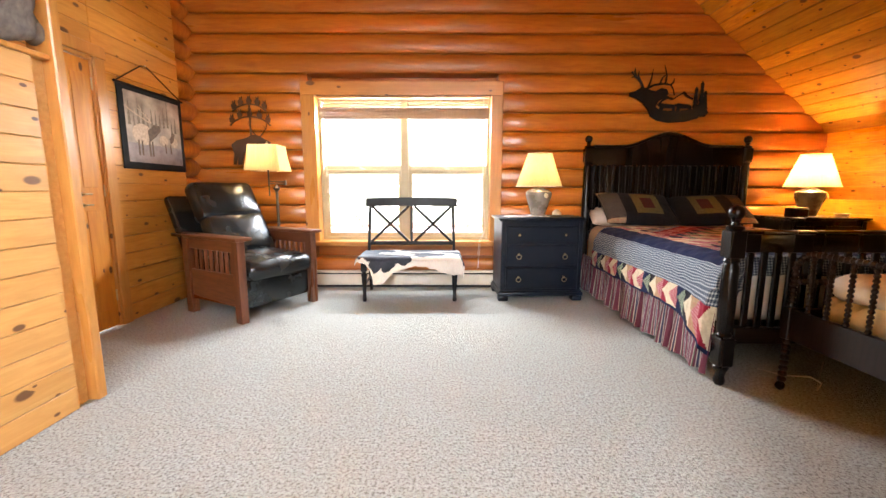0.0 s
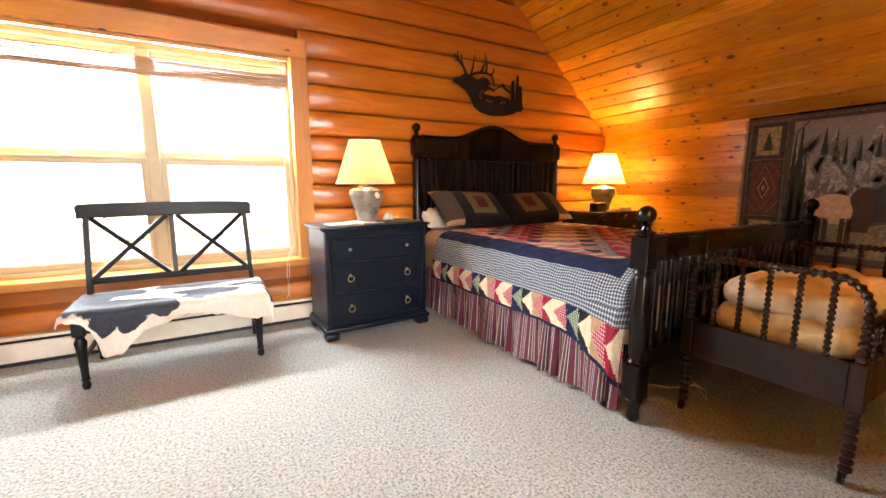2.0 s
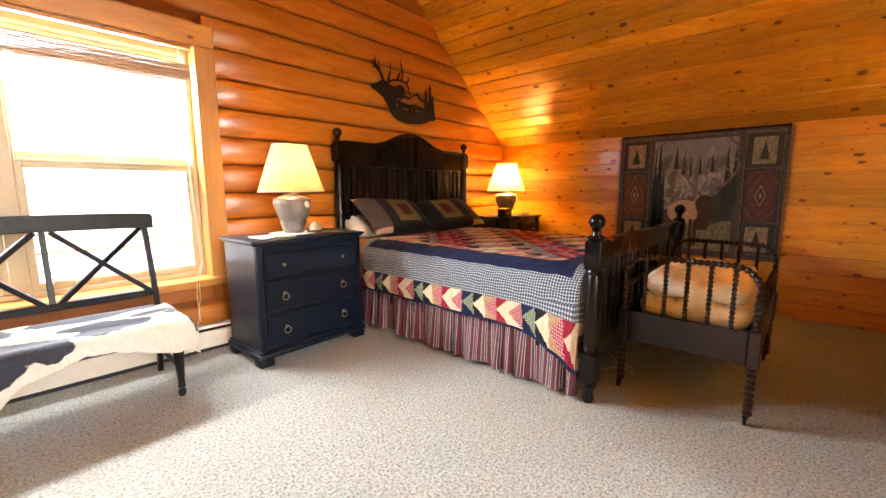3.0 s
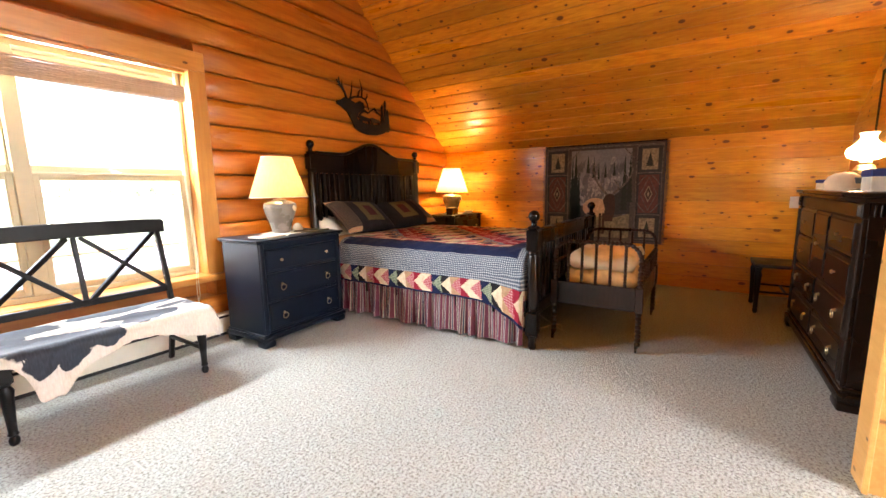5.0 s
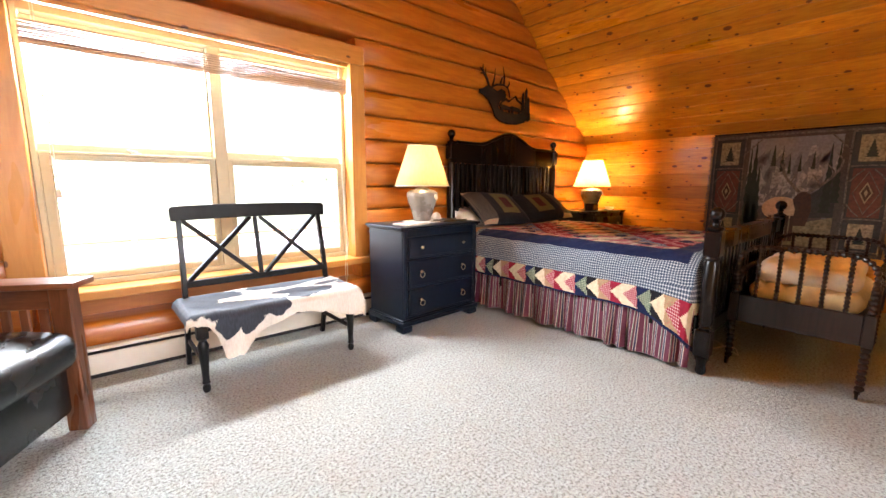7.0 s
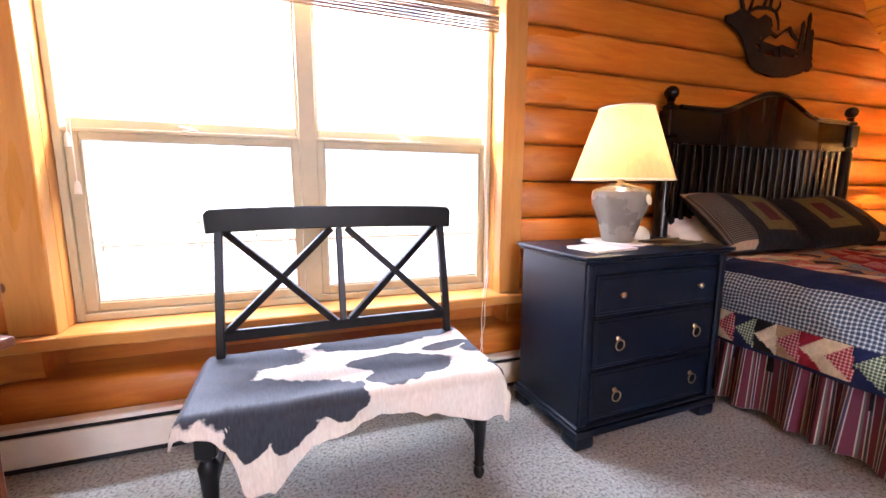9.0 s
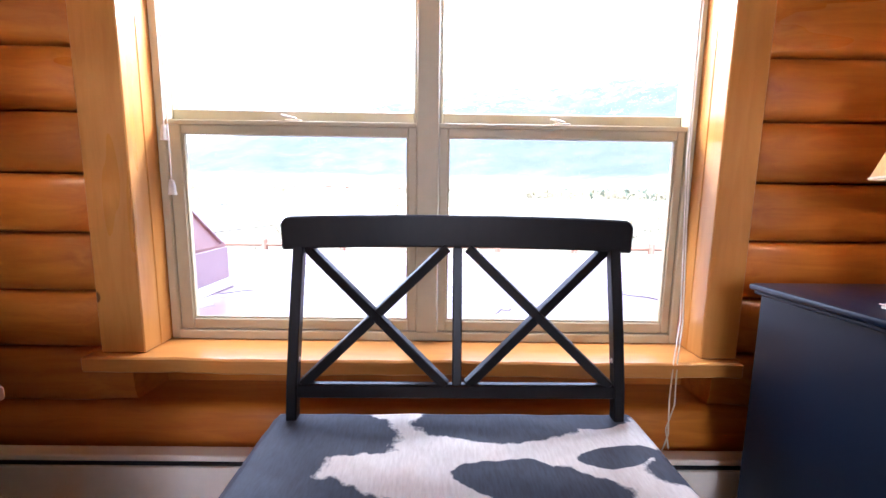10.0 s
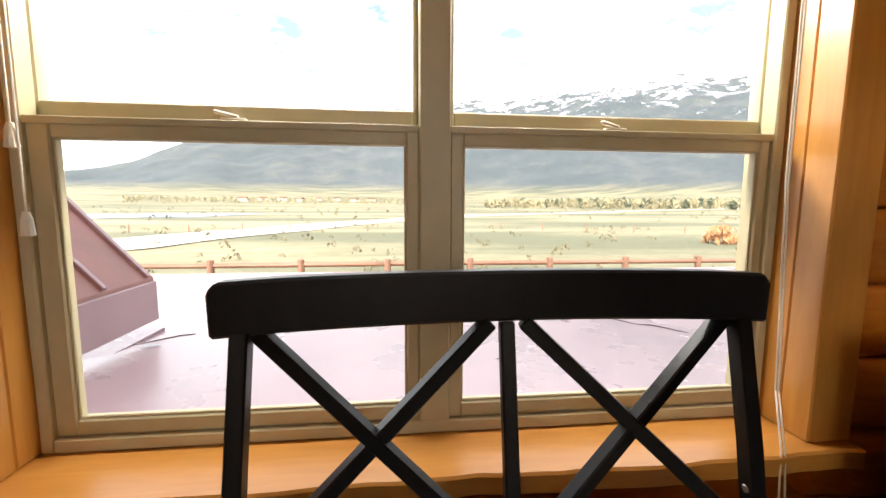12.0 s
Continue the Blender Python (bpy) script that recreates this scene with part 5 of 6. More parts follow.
for z in (0.62, 0.76, 0.92):
    part("back_slat", bx(-0.165, 0.165, 0.195 + (z - 0.44) * 0.165, 0.211 + (z - 0.44) * 0.165, z, z + 0.06, 0.004), BLACK_PAINT, ch)

# ---- recliner ----
rec = thing("recliner", "black leather recliner with slatted oak mission arms", "armchair", pose(-1.278, 3.148, 0, 0, 0, 61))
RW, RD, AH = 0.76, 0.86, 0.715
for x in (0.0, RW):
    s = 1 if x else -1
    for y in (0.0, 0.70):
        part("leg", bx(x - 0.035, x + 0.035, y - 0.005, y + 0.075, 0, AH - 0.03, 0.004), OAK, rec)
    part("arm_top", moved(bx(x - 0.075, x + 0.075, -0.05, RD, AH - 0.029, AH, 0.007, 2), Matrix.Identity(4)), OAK_X, rec)
    part("arm_rail", bx(x - 0.014, x + 0.014, 0.07, 0.70, 0.585, AH - 0.0295), OAK_X, rec)
    part("arm_panel", bx(x - 0.014, x + 0.014, 0.07, 0.70, 0.13, 0.40), OAK_X, rec)
    for k in range(8):
        part("arm_slat", bx(x - 0.008, x + 0.008, 0.105 + 0.072 * k, 0.14 + 0.072 * k, 0.399, 0.586, 0.003), OAK, rec)
part("seat_box", bx(0.04, RW - 0.04, 0.03, 0.76, 0.10, 0.36, 0.03, 3), LEATHER, rec)


def cushion(w2, d2, h2, bulge=0.04):
    b = bx(-w2 / 2, w2 / 2, -d2 / 2, d2 / 2, 0, h2, min(w2, d2, h2) * 0.42, 5)
    bmesh.ops.subdivide_edges(b, edges=[e for e in b.edges if e.calc_length() > 0.15], cuts=7, use_grid_fill=True)
    for v in b.verts:
        fx, fy = v.co.x / w2 * 2, v.co.y / d2 * 2
        k = (1 - min(1, fx * fx)) * (1 - min(1, fy * fy))
        v.co.z += (bulge * k + 0.008 * noise.noise(v.co * 8)) * (1 if v.co.z > h2 / 2 else 0)
        v.co.y += 0.006 * noise.noise(v.co * 6 + Vector((3, 1, 4)))
    return b


part("seat_cushion", moved(cushion(RW - 0.09, 0.66, 0.17), pose(RW / 2, 0.29, 0.345, 4)), LEATHER, rec)
part("lower_back_cushion", moved(cushion(RW - 0.15, 0.42, 0.17), pose(RW / 2, 0.645, 0.63, 63)), LEATHER, rec)
part("head_cushion", moved(cushion(RW - 0.13, 0.40, 0.17, 0.04), pose(RW / 2, 0.82, 0.93, 62)), LEATHER, rec)
part("back_frame", moved(bx(-RW / 2 + 0.03, RW / 2 - 0.03, -0.06, 0.02, 0, 0.86, 0.03, 3), pose(RW / 2, 0.75, 0.25, -27)), LEATHER, rec)

# ---- floor lamp ----
fl = thing("floor_lamp", "lit swing-arm floor lamp with a square cream shade", "floor lamp", pose(-1.375, 4.17, 0))
part("base", lathe([(0.14, 0), (0.145, 0.012), (0.12, 0.025), (0.03, 0.04), (0.018, 0.06)], 28), BRONZE, fl)
part("pole", lathe([(0.014, 0.06), (0.014, 1.08), (0.030, 1.10), (0.034, 1.112), (0.016, 1.13), (0.010, 1.145)], 14), BRONZE, fl)
for z in (1.15, 1.172):
    part("swing_arm", tube([(0, 0, z), (0.10, -0.02, z), (0.105, -0.024, z)], 0.005, 8), BRONZE, fl)
    part("swing_arm", tube([(0.105, -0.024, z + 0.006), (0.0, -0.05, z + 0.006), (-0.055, -0.05, z + 0.006)], 0.005, 8), BRONZE, fl)
part("hinge", lathe([(0.010, 1.14), (0.010, 1.19)], 10), BRONZE, fl, m=pose(0.105, -0.024, 0))
part("stem", lathe([(0.008, 1.03), (0.008, 1.34), (0.012, 1.35), (0.012, 1.40)], 10), BRONZE, fl, m=pose(-0.055, -0.05, 0))
shp = bmesh.new()
rows = []
for z, a in ((1.285, 0.182), (1.35, 0.168), (1.42, 0.156), (1.49, 0.147), (1.535, 0.143)):
    c = a * 0.86
    rows.append([shp.verts.new((x, y, z)) for x, y in ((-c, -a), (c, -a), (a, -c), (a, c), (c, a), (-c, a), (-a, c), (-a, -c))])
for a, b in zip(rows, rows[1:]):
    for i in range(8):
        shp.faces.new((a[i], a[(i + 1) % 8], b[(i + 1) % 8], b[i]))
part("shade", shp, SHADE, fl, "square cream fabric shade", pose(-0.055, -0.05, 0))
part("finial", lathe([(0.006, 1.54), (0.012, 1.555), (0.006, 1.57), (0.003, 1.58)], 10), BRASS, fl, m=pose(-0.055, -0.05, 0))
part("spider", join(tube([(-0.197, -0.05, 1.53), (0.087, -0.05, 1.53)], 0.003, 6), tube([(-0.055, -0.05, 1.40), (-0.055, -0.05, 1.55)], 0.004, 6)), BRASS, fl)


# ---- metal silhouettes ----
def antlers(x, z, k, lean):
    """Branching antler beams, as flat bars in x and z."""
    out = []
    for s, dx in ((-1, 0.0), (1, 0.05)):
        beam = [(x + dx * k, 0, z)]
        for q in range(6):
            f = (q + 1) / 6
            beam.append((x + k * (dx + s * 0.16 * math.sin(f * 1.7) + lean * f), 0, z + k * 0.26 * f))
        out.append(tube(beam, 0.007 * k * 1.6, 6, [0.011 * k * (1.25 - 0.12 * i) for i in range(7)]))
        for q in (1, 3, 5):
            px, _, pz = beam[q]
            out.append(tube([(px, 0, pz), (px + s * 0.02 * k - 0.01 * k, 0, pz + 0.05 * k), (px - s * 0.015 * k - 0.02 * k, 0, pz + 0.11 * k)], 0.006 * k, 6, [0.009 * k, 0.007 * k, 0.003 * k]))
    return out


elk = thing("elk_wall_art", "black metal elk silhouette hung on the logs", "wall art", pose(2.77, 4.462, 2.045))
head = [(-0.42, 0.085), (-0.36, 0.10), (-0.30, 0.14), (-0.25, 0.135), (-0.20, 0.115), (-0.14, 0.10), (-0.08, 0.135), (-0.02, 0.12), (0.0, 0.075), (-0.04, 0.03), (-0.10, 0.0), (-0.12, -0.035), (-0.13, -0.06), (-0.09, -0.09), (0.0, -0.10), (0.12, -0.10), (0.22, -0.09), (0.30, -0.07), (0.38, -0.05), (0.40, -0.10), (0.33, -0.18), (0.20, -0.215), (0.02, -0.225), (-0.10, -0.205), (-0.18, -0.16), (-0.22, -0.08), (-0.28, -0.01), (-0.36, 0.035), (-0.42, 0.05)]
part("elk_head", prism(head, -0.006, 0.006), IRON, elk)
for beam, girth in (([(-0.27, 0.12), (-0.30, 0.19), (-0.36, 0.25), (-0.41, 0.30)], 0.012), ([(-0.25, 0.12), (-0.16, 0.165), (-0.05, 0.18), (0.02, 0.165), (0.05, 0.12), (0.065, 0.06)], 0.011)):
    part("antler", tube([(x, 0, z) for x, z in beam], girth, 6, [girth * (1.2 - 0.8 * k / len(beam)) for k in range(len(beam))]), IRON, elk)
for tine in ([(-0.31, 0.20), (-0.335, 0.26), (-0.33, 0.31)], [(-0.35, 0.24), (-0.38, 0.25), (-0.415, 0.24)], [(-0.36, 0.25), (-0.375, 0.30), (-0.37, 0.34)],
             [(-0.22, 0.14), (-0.195, 0.22), (-0.18, 0.33)], [(-0.10, 0.175), (-0.075, 0.24), (-0.03, 0.28)], [(-0.04, 0.18), (-0.03, 0.26), (-0.06, 0.37)], [(0.02, 0.165), (0.05, 0.20), (0.05, 0.235)]):
    part("tine", tube([(x, 0, z) for x, z in tine], 0.009, 6, [0.011, 0.008, 0.003]), IRON, elk)
hills = [(-0.10, -0.02), (-0.06, 0.02), (-0.02, 0.06), (0.01, 0.045), (0.06, 0.03), (0.12, 0.07), (0.17, 0.10), (0.21, 0.06), (0.27, 0.03), (0.27, 0.015), (0.2, 0.04), (0.16, 0.075), (0.11, 0.05), (0.05, 0.01), (0.0, 0.025), (-0.05, 0.0), (-0.09, -0.035)]
part("ridge_line", prism(hills, -0.005, 0.005), IRON, elk)
for x0, k in ((0.0, 1.3), (0.18, 1.2)):
    small = [(x0 - 0.07 * k, -0.112), (x0 - 0.065 * k, -0.062), (x0 - 0.09 * k, -0.037), (x0 - 0.06 * k, -0.022), (x0 + 0.05 * k, -0.037), (x0 + 0.065 * k, -0.057), (x0 + 0.06 * k, -0.112), (x0 + 0.045 * k, -0.112), (x0 + 0.04 * k, -0.075), (x0 - 0.03 * k, -0.075), (x0 - 0.045 * k, -0.112)]
    part("small_elk", prism(small, -0.005, 0.005), IRON, elk)
for x, h in ((0.30, 0.24), (0.36, 0.30), (0.40, 0.20)):
    tree = [(x - 0.010, -0.16)]
    for q in range(5):
        tree += [(x - 0.045 + 0.008 * q, -0.12 + h * q / 5), (x - 0.018, -0.10 + h * (q + 0.6) / 5)]
    tree += [(x, -0.13 + h + 0.04)]
    for q in range(4, -1, -1):
        tree += [(x + 0.018, -0.10 + h * (q + 0.6) / 5), (x + 0.045 - 0.008 * q, -0.12 + h * q / 5)]
    tree += [(x + 0.010, -0.16)]
    part("pine_tree", prism(tree, -0.004, 0.004), IRON, elk)
part("hook", tube([(0, 0.0, -0.0), (0, 0.02, 0.0), (0, 0.03, 0.0)], 0.004, 6), IRON, elk, m=pose(-0.15, 0, 0.06))

RUST = plain("rusted_iron", (0.085, 0.036, 0.015), 0.6, 0.2)
mo = thing("moose_wall_art", "dark metal moose silhouette with arched rows hung on logs", "wall art", pose(-1.735, 4.452, 1.725))
for r0, zc, a_half in ((0.26, -0.04, 60), (0.22, 0.12, 60)):
    ang = [radians(90 + a_half - 2 * a_half * k / 16) for k in range(17)]
    part("arch", prism([(r0 * math.cos(a), zc + r0 * 0.75 * math.sin(a)) for a in ang] + [((r0 - 0.018) * math.cos(a), zc + (r0 - 0.018) * 0.75 * math.sin(a)) for a in ang[::-1]], -0.005, 0.005), RUST, mo)
    for k in range(5):
        a = radians(90 + a_half - 2 * a_half * (k + 0.5) / 5)
        px, pz = r0 * math.cos(a), zc + r0 * 0.75 * math.sin(a) - 0.004
        part("figure", prism([(px - 0.022, pz), (px - 0.030, pz + 0.045), (px - 0.012, pz + 0.06), (px - 0.014, pz + 0.09), (px, pz + 0.07), (px + 0.016, pz + 0.095), (px + 0.014, pz + 0.055), (px + 0.030, pz + 0.04), (px + 0.020, pz)], -0.004, 0.004), RUST, mo)
moose = [(-0.21, -0.36), (-0.19, -0.24), (-0.22, -0.15), (-0.16, -0.10), (-0.05, -0.075), (0.02, -0.04), (0.08, -0.05), (0.15, -0.09), (0.21, -0.12), (0.20, -0.16), (0.12, -0.155), (0.10, -0.20), (0.09, -0.36), (0.06, -0.36), (0.04, -0.22), (-0.08, -0.23), (-0.12, -0.36), (-0.16, -0.36), (-0.15, -0.24), (-0.18, -0.36)]
part("moose", prism(moose, -0.006, 0.006), RUST, mo)
for b in antlers(0.07, -0.06, 0.5, 0.0):
    part("antler", b, RUST, mo)
part("hook", tube([(0, 0, 0.13), (0, 0.02, 0.13), (0, 0.032, 0.13)], 0.004, 6), RUST, mo)
part("hanger", bx(-0.008, 0.008, -0.004, 0.004, -0.08, 0.27, 0.001), RUST, mo)


# ---- tapestry and hanging ----
def weave(name, c, vary=0.35):
    return plain(name, c, 0.95, vary=vary, scale=45, bump=0.5)


T_BASE, T_BROWN, T_DARK, T_SKY = weave("weave_ground", (0.07, 0.058, 0.052)), weave("weave_brown", (0.10, 0.04, 0.032)), weave("weave_dark", (0.036, 0.038, 0.038)), weave("weave_sky", (0.20, 0.195, 0.205), 0.2)
T_ROCK, T_CREAM, T_TREE, T_GRASS = weave("weave_rock", (0.25, 0.235, 0.225), 0.6), weave("weave_cream", (0.25, 0.20, 0.125), 0.5), weave("weave_tree", (0.022, 0.032, 0.024)), weave("weave_grass", (0.17, 0.145, 0.09), 0.5)
T_BUFF, T_MANE, T_TWIG = weave("weave_buff", (0.44, 0.30, 0.19), 0.25), weave("weave_mane", (0.05, 0.028, 0.02)), weave("weave_twig", (0.115, 0.098, 0.085), 0.7)


def motif(name, pts, depth, mat, parent):
    """A woven motif, a hair proud of the ground cloth."""
    return part(name, prism(pts, -depth - 0.0012, -depth), mat, parent)


def rect(x0, x1, z0, z1):
    return [(x0, z0), (x1, z0), (x1, z1), (x0, z1)]


def ell(x, z, rx, rz, n=20):
    return [(x + rx * math.cos(2 * math.pi * k / n), z + rz * math.sin(2 * math.pi * k / n)) for k in range(n)]


def ragged_tree(x, w2, z0, h, steps=9):
    left = []
    for k in range(steps):
        f = k / steps
        left += [(x - w2 * (1 - f), z0 + h * f), (x - w2 * (1 - f) * 0.55, z0 + h * (f + 0.5 / steps))]
    return left + [(x, z0 + h)] + [(2 * x - a, b) for a, b in left[::-1]]


TW, TH = 1.41, 1.20
tap = thing("tapestry", "woven elk tapestry with a twig border on the knee wall", "tapestry", pose(EAST - 0.0215, 2.915, 0.49, 0, 0, -90))
part("cloth", bx(0, TW, -0.004, 0.001, 0, TH, 0.001), T_BASE, tap)
fringe = bmesh.new()
rnd = random.Random(8)
for side in (0, 1):
    for k in range(110):
        z = TH * (k + 0.5) / 110
        ln = rnd.uniform(0.015, 0.035)
        x0 = 0 if side == 0 else TW
        merge(fringe, bx(x0 - ln if side == 0 else x0, x0 if side == 0 else x0 + ln, -0.003, 0.0, z - 0.003, z + 0.003, 0))
tagged(part("fringe", fringe, T_TWIG, tap), kind="stuff")
motif("sky", rect(0.34, 1.05, 0.60, 1.14), 0.0045, T_SKY, tap)
rk = random.Random(4)
ridge = [(0.34, 0.45)] + [(0.34 + 0.71 * k / 22, 0.86 + 0.16 * math.sin(k * 0.9) + rk.uniform(-0.05, 0.06)) for k in range(23)] + [(1.05, 0.45)]
motif("crag", ridge, 0.006, T_ROCK, tap)
for k in range(44):
    x, z = rk.uniform(0.40, 1.0), rk.uniform(0.42, 1.0)
    motif("crag_shadow", [(x, z), (x + rk.uniform(0.02, 0.05), z + 0.05), (x + 0.03, z - rk.uniform(0.05, 0.14)), (x - 0.02, z - 0.06)], 0.0074, weave("weave_crag_shadow", (0.13, 0.125, 0.13)) if k == 0 else bpy.data.materials["weave_crag_shadow"], tap)
motif("grass", [(0.34, 0.06), (1.05, 0.06), (1.05, 0.36), (0.85, 0.30), (0.6, 0.33), (0.34, 0.28)], 0.0088, T_GRASS, tap)
motif("dark_wood", [(0.74, 0.33), (1.05, 0.36), (1.05, 0.78), (0.98, 0.74), (0.92, 0.62), (0.84, 0.56), (0.76, 0.48)], 0.0088, T_DARK, tap)
for x, w2, z0, h in ((0.40, 0.085, 0.08, 1.05), (0.36, 0.06, 0.08, 1.0), (0.44, 0.06, 0.08, 0.8), (0.62, 0.022, 0.80, 0.26), (0.68, 0.018, 0.78, 0.2), (0.76, 0.02, 0.80, 0.17), (0.86, 0.022, 0.82, 0.18), (0.98, 0.05, 0.40, 0.68), (1.04, 0.04, 0.5, 0.6), (0.55, 0.03, 0.86, 0.22)):
    motif("spruce", ragged_tree(x, w2, z0, h), 0.0102, T_TREE, tap)
motif("elk_body", ell(0.65, 0.43, 0.15, 0.12), 0.0116, T_BUFF, tap)
for x in (0.56, 0.60, 0.70, 0.74):
    motif("elk_leg", rect(x, x + 0.03, 0.10, 0.36), 0.0116 if x < 0.65 else 0.013, T_MANE, tap)
motif("elk_mane", [(0.75, 0.26), (0.86, 0.26), (0.89, 0.42), (0.88, 0.54), (0.86, 0.60), (0.78, 0.60), (0.74, 0.52), (0.77, 0.42)], 0.0130, T_MANE, tap)
for b in antlers(0.79, 0.59, 1.15, 0.03):
    part("antler", moved(b, Matrix.Translation((0, -0.0155, 0)) @ Matrix.Diagonal((1, 0.12, 1, 1))), T_TWIG, tap)
for x0, x1 in ((0.03, 0.30), (1.11, 1.38)):
    mid = (x0 + x1) / 2
    motif("border_panel", rect(x0, x1, 0.03, 1.17), 0.0045, T_DARK, tap)
    for z0, z1 in ((0.86, 1.14), (0.06, 0.33)):
        motif("cream_panel", rect(x0 + 0.05, x1 - 0.05, z0 + 0.02, z1 - 0.02), 0.006, T_CREAM, tap)
        motif("small_pine", ragged_tree(mid, 0.05, z0 + 0.06, 0.16, 6), 0.0074, T_TREE, tap)
    motif("lozenge_panel", rect(x0 + 0.03, x1 - 0.03, 0.37, 0.82), 0.006, T_BROWN, tap)
    for rz, rx, mt in ((0.20, 0.092, T_TWIG), (0.185, 0.085, T_BROWN), (0.10, 0.045, T_CREAM), (0.08, 0.033, T_MANE), (0.035, 0.014, T_CREAM)):
        motif("lozenge", [(mid - rx, 0.595), (mid, 0.595 - rz), (mid + rx, 0.595), (mid, 0.595 + rz)], 0.0074 + 0.0013 * (0.21 - rz) / 0.025 * 0.6, mt, tap)
    for sx in (-1, 1):
        for sz in (-1, 1):
            part("twig", tube([(mid + sx * 0.03, -0.0095, 0.595 + sz * 0.215), (mid + sx * 0.075, -0.0095, 0.595 + sz * 0.17), (mid + sx * 0.118, -0.0095, 0.595 + sz * 0.105)], 0.006, 6), T_TWIG, tap)
    for x in (x0, x1):
        part("twig", tube([(x, -0.0085, 0.03), (x + 0.006, -0.0085, 0.4), (x - 0.004, -0.0085, 0.8), (x, -0.0085, 1.17)], 0.0075, 6), T_TWIG, tap)
    for z in (0.05, 0.35, 0.84, 1.155):
        part("twig", tube([(x0, -0.009, z), (mid, -0.009, z + 0.006), (x1, -0.009, z)], 0.007, 6), T_TWIG, tap)
part("twig", tube([(0.03, -0.009, 1.17), (0.7, -0.009, 1.175), (1.38, -0.009, 1.17)], 0.008, 6), T_TWIG, tap)
part("twig", tube([(0.31, -0.012, 1.0), (0.45, -0.012, 1.15)], 0.007, 6), T_TWIG, tap)
part("twig", tube([(1.10, -0.012, 1.0), (0.96, -0.012, 1.15)], 0.007, 6), T_TWIG, tap)
part("hanging_rod", tube([(0.0, -0.004, TH + 0.008), (TW, -0.004, TH + 0.008)], 0.009, 8), EBONY, tap)

pic = thing("picture_hanging", "black-bordered elk picture hung by a cord", "picture", pose(WEST + 0.002, 3.31, 1.268, 0, 0, 90))
PWW, PH = 0.80, 0.69
part("backing", bx(0, PWW, -0.012, -0.001, 0, PH, 0.003), plain("black_felt", (0.012, 0.013, 0.014), 0.9), pic)
P_MIST, P_WATER, P_BUFF, P_TREE = plain("print_mist", (0.36, 0.30, 0.24), 0.9, vary=0.45, scale=7), plain("print_water", (0.27, 0.23, 0.22), 0.9, vary=0.35, scale=9), weave("print_buff", (0.52, 0.40, 0.29), 0.25), weave("print_dark", (0.15, 0.105, 0.075))
motif("forest", rect(0.06, PWW - 0.05, 0.06, PH - 0.05), 0.0125, P_MIST, pic)
motif("water", rect(0.06, PWW - 0.05, 0.06, 0.22), 0.0138, P_WATER, pic)
rk = random.Random(12)
for k in range(12):
    x = 0.1 + 0.58 * k / 11
    motif("far_tree", ragged_tree(x, rk.uniform(0.015, 0.03), 0.30 + rk.uniform(0, 0.1), rk.uniform(0.12, 0.26), 5), 0.0138, weave("print_far_tree", (0.20, 0.165, 0.12)) if k == 0 else bpy.data.materials["print_far_tree"], pic)
motif("elk_body", ell(0.24, 0.30, 0.125, 0.090), 0.0152, P_BUFF, pic)
motif("elk_neck", [(0.31, 0.24), (0.40, 0.30), (0.47, 0.36), (0.45, 0.40), (0.38, 0.40), (0.30, 0.34)], 0.0165, P_TREE, pic)
for x in (0.17, 0.21, 0.30, 0.335):
    motif("elk_leg", rect(x, x + 0.018, 0.12, 0.25), 0.0165, P_TREE, pic)
motif("elk_body", ell(0.50, 0.275, 0.06, 0.045), 0.0152, P_BUFF, pic)
motif("elk_body", ell(0.645, 0.27, 0.05, 0.045), 0.0152, P_BUFF, pic)
motif("elk_neck", [(0.59, 0.25), (0.63, 0.28), (0.66, 0.35), (0.63, 0.36), (0.58, 0.30)], 0.0165, P_TREE, pic)
for x in (0.51, 0.58):
    motif("elk_leg", rect(x, x + 0.014, 0.16, 0.25), 0.0165, P_TREE, pic)
for b in antlers(0.33, 0.41, 0.40, -0.55):
    part("antler", moved(b, Matrix.Translation((0, -0.0182, 0)) @ Matrix.Diagonal((1, 0.2, 1, 1))), P_BUFF, pic)
part("rod", tube([(-0.02, -0.012, PH - 0.005), (PWW + 0.02, -0.012, PH - 0.005)], 0.011, 8), IRON, pic)
part("cord", tube([(0.0, -0.010, PH), (0.30, -0.008, PH + 0.19), (0.36, -0.008, PH + 0.205), (PWW, -0.010, PH)], 0.005, 6), IRON, pic)
part("nail", lathe([(0.003, 0), (0.003, 0.02), (0.007, 0.021), (0.007, 0.023)], 8), STEEL, pic, m=pose(0.34, 0.0, PH + 0.20, 90))

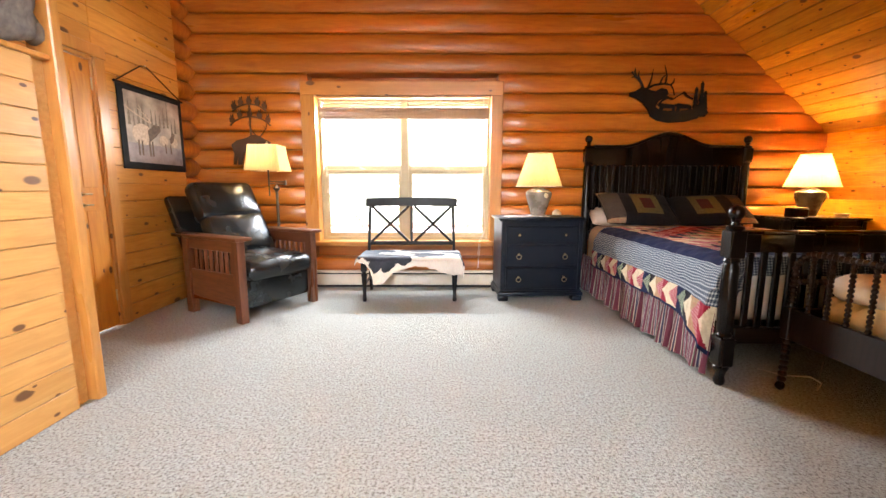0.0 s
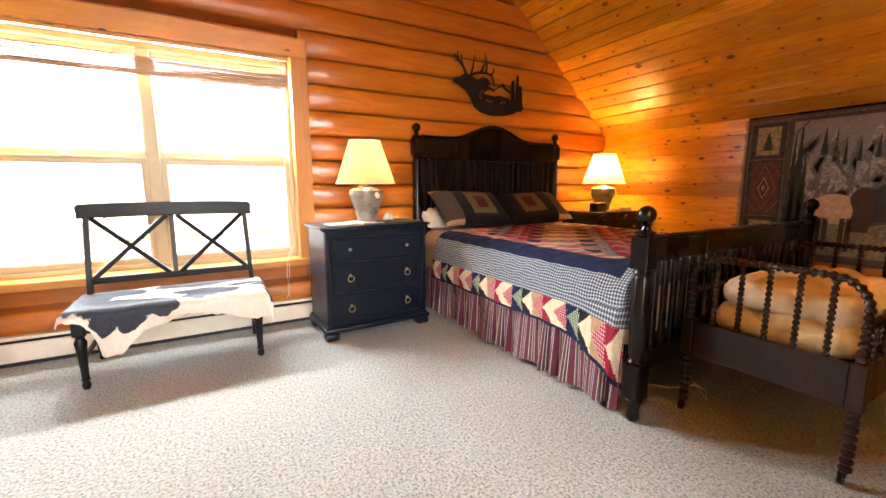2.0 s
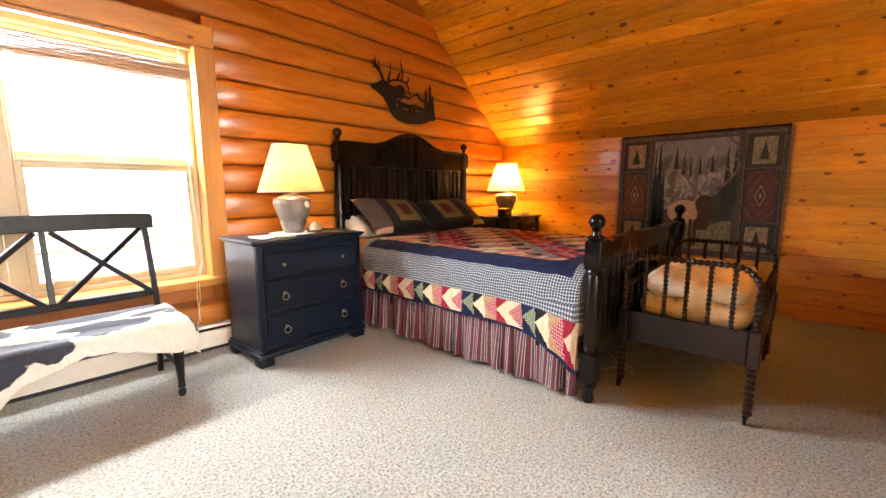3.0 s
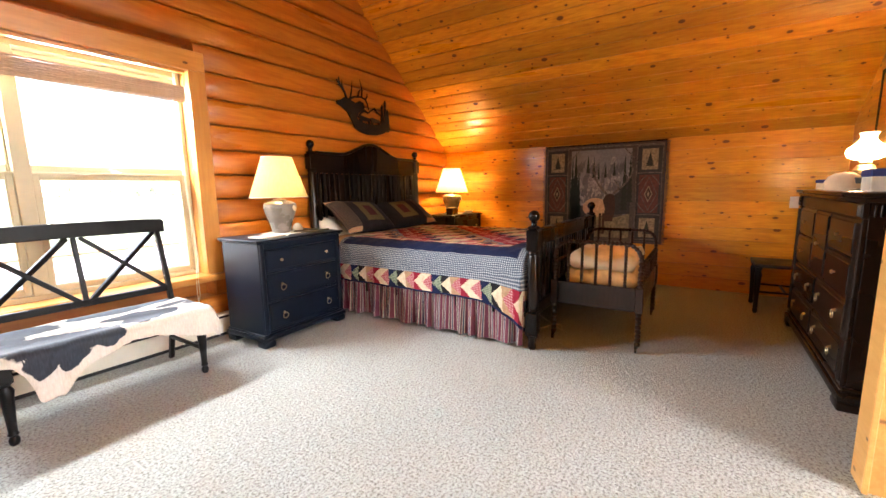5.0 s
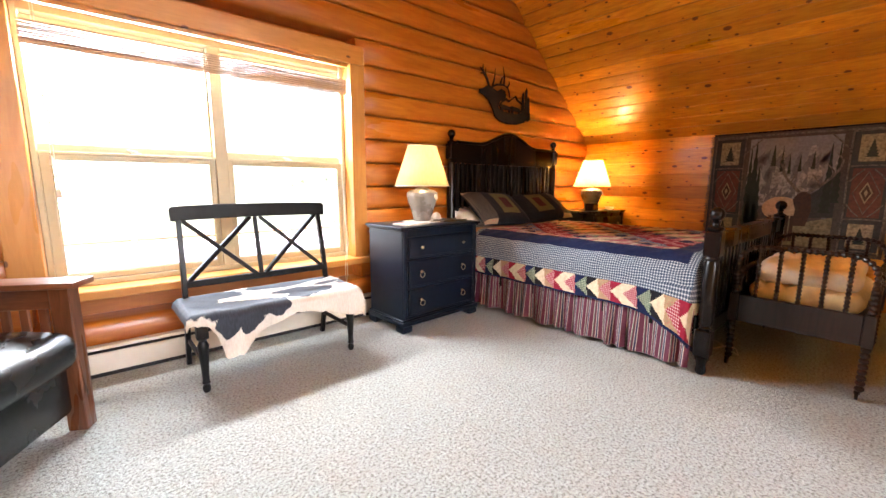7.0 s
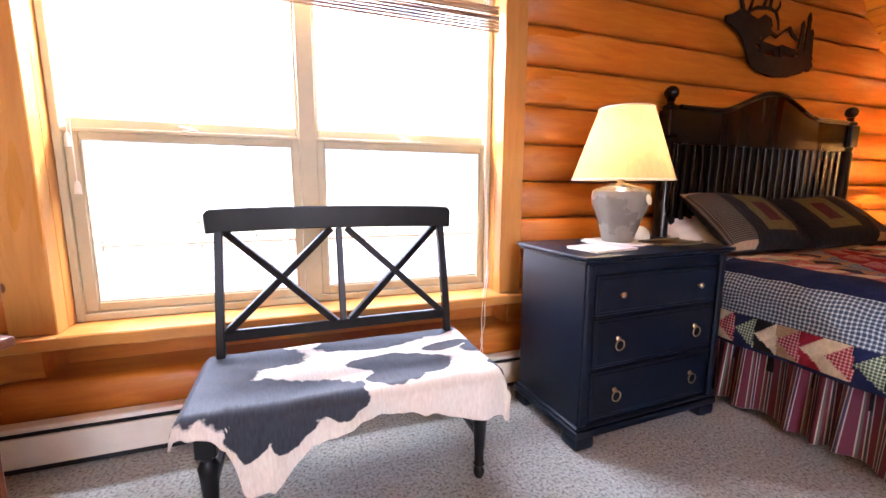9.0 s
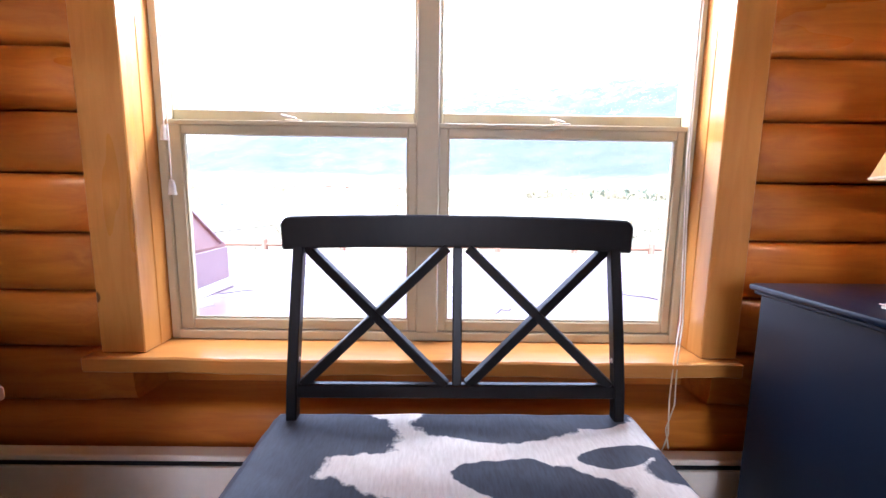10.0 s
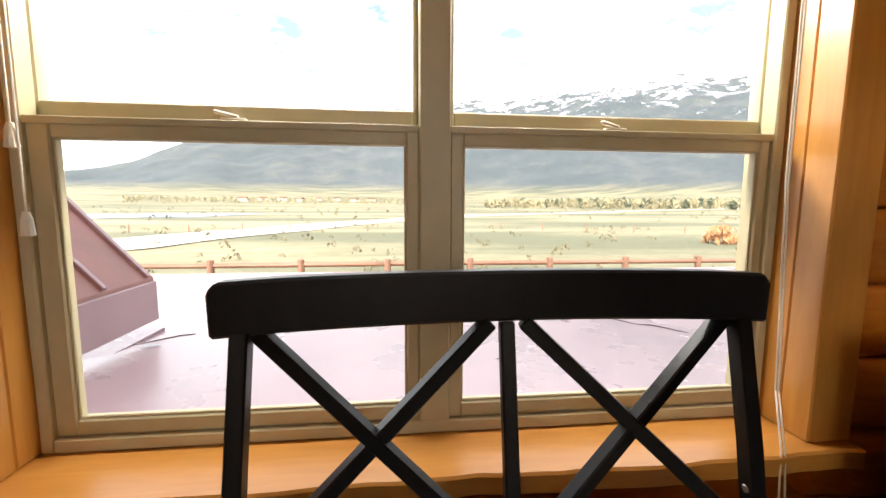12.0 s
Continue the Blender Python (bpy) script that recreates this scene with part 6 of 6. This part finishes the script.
# ---- closet door ----
def closet_door(m, width):
    """A narrow panelled leaf lying along local x; its room side looks to local -y."""
    door = thing("closet_door", "closed narrow orange pine door in the board wall", "door", m)
    part("leaf", bx(0, width, -0.02, 0.02, 0, 2.03, 0.003), PINE_DOOR, door)
    for z0, z1 in ((0.15, 0.93), (1.10, 1.92)):
        part("panel", bx(0.07, width - 0.05, -0.025, -0.0203, z0, z1, 0.004), PINE_DOOR, door)
    part("latch_plate", bx(0.002, 0.016, -0.0225, -0.0201, 0.92, 1.09, 0.001), IRON, door)
    for z in (0.97, 1.05):
        h = part("door_handle", moved(lathe([(0.014, 0), (0.016, 0.004), (0.008, 0.010), (0.006, 0.030)], 12), pose(0.045, -0.0205, z, 90, 0, 0)), BRASS, door, "small brass pull")
        part("lever", tube([(0.045, -0.05, z), (0.075, -0.051, z + 0.002), (0.105, -0.048, z)], 0.006, 8), BRASS, h)
    for z in (0.2, 1.03, 1.82):
        part("hinge", moved(lathe([(0.006, 0), (0.006, 0.09)], 8), pose(width - 0.003, -0.0265, z)), BRASS, door)


closet_door(pose(WEST - 0.034, DY0 + 0.022, 0.012, 0, 0, 90), DY1 - DY0 - 0.044)

# ---- the grey mount on the partition ledge ----
fur = bmesh.new()
bmesh.ops.create_uvsphere(fur, u_segments=32, v_segments=20, radius=1)
for v in fur.verts:
    p = v.co.copy()
    v.co = Vector((p.x * 0.10, p.y * 0.30, p.z * 0.16)) * (1 + 0.22 * noise.noise(p * 2.2)) + Vector((0, 0, 0.145))
    v.co.z = max(0.0, v.co.z)
for k, (x, y, z, rx, rz) in enumerate(((0.0, 0.30, 0.10, 0.05, 0.06), (0.02, 0.20, 0.24, 0.05, 0.10), (0.0, -0.26, 0.14, 0.07, 0.09))):
    s = bmesh.new()
    bmesh.ops.create_uvsphere(s, u_segments=16, v_segments=10, radius=1)
    for v in s.verts:
        p = v.co.copy()
        v.co = Vector((p.x * rx, p.y * 0.08, p.z * rz)) * (1 + 0.2 * noise.noise(p * 3 + Vector((k, 0, 0)))) + Vector((x, y, z))
    merge(fur, s)
m1 = solid("animal_mount", moved(fur, pose(PX - 0.05, 1.64, 1.716)), FUR, "grey furry animal mount on the partition ledge", "animal mount")

# ---- outdoors ----
def terrain_material():
    m = Mat("valley_ground", (0.3, 0.25, 0.12), 0.95)
    geo, sep = m.node("NewGeometry"), m.node("SeparateXYZ")
    m.link(geo.outputs["Position"], sep.inputs[0])
    pos = geo.outputs["Position"]
    near = m.noise(pos, 0.5, 5, 0.65)
    band = m.node("Mapping")
    band.inputs["Scale"].default_value = (0.006, 0.03, 0.02)
    m.link(pos, band.inputs["Vector"])
    strip = m.noise(band.outputs[0], 1.0, 5, 0.6)
    grass = m.ramp(near, (0.3, (0.135, 0.12, 0.065)), (0.7, (0.23, 0.21, 0.13)))
    grass = m.mix(m.ramp(strip, (0.43, (0, 0, 0)), (0.55, (0.9, 0.9, 0.9))), grass, (0.062, 0.068, 0.036))
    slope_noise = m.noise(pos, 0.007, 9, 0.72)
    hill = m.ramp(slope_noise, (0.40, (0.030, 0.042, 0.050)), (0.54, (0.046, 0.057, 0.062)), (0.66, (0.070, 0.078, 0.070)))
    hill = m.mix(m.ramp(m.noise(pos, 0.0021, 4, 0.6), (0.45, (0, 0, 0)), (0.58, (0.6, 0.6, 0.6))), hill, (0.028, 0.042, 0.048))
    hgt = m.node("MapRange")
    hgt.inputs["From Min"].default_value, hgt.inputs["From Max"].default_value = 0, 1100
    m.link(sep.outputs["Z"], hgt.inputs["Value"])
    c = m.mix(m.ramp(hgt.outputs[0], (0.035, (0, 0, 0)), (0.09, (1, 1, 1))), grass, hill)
    sn = m.node("Math")
    sn.operation = "MULTIPLY_ADD"
    sn.inputs[1].default_value, sn.inputs[2].default_value = 2.4, -1.22
    m.link(m.noise(pos, 0.0075, 9, 0.78), sn.inputs[0])
    ad = m.node("Math")
    m.link(hgt.outputs[0], ad.inputs[0])
    m.link(sn.outputs[0], ad.inputs[1])
    c = m.mix(m.ramp(ad.outputs[0], (0.78, (0, 0, 0)), (0.82, (1, 1, 1))), c, (0.40, 0.41, 0.45))
    m.colour(c)
    m.bump(near, 0.5, 0.3)
    return m.m


SKYLINE = [(-180, 2.0), (-60, 1.0), (-45, 1.8), (-38, 3.4), (-31.2, 5.5), (-26, 8.0), (-21, 9.8), (-12, 12.0), (-1, 13.6), (9, 15.2), (14, 14.6), (20, 15.9), (27, 17.0), (35, 16.8), (43, 16.3), (60, 11.0), (90, 5.0), (180, 2.0)]
GROUND = -3.2


def ground_height(r, az):
    z = GROUND
    if r > 250:
        z += (r - 250) * 0.030 * min(1, (r - 250) / 900)
    if r > 1700:
        f = min(1.0, (r - 1700) / 2400)
        deg = math.degrees(az)
        n1 = noise.fractal(Vector((deg * 0.11, r * 0.0011, 3.0)), 0.9, 2.1, 6)
        n2 = noise.ridged_multi_fractal(Vector((deg * 0.35, r * 0.004, 8.0)), 1.0, 2.0, 5, 1.0, 2.0) - 1.0
        crest = 4100 * math.tan(radians(lerp(SKYLINE, deg) + 0.4 * n1 + 0.35 * n2)) - 60
        z = z * (1 - f) + crest * f ** 1.25 + (60 * n1 + 18 * n2) * f * (1 - f) * 2
    return z


radii = [0.0] + [1.2 * 1.115 ** k for k in range(75)]
radii = [r for r in radii if r < 1700] + [1700 + 60 * k for k in range(42)]
NA = 300
tv, tf = [], []
for r in radii:
    for k in range(NA):
        az = 2 * math.pi * k / NA - math.pi
        tv.append((r * math.sin(az), r * math.cos(az), ground_height(r, az)))
for j in range(len(radii) - 1):
    for k in range(NA):
        tf.append((j * NA + k, (j + 1) * NA + k, (j + 1) * NA + (k + 1) % NA, j * NA + (k + 1) % NA))
tm = bpy.data.meshes.new("ground")
tm.from_pydata(tv, [], tf)
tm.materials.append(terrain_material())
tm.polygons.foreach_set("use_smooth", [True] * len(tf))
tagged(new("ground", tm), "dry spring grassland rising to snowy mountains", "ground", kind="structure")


def strip_on_ground(name, pts, width, lift, mat, label, category):
    bm = bmesh.new()
    rows = []
    for (x, y), nx in zip(pts, pts[1:] + [pts[-1]]):
        px, py = pts[pts.index((x, y)) - 1] if pts.index((x, y)) else (x, y)
        d = Vector((nx[0] - px, nx[1] - py, 0)).normalized()
        n = Vector((-d.y, d.x, 0)) * width / 2
        rows.append([bm.verts.new((x + s * n.x, y + s * n.y, ground_height(math.hypot(x, y), math.atan2(x, y)) + lift)) for s in (-1, 0, 1)])
    for a, b in zip(rows, rows[1:]):
        for i in range(2):
            bm.faces.new((a[i], a[i + 1], b[i + 1], b[i]))
    for f in bm.faces:
        f.normal_update()
        if f.normal.z < 0:
            f.normal_flip()
    solid(name, bm, mat, label, category, "structure")


def polar(az, r):
    return (r * math.sin(radians(az)), r * math.cos(radians(az)))


road_pts = [polar(lerp([(0, -62), (0.2, -32), (0.4, -15.5), (0.6, -0.5), (0.8, 23), (1, 44)], f), lerp([(0, 42), (0.2, 55), (0.4, 75), (0.6, 112), (0.8, 230), (1, 520)], f)) for f in [k / 60 for k in range(61)]]
strip_on_ground("road", road_pts, 12.0, 0.12, plain("gravel_road", (0.40, 0.38, 0.34), 0.95, vary=0.15, scale=0.6, bump=0), "pale gravel road crossing the grassland", "road")
pond_pts = [polar(lerp([(0, -40), (1, -20.5)], f), 172 + 10 * math.sin(f * 3)) for f in [k / 20 for k in range(21)]]
WATER = plain("pond_water", (0.10, 0.15, 0.20), 0.45, vary=0.2, scale=0.2, bump=0.02)
strip_on_ground("water", pond_pts, 58, 0.10, WATER, "still blue pond beyond the road", "water")

ROOF_RED = plain("red_metal_roof", (0.29, 0.205, 0.22), 0.28, vary=0.18, scale=1.6, bump=0.08)
porch = thing("porch_roof", "weathered red metal porch roof below the window", "roof", pose(0, 0, 0))
part("roof_sheet", moved(bx(-7.5, 8.0, 0, 4.2, -0.06, 0, 0.01), pose(0, 4.87, 0.40, -2.6)), ROOF_RED, porch)
CRACK = plain("roof_crack", (0.05, 0.018, 0.02), 0.7)
for k, (x, y, dx, dy) in enumerate(((-1.9, 5.75, 0.5, 0.35), (-1.2, 6.9, 0.35, 0.1), (1.3, 6.2, 0.28, -0.35), (0.9, 7.6, 0.4, 0.1), (0.3, 5.5, 0.12, 0.1))):
    pts = [(x + dx * f, y + dy * f + 0.03 * math.sin(9 * f + k), 0.401 - (y + dy * f - 4.87) * math.tan(radians(2.6))) for f in [q / 7 for q in range(8)]]
    part("crack", tube(pts, 0.0035, 5), CRACK, porch)
part("eave_trim", moved(bx(-7.5, 8.0, 4.15, 4.22, -0.12, 0.012, 0.006), pose(0, 4.87, 0.40, -2.6)), ROOF_RED, porch)
part("support_wall", bx(-7.0, 7.5, 4.86, 8.8, GROUND, 0.12, 0), LOG, porch, "log walls of the storey below")
PATCH = plain("pale_patch", (0.45, 0.47, 0.50), 0.6)
rk = random.Random(21)
for k in range(9):
    x, y = rk.uniform(-1.6, 1.6), rk.uniform(5.6, 8.6)
    b = bmesh.new()
    f = b.faces.new([b.verts.new((rk.uniform(0.6, 1.2) * 0.055 * math.cos(a), rk.uniform(0.5, 1.1) * 0.03 * math.sin(a), 0)) for a in [2 * math.pi * q / 9 for q in range(9)]])
    bmesh.ops.translate(b, verts=b.verts[:], vec=(x, y, 0.40 - (y - 4.87) * math.tan(radians(2.6)) + 0.004))
    part("worn_patch", b, PATCH, porch, "pale worn patch in the paint")

BROWN_SIDING = wood("brown_siding", (0.16, 0.085, 0.055), (0.25, 0.14, 0.095), 0.7, "X", 0, 0.8, 0.2)
dorm = thing("dormer", "neighbouring red metal roof slope running down to the porch roof", "roof", pose(-1.66, 6.2, 0.30))
part("roof_plane", prism([(0, 0.20), (0, 0.38), (-2.2, 2.84), (-2.2, 2.6)], -1.3, 0.0, 0.006), plain("faded_red_roof", (0.24, 0.115, 0.10), 0.55, vary=0.2, scale=2.0), dorm)
for y in (-0.06, -0.42, -0.80, -1.15):
    part("standing_seam", bar((0.0, y, 0.39), (-2.2, y, 2.85), 0.03, 0.03, 0.004), ROOF_RED, dorm)
part("eave_board", bx(-0.03, 0.012, -1.3, 0.004, 0.12, 0.36, 0.005), ROOF_RED, dorm)
part("flashing", prism([(0.03, -0.02), (0.03, 0.06), (-2.0, 0.12), (-2.0, -0.02)], -1.3, 0.02), ROOF_RED, dorm)

rail = thing("log_railing", "peeled log railing beyond the porch roof edge", "railing", pose(0, 9.6, 0))
for k in range(13):
    part("post", lathe([(0.05, GROUND + 0.0), (0.05, 0.30), (0.045, 0.325), (0.02, 0.335)], 10), BROWN_SIDING, rail, m=pose(-6.6 + 1.25 * k, 0, 0))
part("rail", tube([(-7.0, 0.0, 0.24), (0, 0.01, 0.245), (8.6, 0, 0.24)], 0.035, 8), BROWN_SIDING, rail)


def scatter(name, count, az0, az1, r0, r1, h0, h1, mat, label, category, seed, slender=0.5):
    """Many small shrubs or far trees, each a few crossing leaf clumps."""
    rr = random.Random(seed)
    v, f = [], []
    for _ in range(count):
        az, r = radians(rr.uniform(az0, az1)), r0 + (r1 - r0) * rr.random() ** 0.8
        x, y = r * math.sin(az), r * math.cos(az)
        z = ground_height(r, az)
        h = rr.uniform(h0, h1)
        for _ in range(12):
            a, e = rr.uniform(0, 6.3), rr.uniform(0.05, 1)
            w = h * slender * (1.1 - e * 0.7)
            c = Vector((x + w * 0.5 * math.cos(a), y + w * 0.5 * math.sin(a), z + h * e * 0.8))
            i = len(v)
            s = h * 0.22
            for _ in range(3):
                v.append((c.x + rr.uniform(-s, s), c.y + rr.uniform(-s, s), c.z + rr.uniform(-s, s)))
            v.append((c.x + rr.uniform(-s, s) * 0.5, c.y + rr.uniform(-s, s) * 0.5, c.z + s * 1.2))
            f += [(i, i + 1, i + 3), (i + 1, i + 2, i + 3), (i + 2, i, i + 3)]
    me = bpy.data.meshes.new(name)
    me.from_pydata(v, [], f)
    me.materials.append(mat)
    tagged(new(name, me), label, category, kind="stuff")


SAGE = plain("sage_leaves", (0.14, 0.12, 0.07), 0.9, vary=0.3, scale=2)
WOODS = plain("bare_woods", (0.21, 0.19, 0.115), 0.9, vary=0.35, scale=0.05)
SPRUCE = plain("far_spruce", (0.055, 0.07, 0.045), 0.9, vary=0.3, scale=0.05)
scatter("sagebrush", 170, -50, 50, 22, 90, 0.35, 0.9, SAGE, "low grey-green sagebrush on the grassland", "shrub", 5, 1.1)
scatter("far_shrubs", 260, -50, 55, 110, 420, 0.6, 1.6, SAGE, "dry shrubs on the valley floor", "shrub", 6, 1.0)
scatter("far_trees", 600, 12, 55, 420, 640, 5, 11, WOODS, "leafless woods on the far side of the valley", "trees", 7)
scatter("far_spruces", 160, 16, 50, 430, 640, 7, 12, SPRUCE, "dark spruces among the leafless woods", "trees", 9, 0.35)
scatter("far_hedge", 500, -32, 8, 600, 900, 3, 7, WOODS, "distant hedgerow and trees below the hills", "trees", 10)
for k in range(8):
    az, r = -20 + 2.3 * k, 760 + 25 * (k % 3)
    x, y = polar(az, r)
    z = ground_height(r, radians(az))
    t = thing("farmhouse", "small far farm building below the hills", "house", pose(x, y, z - 0.5, 0, 0, 25 * k), "farm buildings")
    part("wall", bx(-7, 7, -4, 4, 0, 4.5, 0), CREAM, t)
    part("roof", prism([(-7.6, 4.4), (7.6, 4.4), (7.0, 7.4), (-7.0, 7.4)], -4.5, 4.5), BROWN_SIDING, t)
scatter("rusty_shrub", 14, 37.2, 39.4, 58, 61, 1.4, 2.2, plain("rusty_twigs", (0.30, 0.15, 0.07), 0.9), "rust-brown leafless shrub in the field", "shrub", 11, 1.0)
for k in range(14):
    x, y = polar(-36 + 5.5 * k, 74 + 3 * (k % 2))
    solid("fence_post", moved(lathe([(0.09, -0.2), (0.085, 1.2), (0.05, 1.25)], 8), pose(x, y, ground_height(math.hypot(x, y), math.atan2(x, y)))), BROWN_SIDING, "weathered wooden fence post in the field", "fence post", group="field fence posts")
